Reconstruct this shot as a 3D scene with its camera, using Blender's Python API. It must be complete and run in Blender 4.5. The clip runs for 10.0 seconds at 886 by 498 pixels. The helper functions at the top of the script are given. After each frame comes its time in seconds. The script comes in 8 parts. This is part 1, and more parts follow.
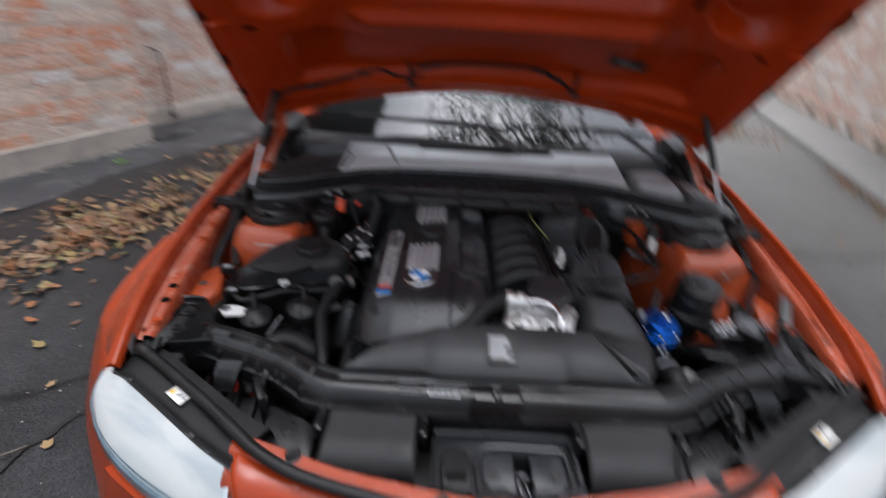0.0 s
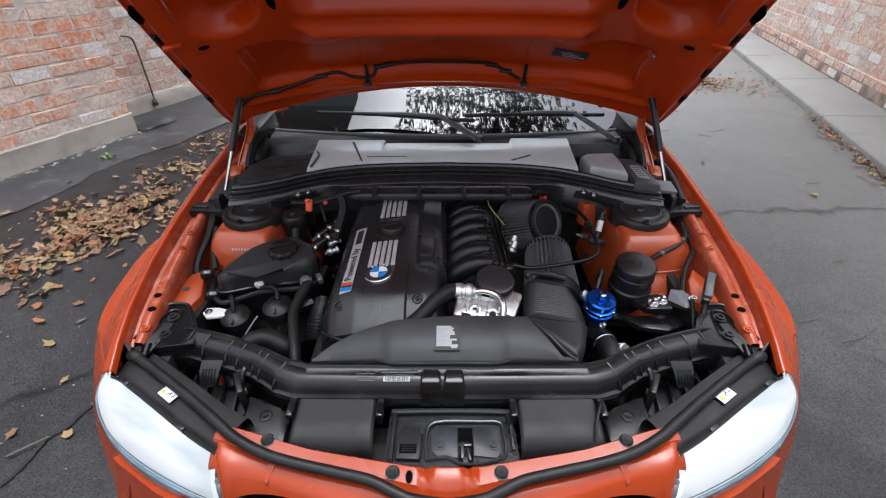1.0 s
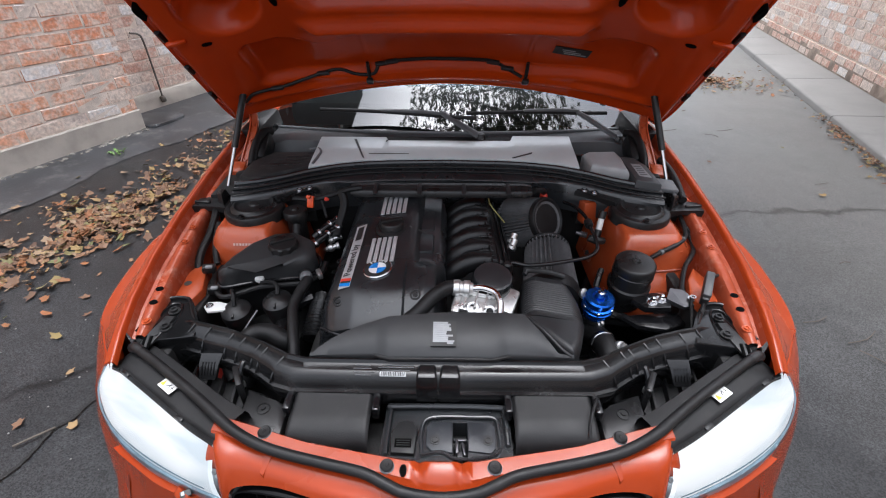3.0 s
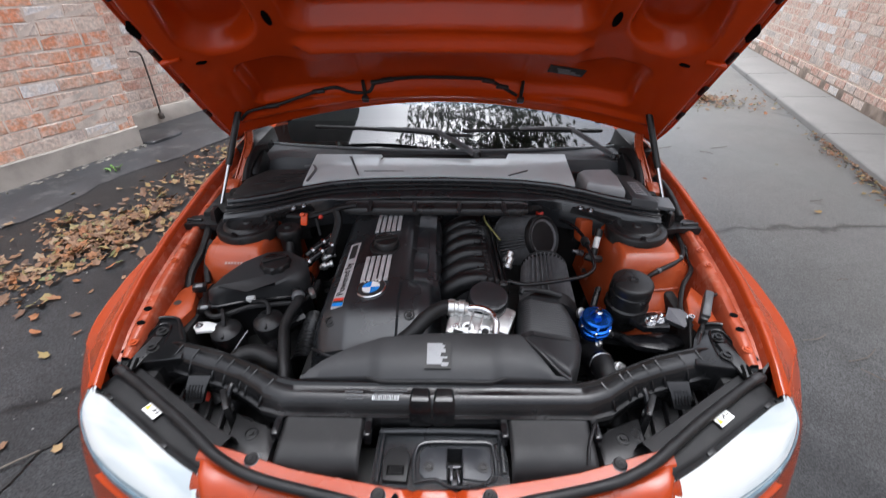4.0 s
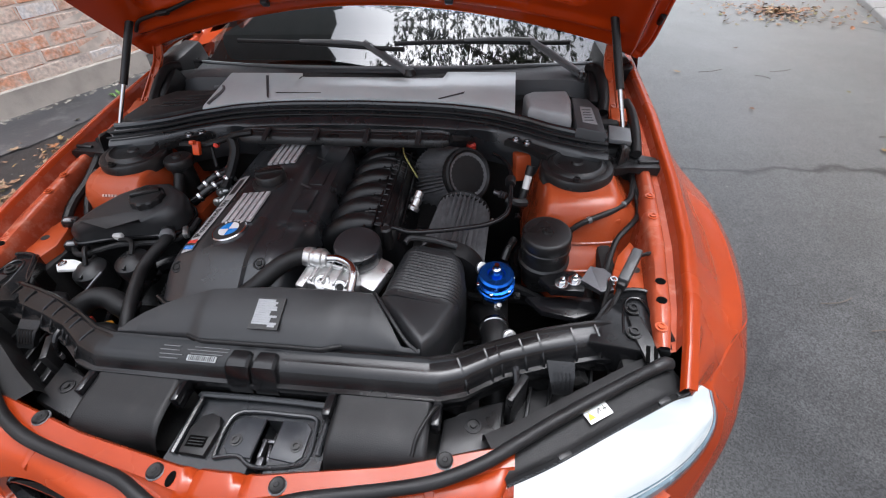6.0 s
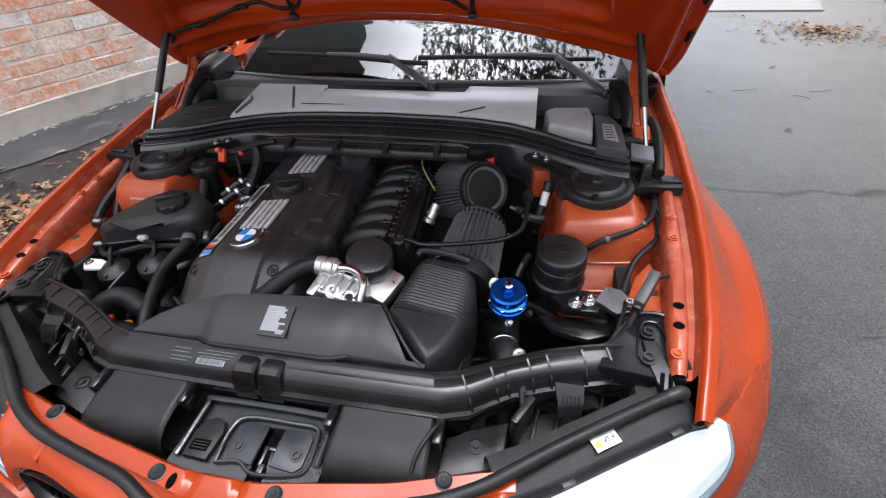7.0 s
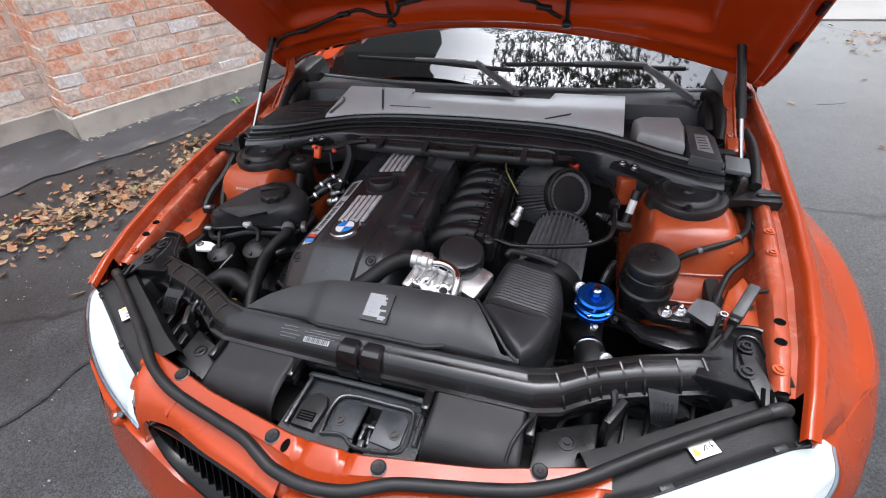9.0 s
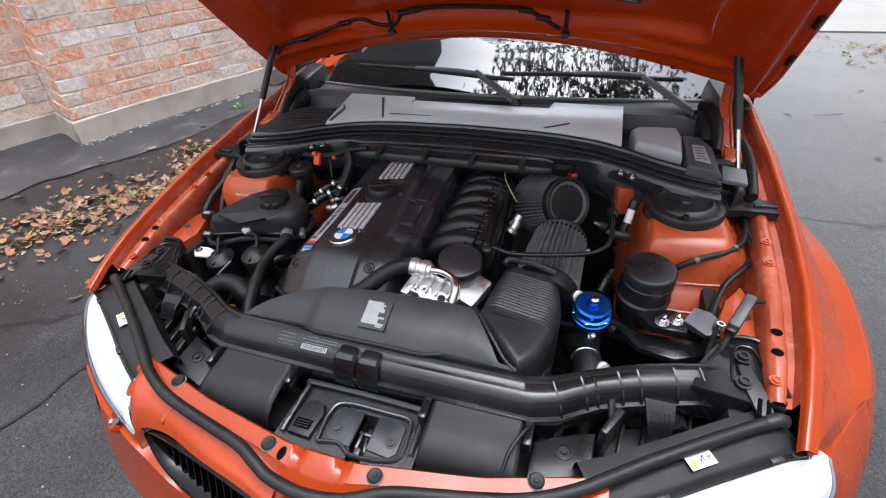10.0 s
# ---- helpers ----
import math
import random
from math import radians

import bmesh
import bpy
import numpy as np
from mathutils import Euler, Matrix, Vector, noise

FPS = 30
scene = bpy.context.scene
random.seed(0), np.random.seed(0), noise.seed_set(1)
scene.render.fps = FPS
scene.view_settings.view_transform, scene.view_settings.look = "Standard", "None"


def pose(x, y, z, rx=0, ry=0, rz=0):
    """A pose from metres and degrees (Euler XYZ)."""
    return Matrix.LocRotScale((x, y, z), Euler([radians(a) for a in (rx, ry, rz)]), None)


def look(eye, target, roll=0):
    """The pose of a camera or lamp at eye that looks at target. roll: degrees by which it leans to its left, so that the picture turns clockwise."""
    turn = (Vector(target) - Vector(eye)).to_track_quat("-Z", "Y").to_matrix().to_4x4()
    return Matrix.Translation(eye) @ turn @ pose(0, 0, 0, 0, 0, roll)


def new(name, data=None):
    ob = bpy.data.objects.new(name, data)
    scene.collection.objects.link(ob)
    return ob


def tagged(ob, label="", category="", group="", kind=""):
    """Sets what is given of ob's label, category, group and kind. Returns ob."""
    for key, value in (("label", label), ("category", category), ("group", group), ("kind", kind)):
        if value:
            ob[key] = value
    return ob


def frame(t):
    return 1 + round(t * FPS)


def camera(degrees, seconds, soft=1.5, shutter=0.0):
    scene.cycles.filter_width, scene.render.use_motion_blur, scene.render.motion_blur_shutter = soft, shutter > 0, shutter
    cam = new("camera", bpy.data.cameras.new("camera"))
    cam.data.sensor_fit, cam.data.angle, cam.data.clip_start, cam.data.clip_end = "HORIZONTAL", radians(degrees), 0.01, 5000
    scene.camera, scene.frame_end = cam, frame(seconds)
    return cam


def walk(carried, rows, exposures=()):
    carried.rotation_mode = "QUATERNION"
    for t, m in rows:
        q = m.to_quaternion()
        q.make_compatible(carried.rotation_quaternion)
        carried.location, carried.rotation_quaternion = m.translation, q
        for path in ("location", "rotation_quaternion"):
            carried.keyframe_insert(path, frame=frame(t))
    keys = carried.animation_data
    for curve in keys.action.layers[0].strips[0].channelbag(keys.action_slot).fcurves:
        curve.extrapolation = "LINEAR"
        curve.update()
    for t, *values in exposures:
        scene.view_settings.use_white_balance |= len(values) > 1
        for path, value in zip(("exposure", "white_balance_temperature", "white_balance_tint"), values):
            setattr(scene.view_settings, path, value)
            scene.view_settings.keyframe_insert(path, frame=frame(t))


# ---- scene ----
cam = camera(90.5, 10.0, soft=1.1, shutter=0.5)
EXPOSURE, KELVIN, SKY, SUN, LAMP = 0, 5950, 0.39, 0.80, 0.74
PATH = [
    (0, (-0.11, 0.078, 1.297), (-0.111, 1.811, 0.299), 3.5),
    (0.1, (-0.078, 0.075, 1.33), (-0.009, 1.723, 0.2), 0.7),
    (0.5, (-0.034, 0.046, 1.403), (0.001, 1.678, 0.247), -2.4),
    (1, (-0.006, 0.038, 1.408), (-0.009, 1.686, 0.275), 0.0),
    (1.5, (0.008, 0.033, 1.411), (-0.031, 1.675, 0.269), -0.6),
    (2, (0.009, 0.033, 1.408), (-0.023, 1.674, 0.264), -0.3),
    (2.5, (0.01, 0.032, 1.409), (-0.016, 1.674, 0.268), 0.2),
    (3.8, (0.011, 0.04, 1.403), (-0.025, 1.698, 0.285), -0.4),
    (4, (0.017, 0.049, 1.405), (-0.002, 1.732, 0.325), 0.2),
    (4.5, (0.126, 0.137, 1.401), (-0.11, 1.851, 0.398), -1.1),
    (5, (0.22, 0.186, 1.392), (-0.261, 1.764, 0.26), -3.7),
    (5.5, (0.298, 0.2, 1.352), (-0.077, 1.724, 0.112), -4.4),
    (5.7, (0.33, 0.209, 1.317), (0.119, 1.692, -0.008), -2.8),
    (6.8, (0.381, 0.232, 1.315), (0.063, 1.743, 0.044), -2.8),
    (7, (0.382, 0.231, 1.313), (0.045, 1.739, 0.044), -3.1),
    (7.5, (0.343, 0.214, 1.327), (-0.137, 1.731, 0.115), -3.6),
    (8, (0.31, 0.189, 1.335), (-0.262, 1.684, 0.136), -4.5),
    (8.5, (0.301, 0.177, 1.332), (-0.249, 1.659, 0.106), -4.6),
    (9, (0.301, 0.178, 1.329), (-0.229, 1.652, 0.086), -4.2),
    (9.5, (0.304, 0.179, 1.33), (-0.224, 1.659, 0.092), -4.0),
    (10, (0.302, 0.178, 1.333), (-0.227, 1.671, 0.112), -3.6),
]
walk(cam, [(t, look(eye, target, roll)) for t, eye, target, roll in PATH], exposures=[(t, EXPOSURE + e, KELVIN, 10) for t, e in ((0, -0.38), (0.5, -0.10), (1.5, 0.05), (2.5, 0.07), (4.5, 0.12), (7.0, 0.29), (10, 0.37))])

# ---- light: an overcast day in an alley ----
world = bpy.data.worlds.new("overcast_sky")
scene.world = world
world.use_nodes = True
wn = world.node_tree.nodes
sky = wn.new("ShaderNodeTexSky")
sky.sky_type, sky.sun_disc = "NISHITA", False
sky.sun_elevation, sky.sun_rotation = radians(80), radians(20)
sky.altitude, sky.air_density, sky.dust_density, sky.ozone_density = 0, 0.6, 9.0, 0.3
pale = wn.new("ShaderNodeHueSaturation")
pale.inputs["Saturation"].default_value = 0.35
world.node_tree.links.new(sky.outputs[0], pale.inputs["Color"])
world.node_tree.links.new(pale.outputs[0], wn["Background"].inputs[0])
wn["Background"].inputs[1].default_value = SKY
sun = new("sun", bpy.data.lights.new("sun", "SUN"))
sun.data.energy, sun.data.angle, sun.data.color = SUN, radians(70), (1.0, 0.98, 0.95)
sun.matrix_world = look((-4.0, -6.4, 5.6), (0, 0, 0))


# ---- materials ----
def mat(name, col, rough=0.5, metal=0.0, var=0.15, scale=12.0, bump=0.0, bscale=300.0, coat=0.0, col2=None, wear=0.0,
        wearcol=(0.35, 0.33, 0.3), wscale=6.0, rand=0.0, spec=0.5, rvar=0.08):
    """A surface with broad stains, fine grain, relief and, if wanted, dusty wear and a tone of its own for each piece."""
    m = bpy.data.materials.new(name)
    m.use_nodes = True
    nt = m.node_tree
    n, ln = nt.nodes, nt.links.new
    b = n["Principled BSDF"]
    tc = n.new("ShaderNodeTexCoord")
    big = n.new("ShaderNodeTexNoise")
    big.inputs["Scale"].default_value, big.inputs["Detail"].default_value = scale, 5
    ln(tc.outputs["Object"], big.inputs["Vector"])
    mix = n.new("ShaderNodeMix")
    mix.data_type = "RGBA"
    c2 = col2 or tuple(min(1, c * (1 + var)) for c in col)
    c1 = tuple(c * (1 - var) for c in col)
    mix.inputs["A"].default_value, mix.inputs["B"].default_value = (*c1, 1), (*c2, 1)
    ramp = n.new("ShaderNodeMapRange")
    ramp.inputs["From Min"].default_value, ramp.inputs["From Max"].default_value = 0.35, 0.65
    ln(big.outputs["Fac"], ramp.inputs["Value"])
    ln(ramp.outputs[0], mix.inputs["Factor"])
    out = mix.outputs["Result"]
    fine = n.new("ShaderNodeTexNoise")
    fine.inputs["Scale"].default_value, fine.inputs["Detail"].default_value = bscale, 3
    ln(tc.outputs["Object"], fine.inputs["Vector"])
    if wear:
        w = n.new("ShaderNodeTexNoise")
        w.inputs["Scale"].default_value, w.inputs["Detail"].default_value, w.inputs["Roughness"].default_value = wscale, 9, 0.7
        ln(tc.outputs["Object"], w.inputs["Vector"])
        wr = n.new("ShaderNodeMapRange")
        wr.inputs["From Min"].default_value, wr.inputs["From Max"].default_value = 0.52, 0.72
        wr.inputs["To Max"].default_value = wear
        ln(w.outputs["Fac"], wr.inputs["Value"])
        m2 = n.new("ShaderNodeMix")
        m2.data_type = "RGBA"
        ln(wr.outputs[0], m2.inputs["Factor"])
        ln(out, m2.inputs["A"])
        m2.inputs["B"].default_value = (*wearcol, 1)
        out = m2.outputs["Result"]
    if rand:
        oi = n.new("ShaderNodeObjectInfo")
        hs = n.new("ShaderNodeHueSaturation")
        rr = n.new("ShaderNodeMapRange")
        rr.inputs["To Min"].default_value, rr.inputs["To Max"].default_value = 1 - rand, 1 + rand
        ln(oi.outputs["Random"], rr.inputs["Value"])
        ln(rr.outputs[0], hs.inputs["Value"])
        ln(out, hs.inputs["Color"])
        out = hs.outputs["Color"]
    ln(out, b.inputs["Base Color"])
    rg = n.new("ShaderNodeMapRange")
    rg.inputs["From Min"].default_value, rg.inputs["From Max"].default_value = 0.3, 0.7
    rg.inputs["To Min"].default_value, rg.inputs["To Max"].default_value = max(0.02, rough - rvar), min(1, rough + rvar)
    ln(big.outputs["Fac"], rg.inputs["Value"])
    ln(rg.outputs[0], b.inputs["Roughness"])
    b.inputs["Metallic"].default_value = metal
    b.inputs["Specular IOR Level"].default_value = spec
    b.inputs["Coat Weight"].default_value, b.inputs["Coat Roughness"].default_value = coat, 0.13
    if bump:
        bp = n.new("ShaderNodeBump")
        bp.inputs["Strength"].default_value, bp.inputs["Distance"].default_value = bump, 0.002
        ln(fine.outputs["Fac"], bp.inputs["Height"])
        ln(bp.outputs[0], b.inputs["Normal"])
    return m


def glowing(name, col, power):
    m = bpy.data.materials.new(name)
    m.use_nodes = True
    b = m.node_tree.nodes["Principled BSDF"]
    b.inputs["Base Color"].default_value = (0.25, 0.27, 0.28, 1)
    b.inputs["Emission Strength"].default_value = power
    n, ln = m.node_tree.nodes, m.node_tree.links.new
    tc, ns, rp = n.new("ShaderNodeTexCoord"), n.new("ShaderNodeTexNoise"), n.new("ShaderNodeValToRGB")
    ns.inputs["Scale"].default_value, ns.inputs["Detail"].default_value, ns.inputs["Distortion"].default_value = 7, 3, 0.6
    mp = n.new("ShaderNodeMapping")
    mp.inputs["Scale"].default_value = (0.5, 1.0, 2.6)
    ln(tc.outputs["Object"], mp.inputs["Vector"])
    ln(mp.outputs[0], ns.inputs["Vector"])
    ln(ns.outputs["Fac"], rp.inputs[0])
    lo, hi = rp.color_ramp.elements
    lo.position, lo.color = 0.34, (col[0] * 0.55, col[1] * 0.63, col[2] * 0.68, 1)
    hi.position, hi.color = 0.56, (*col, 1)
    ln(rp.outputs[0], b.inputs["Emission Color"])
    return m


def clear(name, tint=(1, 1, 1), rough=0.02, through_share=0.86, ior=1.55):
    """Thin clear glass or lens: mostly let through, with a mirror gloss that grows at a slant."""
    m = bpy.data.materials.new(name)
    m.use_nodes = True
    n, ln = m.node_tree.nodes, m.node_tree.links.new
    n.remove(n["Principled BSDF"])
    tr, gl, fr, mx = n.new("ShaderNodeBsdfTransparent"), n.new("ShaderNodeBsdfGlossy"), n.new("ShaderNodeFresnel"), n.new("ShaderNodeMixShader")
    tr.inputs[0].default_value = (*(c * through_share for c in tint), 1)
    gl.inputs["Roughness"].default_value = rough
    fr.inputs["IOR"].default_value = ior
    ln(fr.outputs[0], mx.inputs[0])
    ln(tr.outputs[0], mx.inputs[1])
    ln(gl.outputs[0], mx.inputs[2])
    ln(mx.outputs[0], n["Material Output"].inputs[0])
    return m


ORANGE = mat("orange_paint", (0.275, 0.034, 0.006), 0.24, 0.0, 0.06, 3, 0.02, 900, 0.2, wear=0.04, wearcol=(0.45, 0.16, 0.09), wscale=9, spec=0.25)
ORANGE_IN = mat("orange_inner_paint", (0.38, 0.066, 0.020), 0.26, 0.0, 0.15, 5, 0.05, 400, 0.16, wear=0.45, wearcol=(0.36, 0.12, 0.07), wscale=14, spec=0.35)
FLANGE = mat("dusty_orange_flange_paint", (0.31, 0.060, 0.026), 0.24, 0.0, 0.2, 9, 0.12, 300, 0.35, wear=0.6, wearcol=(0.44, 0.22, 0.16), wscale=22, spec=0.3)
DUCT = mat("matt_black_duct_plastic", (0.020, 0.0207, 0.022), 0.40, 0.0, 0.2, 6, 0.08, 1800, wear=0.15, wearcol=(0.055, 0.055, 0.055), wscale=25, spec=0.4)
LATCHGREY = mat("blue_grey_latch_steel", (0.020, 0.022, 0.026), 0.45, 0.0, 0.2, 20, 0.05, 600, wear=0.3, wearcol=(0.1, 0.1, 0.1), wscale=40)
HOODRED = mat("orange_hood_lining_paint", (0.44, 0.041, 0.0025), 0.15, 0.0, 0.08, 4, 0.01, 500, 0.05, spec=0.22)
PLASTIC = mat("black_grained_plastic", (0.012, 0.012, 0.0125), 0.32, 0.0, 0.3, 14, 0.15, 1400, wear=0.25, wearcol=(0.03, 0.029, 0.028), wscale=18, spec=0.4)
MANIFOLD = mat("matt_black_manifold_plastic", (0.006, 0.006, 0.0065), 0.36, 0.0, 0.25, 16, 0.12, 1200, wear=0.2, wearcol=(0.025, 0.025, 0.025), wscale=22, spec=0.4)
BEAM = mat("black_satin_beam_plastic", (0.008, 0.0082, 0.0088), 0.2, 0.0, 0.3, 10, 0.04, 900, wear=0.3, wearcol=(0.022, 0.021, 0.020), wscale=20, spec=0.4)
GRILLE = mat("piano_black_grille", (0.004, 0.004, 0.0045), 0.07, 0.0, 0.1, 10, 0.0, 500, spec=0.16)
GLOSSY = mat("black_smooth_plastic", (0.008, 0.008, 0.009), 0.16, 0.0, 0.3, 10, 0.01, 500, wear=0.25, wearcol=(0.03, 0.028, 0.026), wscale=22, spec=0.36)
SATIN = mat("black_satin_cover", (0.016, 0.0175, 0.0195), 0.27, 0.0, 0.2, 6, 0.10, 1800, wear=0.12, wearcol=(0.035, 0.035, 0.036), wscale=25, spec=0.7)
DUSTY = mat("dusty_black_lid_plastic", (0.016, 0.016, 0.0165), 0.55, 0.0, 0.4, 16, 0.2, 900, wear=0.7, wearcol=(0.075, 0.075, 0.073), wscale=20, spec=0.4)
RUBBER = mat("black_rubber", (0.009, 0.009, 0.0095), 0.48, 0.0, 0.2, 20, 0.2, 700, wear=0.2, wearcol=(0.04, 0.039, 0.037), wscale=30, spec=0.3)
DARK = mat("dark_engine_grime", (0.006, 0.006, 0.006), 0.7, 0.0, 0.3, 20, 0.4, 200, wear=0.4, wearcol=(0.02, 0.018, 0.016), wscale=12)
# pale base colour stands in for bright sky mirrored in darker plastic
COWL = mat("sky_paled_cowl_plastic", (0.60, 0.655, 0.66), 0.34, 0.15, 0.12, 5, 0.03, 1200, 1.0, wear=0.25, wearcol=(0.38, 0.38, 0.38), wscale=10)
ALU = mat("cast_aluminium", (0.62, 0.62, 0.61), 0.34, 0.9, 0.12, 40, 0.35, 500)
CHROME = mat("bright_steel", (0.55, 0.55, 0.56), 0.2, 1.0, 0.05, 30)
MODULE = mat("dark_grey_module_plastic", (0.05, 0.052, 0.055), 0.45, 0.0, 0.1, 20, 0.1, 800)
STEEL = mat("dull_steel", (0.11, 0.11, 0.118), 0.4, 0.9, 0.15, 20, 0.1, 300)
STRIPE = mat("silver_painted_stripe", (0.55, 0.55, 0.56), 0.38, 0.35, 0.1, 30, 0.1, 900)
BLUEAN = mat("blue_anodised_metal", (0.014, 0.11, 0.50), 0.2, 0.85, 0.1, 20)
PALEMARK = mat("pale_rubbed_print", (0.5, 0.33, 0.28), 0.5)
WHITE = mat("white_label_paper", (0.72, 0.72, 0.7), 0.5, 0.0, 0.06, 30)
GREYLAB = mat("grey_label", (0.30, 0.31, 0.32), 0.4, 0.2, 0.1, 30)
YELLOW = mat("yellow_print", (0.75, 0.45, 0.03), 0.5)
BLACKINK = mat("black_print", (0.02, 0.02, 0.02), 0.5)
HOLE = mat("dark_hole", (0.002, 0.002, 0.002), 0.9, 0.0, 0.1, 20, spec=0.05)
FADED = mat("faded_grey_print", (0.11, 0.113, 0.118), 0.5, 0.0, 0.1, 30)
BADGEBLUE = mat("badge_blue", (0.02, 0.22, 0.65), 0.25, 0.0, 0.03, 10, coat=0.6)
BADGEWHITE = mat("badge_white", (0.8, 0.8, 0.8), 0.25, 0.0, 0.03, 10, coat=0.6)
REDPL = mat("red_plastic", (0.62, 0.05, 0.03), 0.4, 0.0, 0.1, 20)
CAPRED = mat("orange_red_plastic_cap", (0.75, 0.09, 0.02), 0.38, 0.0, 0.1, 20)
FILTER = mat("grey_filter_cloth", (0.10, 0.10, 0.104), 0.75, 0.0, 0.25, 40, 0.5, 900)
GREYPL = mat("grey_plastic", (0.11, 0.115, 0.12), 0.45, 0.0, 0.1, 20, 0.1, 800)
AMBER = mat("amber_plastic", (0.6, 0.25, 0.02), 0.35)
WIRE = mat("yellow_green_wire", (0.3, 0.28, 0.1), 0.45)
LENS = clear("clear_lamp_lens", (1.0, 1.0, 1.0), 0.03, 0.92)
LAMPGLOW = glowing("lit_headlamp_reflector", (1.0, 0.975, 0.94), LAMP)
LAMPWHITE = mat("pale_headlamp_inside", (0.42, 0.46, 0.49), 0.25, 0.3, 0.3, 30)
LAMPBLUE = mat("blue_grey_lamp_trim", (0.30, 0.42, 0.50), 0.2, 0.4, 0.2, 20)
LIDGREY = mat("grey_lid_plastic", (0.33, 0.335, 0.34), 0.34, 0.0, 0.2, 8, 0.15, 1200, wear=0.3, wearcol=(0.12, 0.12, 0.12), wscale=14)
GLASS = clear("windscreen_glass", (0.75, 0.85, 0.82), 0.03, 0.5, 2.5)
TYRE = mat("black_tyre", (0.018, 0.018, 0.018), 0.8, 0.0, 0.2, 10, 0.3, 200)
INTERIOR = mat("dark_cabin_trim", (0.02, 0.02, 0.022), 0.7, 0.0, 0.2, 6, 0.2, 500)


# ---- geometry helpers ----
def finish(name, bm, material, sharp=38):
    me = bpy.data.meshes.new(name)
    bmesh.ops.recalc_face_normals(bm, faces=bm.faces)
    bm.to_mesh(me)
    bm.free()
    me.materials.append(material)
    me.shade_smooth()
    me.set_sharp_from_angle(angle=radians(sharp))
    return me


def part(name, bm, material, parent=None, label="", sharp=38):
    ob = new(name, finish(name, bm, material, sharp))
    if parent:
        ob.parent = parent
        ob.matrix_parent_inverse = parent.matrix_world.inverted()
    return tagged(ob, label)


def thing(name, at, label, category, group="", kind=""):
    ob = new(name)
    ob.empty_display_size = 0.1
    ob.matrix_world = Matrix.Translation(at)
    return tagged(ob, label, category, group, kind)


def box(bm, x, y, z, sx, sy, sz, bev=0.0, turn=(0, 0, 0), seg=2):
    """A bevelled block, centred, sides sx, sy, sz."""
    got = bmesh.ops.create_cube(bm, size=1.0, matrix=pose(x, y, z, *turn) @ Matrix.Diagonal((sx, sy, sz, 1)))
    if bev:
        edges = {e for v in got["verts"] for e in v.link_edges}
        bmesh.ops.bevel(bm, geom=list(edges), offset=bev, segments=seg, profile=0.5, affect="EDGES")
    return bm


def prism(bm, outline, z0, z1, bev=0.0, top=None, seg=2, taper=0.0):
    """An upright slab over a plan outline; top(x, y) may shape its upper face."""
    cx, cy = sum(p[0] for p in outline) / len(outline), sum(p[1] for p in outline) / len(outline)
    lo = [bm.verts.new((x, y, z0)) for x, y in outline]
    hi = [bm.verts.new((x + (cx - x) * taper, y + (cy - y) * taper, top(x, y) if top else z1)) for x, y in outline]
    n = len(outline)
    cap = bm.faces.new(hi)
    bm.faces.new(lo[::-1])
    for i in range(n):
        bm.faces.new((lo[i], lo[(i + 1) % n], hi[(i + 1) % n], hi[i]))
    if bev:
        bmesh.ops.bevel(bm, geom=list(cap.edges), offset=bev, segments=seg, profile=0.5, affect="EDGES")
    return bm


def glide(points, steps=6):
    """A smooth line through the points."""
    p = [Vector(q) for q in points]
    p = [p[0] * 2 - p[1], *p, p[-1] * 2 - p[-2]]
    out = []
    for i in range(1, len(p) - 2):
        for k in range(steps):
            t = k / steps
            a, b, c, d = p[i - 1], p[i], p[i + 1], p[i + 2]
            out.append(0.5 * (2 * b + (c - a) * t + (2 * a - 5 * b + 4 * c - d) * t * t + (3 * b - a - 3 * c + d) * t ** 3))
    return out + [p[-2]]


def loft(bm, rings, closed=True, caps=True):
    vs = [[bm.verts.new(p) for p in ring] for ring in rings]
    n = len(rings[0])
    for a, b in zip(vs, vs[1:]):
        for i in range(n if closed else n - 1):
            j = (i + 1) % n
            bm.faces.new((a[i], a[j], b[j], b[i]))
    if caps and closed:
        bm.faces.new(vs[0][::-1])
        bm.faces.new(vs[-1])
    return bm


def tube(bm, points, r, seg=10, steps=6, smooth=True, wave=0.0):
    """A hose along the points; wave: corrugation."""
    line = glide(points, steps) if smooth else [Vector(p) for p in points]
    rings, side = [], None
    for i, p in enumerate(line):
        d = (line[min(i + 1, len(line) - 1)] - line[max(i - 1, 0)]).normalized()
        if side is None:
            side = d.orthogonal().normalized()
        side = (side - d * side.dot(d)).normalized()
        up = d.cross(side)
        rr = r * (1 + wave * (i % 2))
        rings.append([p + rr * (math.cos(a) * side + math.sin(a) * up) for a in (2 * math.pi * k / seg for k in range(seg))])
    return loft(bm, rings)


def lathe(bm, profile, m, seg=28):
    """A turned body: profile of (radius, height) from below to the top, placed by m."""
    rings = [[m @ Vector((max(r, 0.0004) * math.cos(a), max(r, 0.0004) * math.sin(a), z)) for a in (2 * math.pi * k / seg for k in range(seg))]
             for r, z in profile]
    return loft(bm, rings)


def along(a, b):
    """A pose at a whose z axis points to b."""
    a, b = Vector(a), Vector(b)
    return Matrix.Translation(a) @ (b - a).to_track_quat("Z", "Y").to_matrix().to_4x4()


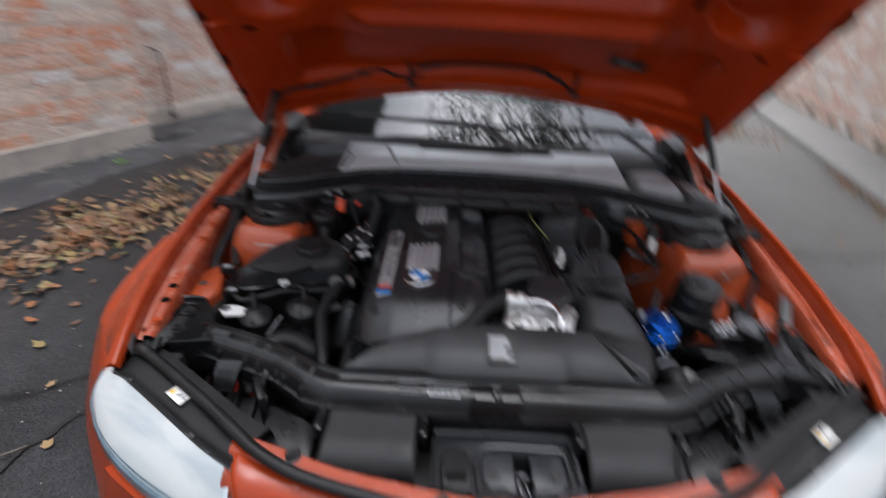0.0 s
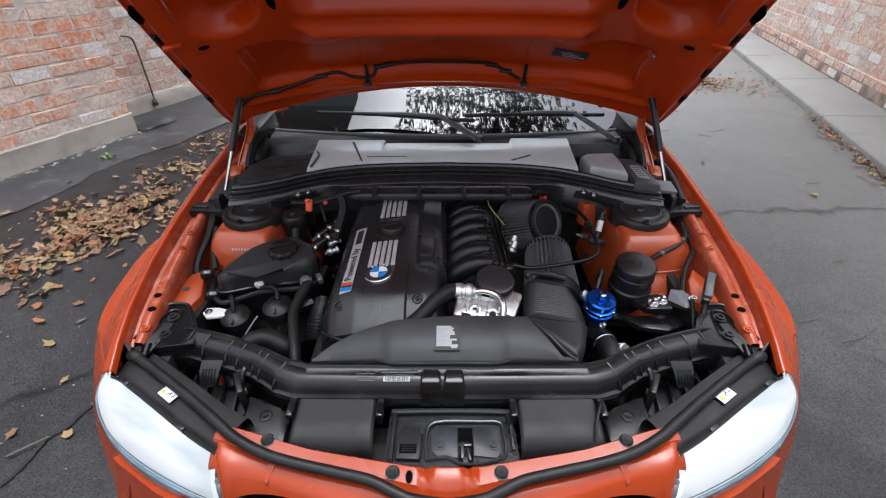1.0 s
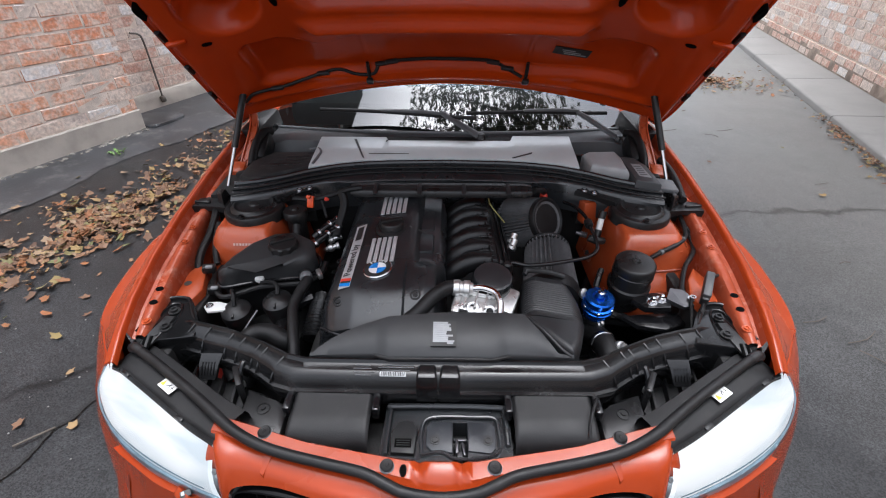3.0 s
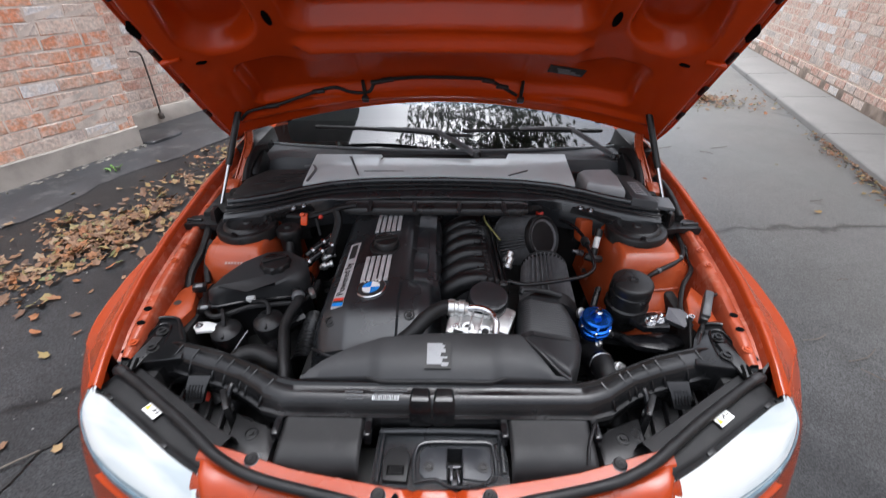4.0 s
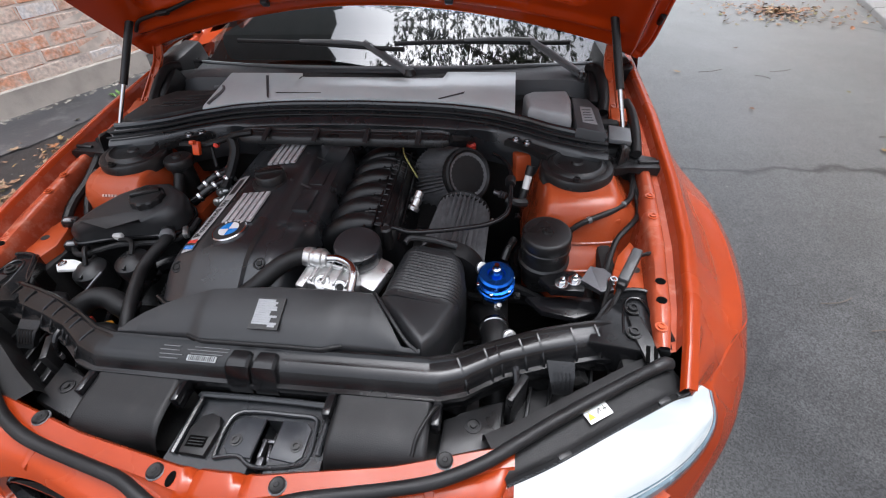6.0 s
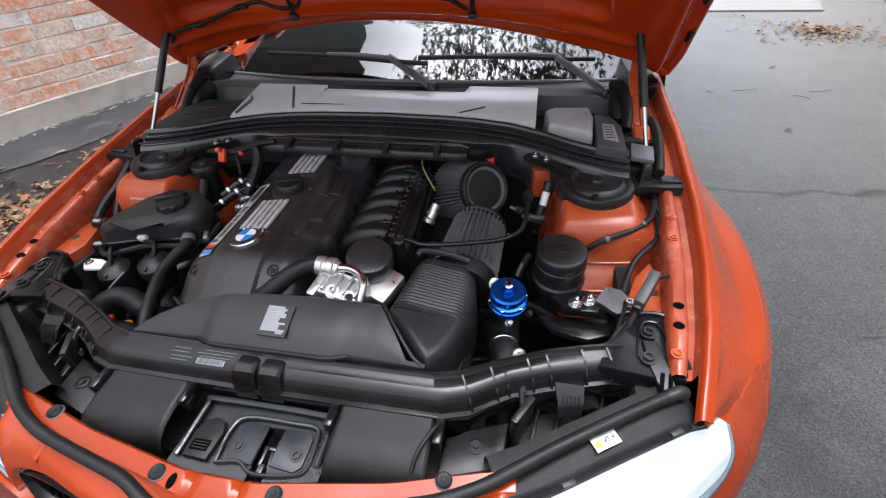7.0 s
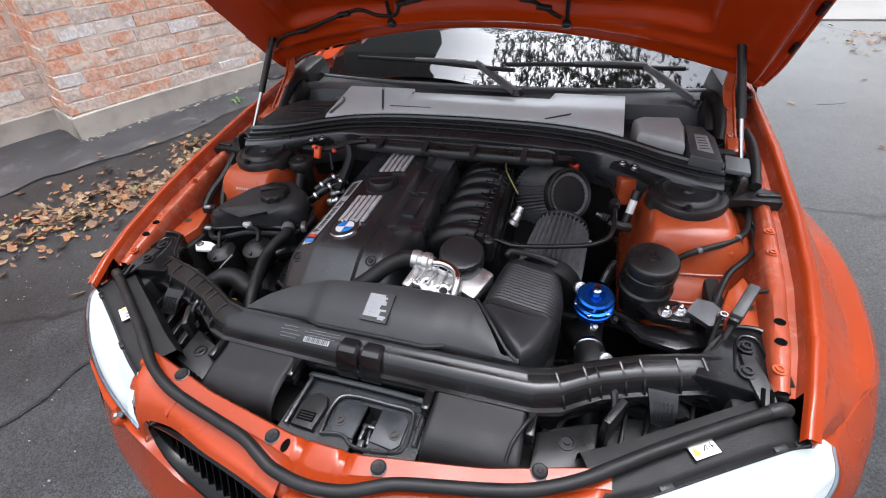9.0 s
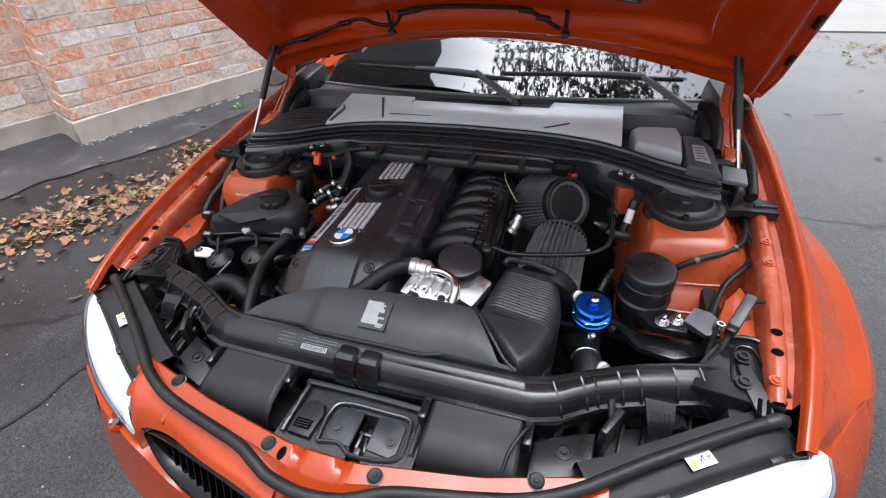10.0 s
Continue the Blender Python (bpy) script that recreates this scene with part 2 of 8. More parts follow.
def sheet(bm, f, nu, nv, thick=0.0):
    """A surface f(u, v), u and v from 0 to 1; thick: its thickness, laid behind it."""
    vs = [[bm.verts.new(f(i / nu, j / nv)) for j in range(nv + 1)] for i in range(nu + 1)]
    faces = [bm.faces.new((vs[i][j], vs[i + 1][j], vs[i + 1][j + 1], vs[i][j + 1])) for i in range(nu) for j in range(nv)]
    if thick:
        bmesh.ops.recalc_face_normals(bm, faces=faces)
        bmesh.ops.solidify(bm, geom=faces, thickness=thick)
    return bm


def lerp(table, x):
    """Straight lines through a table of (x, value)."""
    return float(np.interp(x, [a for a, _ in table], [b for _, b in table]))


def ease(a, b, x):
    t = min(1, max(0, (x - a) / (b - a)))
    return t * t * (3 - 2 * t)


def bolt(bm, x, y, z, r=0.008, h=0.006, m=None):
    base = m or pose(x, y, z)
    lathe(bm, [(r * 1.5, 0), (r * 1.5, h * 0.3), (r, h * 0.35), (r, h), (r * 0.6, h), (r * 0.55, h * 0.6)], base, 6 if r < 0.006 else 12)
    return bm


def mirrored(points, s):
    return [(s * p[0], *p[1:]) for p in points]


# ---- the alley ----
U = Vector((0.3829, 0.9238, 0))          # along the left wall
N = Vector((0.9238, -0.3829, 0))         # out of it, towards the alley
WALL_A = Vector((-3.46, 2.43, 0))        # near corner of the brick pier
PIER, DEPTH, LEAN_U = 1.645, 0.45, 0.085


def on_wall(u, z, out=0.0):
    """A place on the left wall: u along it, z up, out of its face. The old wall has sagged along its length."""
    return WALL_A + U * (u + LEAN_U * z) + N * out + Vector((0, 0, z))


def ground_mat():
    m = mat("worn_asphalt", (0.0185, 0.0192, 0.0203), 0.36, 0.0, 0.3, 1.2, 0.0, wear=0.45, wearcol=(0.040, 0.041, 0.043), wscale=5, spec=0.3)
    n, ln = m.node_tree.nodes, m.node_tree.links.new
    b = n["Principled BSDF"]
    old = b.inputs["Base Color"].links[0].from_socket
    tc = [k for k in n if k.type == "TEX_COORD"][0]
    sep = n.new("ShaderNodeSeparateXYZ")
    ln(tc.outputs["Object"], sep.inputs[0])
    # older dark coat along the left wall; farther up, worn lane with painted-in sky sheen
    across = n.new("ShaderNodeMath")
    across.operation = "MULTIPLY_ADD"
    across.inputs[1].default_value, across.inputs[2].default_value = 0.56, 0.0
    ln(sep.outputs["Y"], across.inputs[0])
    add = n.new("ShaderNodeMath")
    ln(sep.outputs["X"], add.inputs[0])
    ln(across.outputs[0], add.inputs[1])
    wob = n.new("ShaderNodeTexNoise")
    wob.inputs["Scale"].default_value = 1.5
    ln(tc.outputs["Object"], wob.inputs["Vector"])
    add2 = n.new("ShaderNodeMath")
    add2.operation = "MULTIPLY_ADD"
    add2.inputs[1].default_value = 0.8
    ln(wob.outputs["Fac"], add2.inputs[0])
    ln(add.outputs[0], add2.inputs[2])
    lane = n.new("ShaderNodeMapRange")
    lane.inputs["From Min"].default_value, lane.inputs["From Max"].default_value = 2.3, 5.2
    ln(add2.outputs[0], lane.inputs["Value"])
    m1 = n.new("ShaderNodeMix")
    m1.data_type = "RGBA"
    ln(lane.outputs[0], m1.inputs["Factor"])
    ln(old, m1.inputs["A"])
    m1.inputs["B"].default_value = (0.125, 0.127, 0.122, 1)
    # aggregate: pale and dark stones
    vo = n.new("ShaderNodeTexVoronoi")
    vo.inputs["Scale"].default_value = 260
    ln(tc.outputs["Object"], vo.inputs["Vector"])
    st = n.new("ShaderNodeMapRange")
    st.inputs["To Min"].default_value, st.inputs["To Max"].default_value = 0.3, 2.1
    sepc = n.new("ShaderNodeSeparateColor")
    ln(vo.outputs["Color"], sepc.inputs[0])
    ln(sepc.outputs[0], st.inputs["Value"])
    hs = n.new("ShaderNodeHueSaturation")
    ln(m1.outputs["Result"], hs.inputs["Color"])
    calm = n.new("ShaderNodeMath")
    calm.operation = "MULTIPLY_ADD"
    calm.inputs[1].default_value, calm.inputs[2].default_value = -0.7, 1.0
    ln(lane.outputs[0], calm.inputs[0])
    ln(calm.outputs[0], hs.inputs["Fac"])
    # patchy dust and wear a hand's width across
    pt = n.new("ShaderNodeTexNoise")
    pt.inputs["Scale"].default_value, pt.inputs["Detail"].default_value, pt.inputs["Roughness"].default_value = 7.0, 9, 0.72
    ln(tc.outputs["Object"], pt.inputs["Vector"])
    pr = n.new("ShaderNodeMapRange")
    pr.inputs["From Min"].default_value, pr.inputs["From Max"].default_value = 0.3, 0.7
    pr.inputs["To Min"].default_value, pr.inputs["To Max"].default_value = 0.8, 1.2
    ln(pt.outputs["Fac"], pr.inputs["Value"])
    pm = n.new("ShaderNodeMath")
    pm.operation = "MULTIPLY"
    ln(pr.outputs[0], pm.inputs[0])
    ln(st.outputs[0], pm.inputs[1])
    ln(pm.outputs[0], hs.inputs["Value"])
    # cracks
    wv = n.new("ShaderNodeTexNoise")
    wv.inputs["Scale"].default_value, wv.inputs["Detail"].default_value = 3.0, 6
    ln(tc.outputs["Object"], wv.inputs["Vector"])
    mv = n.new("ShaderNodeMix")
    mv.data_type = "VECTOR"
    mv.inputs["Factor"].default_value = 0.2
    ln(tc.outputs["Object"], mv.inputs["A"])
    ln(wv.outputs["Color"], mv.inputs["B"])
    cr = n.new("ShaderNodeTexVoronoi")
    cr.feature = "DISTANCE_TO_EDGE"
    cr.inputs["Scale"].default_value = 0.33
    ln(mv.outputs["Result"], cr.inputs["Vector"])
    cm = n.new("ShaderNodeMapRange")
    cm.inputs["From Min"].default_value, cm.inputs["From Max"].default_value = 0.0, 0.006
    cm.inputs["To Min"].default_value, cm.inputs["To Max"].default_value = 0.35, 1.0
    ln(cr.outputs["Distance"], cm.inputs["Value"])
    dk = n.new("ShaderNodeMix")
    dk.data_type, dk.blend_type = "RGBA", "MULTIPLY"
    dk.inputs["Factor"].default_value = 1.0
    ln(hs.outputs["Color"], dk.inputs["A"])
    ln(cm.outputs[0], dk.inputs["B"])
    ln(dk.outputs["Result"], b.inputs["Base Color"])
    hmix = n.new("ShaderNodeMath")
    hmix.operation = "MULTIPLY_ADD"
    hmix.inputs[1].default_value = 3.0
    ln(cm.outputs[0], hmix.inputs[0])
    ln(vo.outputs["Distance"], hmix.inputs[2])
    bp = n.new("ShaderNodeBump")
    bp.inputs["Strength"].default_value, bp.inputs["Distance"].default_value = 0.13, 0.003
    ln(hmix.outputs[0], bp.inputs["Height"])
    ln(bp.outputs[0], b.inputs["Normal"])
    return m


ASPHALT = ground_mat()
RUBBLE = mat("dirty_mortar_rubble", (0.22, 0.205, 0.18), 0.9, 0.0, 0.5, 14, 0.7, 120, wear=0.6, wearcol=(0.08, 0.075, 0.07), wscale=12)
TAR = mat("smooth_dark_tar", (0.044, 0.0455, 0.049), 0.44, 0.0, 0.3, 3, 0.5, 60, wear=0.8, wearcol=(0.16, 0.16, 0.158), wscale=4)
CONCRETE = mat("weathered_concrete", (0.42, 0.38, 0.33), 0.88, 0.0, 0.2, 5, 0.7, 90, wear=0.6, wearcol=(0.33, 0.29, 0.25), wscale=5)
PAVING = mat("pale_concrete_pavement", (0.19, 0.183, 0.172), 0.7, 0.0, 0.15, 1.5, 0.5, 80, wear=0.5, wearcol=(0.13, 0.125, 0.12), wscale=1.5)
MORTAR = mat("lime_mortar", (0.70, 0.60, 0.51), 0.9, 0.0, 0.2, 8, 0.8, 120, wear=0.6, wearcol=(0.78, 0.70, 0.62), wscale=9)


def brick_mat(name, dull=0.0):
    """Old reclaimed brick: each piece orange, dull red, grey or limewashed, with flaking white and grime."""
    m = bpy.data.materials.new(name)
    m.use_nodes = True
    n, ln = m.node_tree.nodes, m.node_tree.links.new
    b = n["Principled BSDF"]
    oi, geo = n.new("ShaderNodeObjectInfo"), n.new("ShaderNodeNewGeometry")
    add = n.new("ShaderNodeMath")
    ln(oi.outputs["Random"], add.inputs[0])
    ln(geo.outputs["Random Per Island"], add.inputs[1])
    fr = n.new("ShaderNodeMath")
    fr.operation = "FRACT"
    ln(add.outputs[0], fr.inputs[0])
    cr = n.new("ShaderNodeValToRGB")
    cr.color_ramp.interpolation = "CONSTANT"
    tones = [(0.0, (0.72, 0.30, 0.165)), (0.24, (0.72, 0.41, 0.27)), (0.42, (0.74, 0.57, 0.46)), (0.54, (0.76, 0.36, 0.21)),
             (0.74, (0.64, 0.51, 0.42)), (0.84, (0.80, 0.77, 0.74)), (0.95, (0.56, 0.46, 0.40))]
    els = cr.color_ramp.elements
    while len(els) < len(tones):
        els.new(0.5)
    for e, (p, c) in zip(els, tones):
        g = sum(c) / 3
        e.position, e.color = p, (*(k + (g * 0.95 - k) * dull for k in c), 1)
    ln(fr.outputs[0], cr.inputs[0])
    w = n.new("ShaderNodeTexNoise")
    w.inputs["Scale"].default_value, w.inputs["Detail"].default_value, w.inputs["Roughness"].default_value = 14, 9, 0.7
    ln(geo.outputs["Position"], w.inputs["Vector"])
    wr = n.new("ShaderNodeMapRange")
    wr.inputs["From Min"].default_value, wr.inputs["From Max"].default_value, wr.inputs["To Max"].default_value = 0.44, 0.62, 0.80
    ln(w.outputs["Fac"], wr.inputs["Value"])
    m1 = n.new("ShaderNodeMix")
    m1.data_type = "RGBA"
    ln(wr.outputs[0], m1.inputs["Factor"])
    bl = n.new("ShaderNodeTexNoise")
    bl.inputs["Scale"].default_value, bl.inputs["Detail"].default_value = 3.2, 6
    ln(geo.outputs["Position"], bl.inputs["Vector"])
    br = n.new("ShaderNodeMapRange")
    br.inputs["From Min"].default_value, br.inputs["From Max"].default_value, br.inputs["To Max"].default_value = 0.46, 0.68, 0.42
    ln(bl.outputs["Fac"], br.inputs["Value"])
    m0 = n.new("ShaderNodeMix")
    m0.data_type = "RGBA"
    ln(br.outputs[0], m0.inputs["Factor"])
    ln(cr.outputs[0], m0.inputs["A"])
    m0.inputs["B"].default_value = (0.70, 0.57, 0.48, 1)
    ln(m0.outputs["Result"], m1.inputs["A"])
    m1.inputs["B"].default_value = (0.80, 0.69, 0.59, 1)
    gr = n.new("ShaderNodeTexNoise")
    gr.inputs["Scale"].default_value, gr.inputs["Detail"].default_value = 45, 6
    ln(geo.outputs["Position"], gr.inputs["Vector"])
    gm = n.new("ShaderNodeMapRange")
    gm.inputs["From Min"].default_value, gm.inputs["From Max"].default_value = 0.3, 0.7
    gm.inputs["To Min"].default_value, gm.inputs["To Max"].default_value = 0.72, 1.2
    ln(gr.outputs["Fac"], gm.inputs["Value"])
    hs = n.new("ShaderNodeHueSaturation")
    ln(m1.outputs["Result"], hs.inputs["Color"])
    ln(gm.outputs[0], hs.inputs["Value"])
    ln(hs.outputs["Color"], b.inputs["Base Color"])
    b.inputs["Roughness"].default_value = 0.88
    bp = n.new("ShaderNodeBump")
    bp.inputs["Strength"].default_value, bp.inputs["Distance"].default_value = 0.6, 0.005
    ln(gr.outputs["Fac"], bp.inputs["Height"])
    ln(bp.outputs[0], b.inputs["Normal"])
    return m


BRICK = brick_mat("old_brick")
BRICK_DULL = brick_mat("old_grey_brick", 0.4)

# ground: one sheet to the horizon, gently uneven near by
bm = bmesh.new()
edges = sorted({-400, -120, -40, -15, -9, 9, 15, 40, 120, 400, *[k * 0.5 for k in range(-16, 17)]})
vv = {}
for gx in edges:
    for gy in edges:
        near = 1 if abs(gx) < 9 and abs(gy) < 9 else 0
        vv[gx, gy] = bm.verts.new((gx, gy + 3, near * 0.008 * (noise.noise((gx * 0.6, gy * 0.6, 1.0)) - 0.6)))
for i in range(len(edges) - 1):
    for j in range(len(edges) - 1):
        bm.faces.new((vv[edges[i], edges[j]], vv[edges[i + 1], edges[j]], vv[edges[i + 1], edges[j + 1]], vv[edges[i], edges[j + 1]]))
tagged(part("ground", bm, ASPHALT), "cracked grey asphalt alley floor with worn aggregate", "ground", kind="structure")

# tar strip along the left wall
bm = bmesh.new()


def tar(u, v):
    along_u = -3.0 + 9.0 * u
    inner, outer = (-0.02 if -0.0 < along_u < PIER else -DEPTH), 0.55 + 0.12 * noise.noise((along_u * 1.3, 0, 0)) + 0.05 * noise.noise((along_u * 6, 3, 0))
    p = WALL_A + U * along_u + N * (inner + (outer - inner) * v)
    return (p.x, p.y, 0.006 + 0.012 * (1 - v) * (0.6 + noise.noise((along_u * 2, v * 3, 2))) - 0.0065 * ease(0.45, 1, v))


sheet(bm, tar, 110, 8)
tagged(part("tar_strip", bm, TAR), "smooth dark tar patching along the brick wall's foot", "ground", kind="structure")

# broken mortar lip in the gap between wall foot and tar
bm = bmesh.new()
rnd = random.Random(4)
for k in range(70):
    u = -0.02 + k * 0.0245 + rnd.uniform(-0.01, 0.01)
    p = WALL_A + U * u + N * rnd.uniform(0.03, 0.10)
    box(bm, p.x, p.y, 0.008, rnd.uniform(0.01, 0.07), rnd.uniform(0.01, 0.035), rnd.uniform(0.012, 0.03), 0.004, (rnd.uniform(-9, 9), rnd.uniform(-9, 9), rnd.uniform(0, 180)), 1)
tagged(part("broken_mortar", bm, RUBBLE), "crumbled pale mortar along the foot of the wall", "rubble", kind="stuff")

# concrete apron farther up the alley, with its joint
bm = bmesh.new()
o = Vector((0, 6.77, 0))
for a, b in ((0.0, 3.0), (3.02, 6.0), (6.02, 9.0), (9.02, 12.0), (12.02, 40.0)):
    q = [(-5, a), (3.7 + 0.3 * a * 0, a), (3.7, b), (-5, b)]
    lo = [(x + 0.30 * y * 0.957, 6.77 + y * 0.957) for x, y in q]
    prism(bm, lo, -0.05, 0.012, 0.004, seg=1)
tagged(part("concrete_apron", bm, PAVING), "pale concrete slabs across the alley beyond a joint", "road", kind="structure")

# kerb and footway on the right
K0, KD = Vector((2.355, 0.0, 0)), Vector((0.2925, 0.9563, 0))
KN = Vector((0.9563, -0.2925, 0))


def kerb_at(d, out, z):
    p = K0 + KD * d + KN * out
    return (p.x, p.y, z)


bm = bmesh.new()
loft(bm, [[kerb_at(d, 0.008, -0.06), kerb_at(d, 0.008, 0.030), kerb_at(d, 0.60, 0.085), kerb_at(d, 0.60, -0.06)] for d in (-6.0, 21.0)])
pavement = tagged(part("pavement", bm, RUBBLE), "pale concrete footway slabs with a low kerb edge", "pavement", kind="structure")
for k in range(-4, 14):
    a, b = k * 1.5 + 0.006, (k + 1) * 1.5 - 0.006
    bm = bmesh.new()
    loft(bm, [[kerb_at(d, 0.0, -0.05), kerb_at(d, 0.004, 0.042), kerb_at(d, 0.012, 0.052), kerb_at(d, 0.03, 0.058), kerb_at(d, 0.60, 0.105), kerb_at(d, 0.60, 0.02)] for d in (a, a + 0.75, b)])
    part("slab", bm, PAVING, pavement)


# ---- the car: an orange coupe with its bonnet up ----
car = thing("car", (0, 2.2, 0), "orange two-door car parked in the alley, bonnet open, headlights lit", "car")

RIDGE_X = [(0.55, 0.632), (0.60, 0.646), (0.66, 0.660), (0.75, 0.681), (0.89, 0.704), (1.05, 0.717), (1.29, 0.722), (1.57, 0.712), (1.80, 0.70)]
RIDGE_Z = [(0.55, 0.722), (0.60, 0.735), (0.66, 0.754), (0.75, 0.771), (0.89, 0.790), (1.05, 0.812), (1.29, 0.845), (1.57, 0.882), (1.80, 0.905)]
FLARE_X = [(0.55, 0.645), (0.60, 0.660), (0.66, 0.732), (0.72, 0.795), (0.77, 0.826), (0.82, 0.846), (0.90, 0.867), (1.00, 0.884), (1.10, 0.892), (1.20, 0.889), (1.30, 0.872), (1.50, 0.838), (1.80, 0.82)]
CREASE_X = [(0.55, 0.645), (0.60, 0.658), (0.66, 0.700), (0.75, 0.757), (0.85, 0.784), (1.00, 0.803), (1.16, 0.803), (1.30, 0.800), (1.80, 0.805)]


def wheel_arch(y, yc=1.10, r=0.345, floor=0.20):
    d = r * r - (y - yc) ** 2
    return max(floor, 0.33 + math.sqrt(d)) if d > 0 else floor


# height of the wing's front edge: over the lamp's corner, then down the joint with the bumper
WING_EDGE = [(0.602, 0.714), (0.637, 0.692), (0.66, 0.673), (0.69, 0.680), (0.74, 0.693), (0.775, 0.684), (0.811, 0.664), (0.849, 0.632)]


def wing_section(y):
    """The wing's section at y, from the ridge down: share of the way, x, z."""
    rx, rz, fx = lerp(RIDGE_X, y), lerp(RIDGE_Z, y), lerp(FLARE_X, y)
    cx, swell = lerp(CREASE_X, y), ease(0.66, 0.80, y) * (1 - ease(1.06, 1.26, y))
    cz = 0.712 + 0.05 * ease(1.0, 1.7, y) + 0.01 * (1 - ease(0.60, 0.75, y))
    return [(0.0, rx - 0.004, rz - 0.012), (0.06, rx, rz - 0.002), (0.12, rx + 0.006, rz), (0.20, rx + 0.020, rz - 0.006),
            (0.32, rx + 0.55 * (cx - rx), rz + 0.48 * (cz - rz)), (0.44, cx, cz), (0.49, cx + 0.10 * (fx - cx) + 0.004, cz - 0.004 - 0.008 * (1 - swell)), (0.58, cx + 0.55 * (fx - cx), cz - 0.012 - 0.030 * (1 - swell)),
            (0.70, fx - 0.008, 0.668), (0.76, fx, 0.645), (0.82, fx + 0.004, 0.60), (1.0, fx - 0.028, 0.42)]


def wing_x(y, z):
    prof = wing_section(y)
    return float(np.interp(-z, [-p[2] for p in prof[2:]], [p[1] for p in prof[2:]]))


def fender(s):
    """A front wing: ridge, shoulder, flare and side down to the wheel arch."""
    bm = bmesh.new()

    def f(u, v):
        y = 0.602 + 1.148 * u
        lowest = lerp(WING_EDGE, y) if y < 0.85 else wheel_arch(y)
        prof = wing_section(y)
        v2 = [p[0] for p in prof]
        x = float(np.interp(v, v2, [p[1] for p in prof]))
        z = float(np.interp(v, v2, [p[2] for p in prof]))
        if z < lowest:
            z, x = lowest, wing_x(y, lowest)
        elif v == 1.0 and lowest < 0.42:
            z, x = lowest, lerp(FLARE_X, y) - 0.035
        return (s * x, y, z)
    sheet(bm, f, 92, 44, 0.0)
    p = part("front_wing", bm, ORANGE, car, sharp=60)
    # the bent-down inner flange with its holes and bolts
    fl = bmesh.new()

    def g(u, v):
        y = 0.672 + 0.978 * u
        rx, rz = lerp(RIDGE_X, y), lerp(RIDGE_Z, y)
        inner = lerp([(0.60, 0.615), (0.76, 0.634), (0.887, 0.652), (1.07, 0.672), (1.27, 0.690), (1.65, 0.668)], y)
        d = 0.020 + 0.006 * ease(0.7, 1.2, y)
        g0 = 0.012 + 0.010 * ease(0.68, 0.85, y) * (1 - ease(1.4, 1.6, y))
        prof = [(rx - 0.004, rz - 0.012), (rx - 0.008, rz - d - 0.010), (rx - 0.009 - 0.5 * g0, rz - d - 0.012), (rx - 0.012 - 0.5 * g0, rz - d - 0.003), (rx - 0.016 - 0.5 * g0, rz - d + 0.001), (inner + 0.006, rz - d + 0.001), (inner, rz - d - 0.006), (inner - 0.002, rz - d - 0.03), (inner - 0.02, 0.60)]
        x, z = prof[round(v * 8)]
        return (s * x, y, z)
    sheet(fl, g, 40, 8)
    flange = part("wing_flange", fl, FLANGE, p, "dusty orange inner flange", sharp=50)
    for y, kind in ((0.706, "b"), (0.757, "h"), (0.797, "h"), (0.96, "b"), (1.02, "b"), (1.20, "b"), (1.36, "b")):
        rx, rz = lerp(RIDGE_X, y), lerp(RIDGE_Z, y)
        inner = lerp([(0.60, 0.615), (0.76, 0.634), (0.887, 0.652), (1.07, 0.672), (1.27, 0.690), (1.65, 0.668)], y)
        x, z = (rx - 0.030 + inner) / 2 + 0.002, rz - 0.020 - 0.006 * ease(0.7, 1.2, y) + 0.001
        b = bmesh.new()
        if kind == "h":
            lathe(b, [(0.0088, -0.002), (0.0088, 0.0012), (0.004, 0.0012)], pose(s * (x + 0.002), y, z, math.degrees(math.atan((lerp(RIDGE_Z, y + 0.01) - lerp(RIDGE_Z, y - 0.01)) / 0.02))) @ Matrix.Diagonal((1, 0.8, 1, 1)), 18)
            part("hole", b, HOLE, flange, "dark hole")
        else:
            bolt(b, s * x, y, z, 0.0065, 0.005)
            part("bolt", b, ORANGE_IN, flange)
    return p


for s in (1, -1):
    fender(s)


# ---- bumper, slam panel and grilles ----
FRONT = [(0.0, 0.338), (0.1, 0.341), (0.2, 0.352), (0.3, 0.370), (0.4, 0.398), (0.518, 0.440), (0.632, 0.502), (0.712, 0.567), (0.770, 0.638), (0.806, 0.718), (0.822, 0.805)]


def bumper_edge(t):
    """The plan line of the bumper's shoulder; t from 0 at the middle to 1 at the wheel arch."""
    k = t * (len(FRONT) - 1)
    i = min(int(k), len(FRONT) - 2)
    a, b = FRONT[i], FRONT[i + 1]
    return a[0] + (b[0] - a[0]) * (k - i), a[1] + (b[1] - a[1]) * (k - i)


bm = bmesh.new()


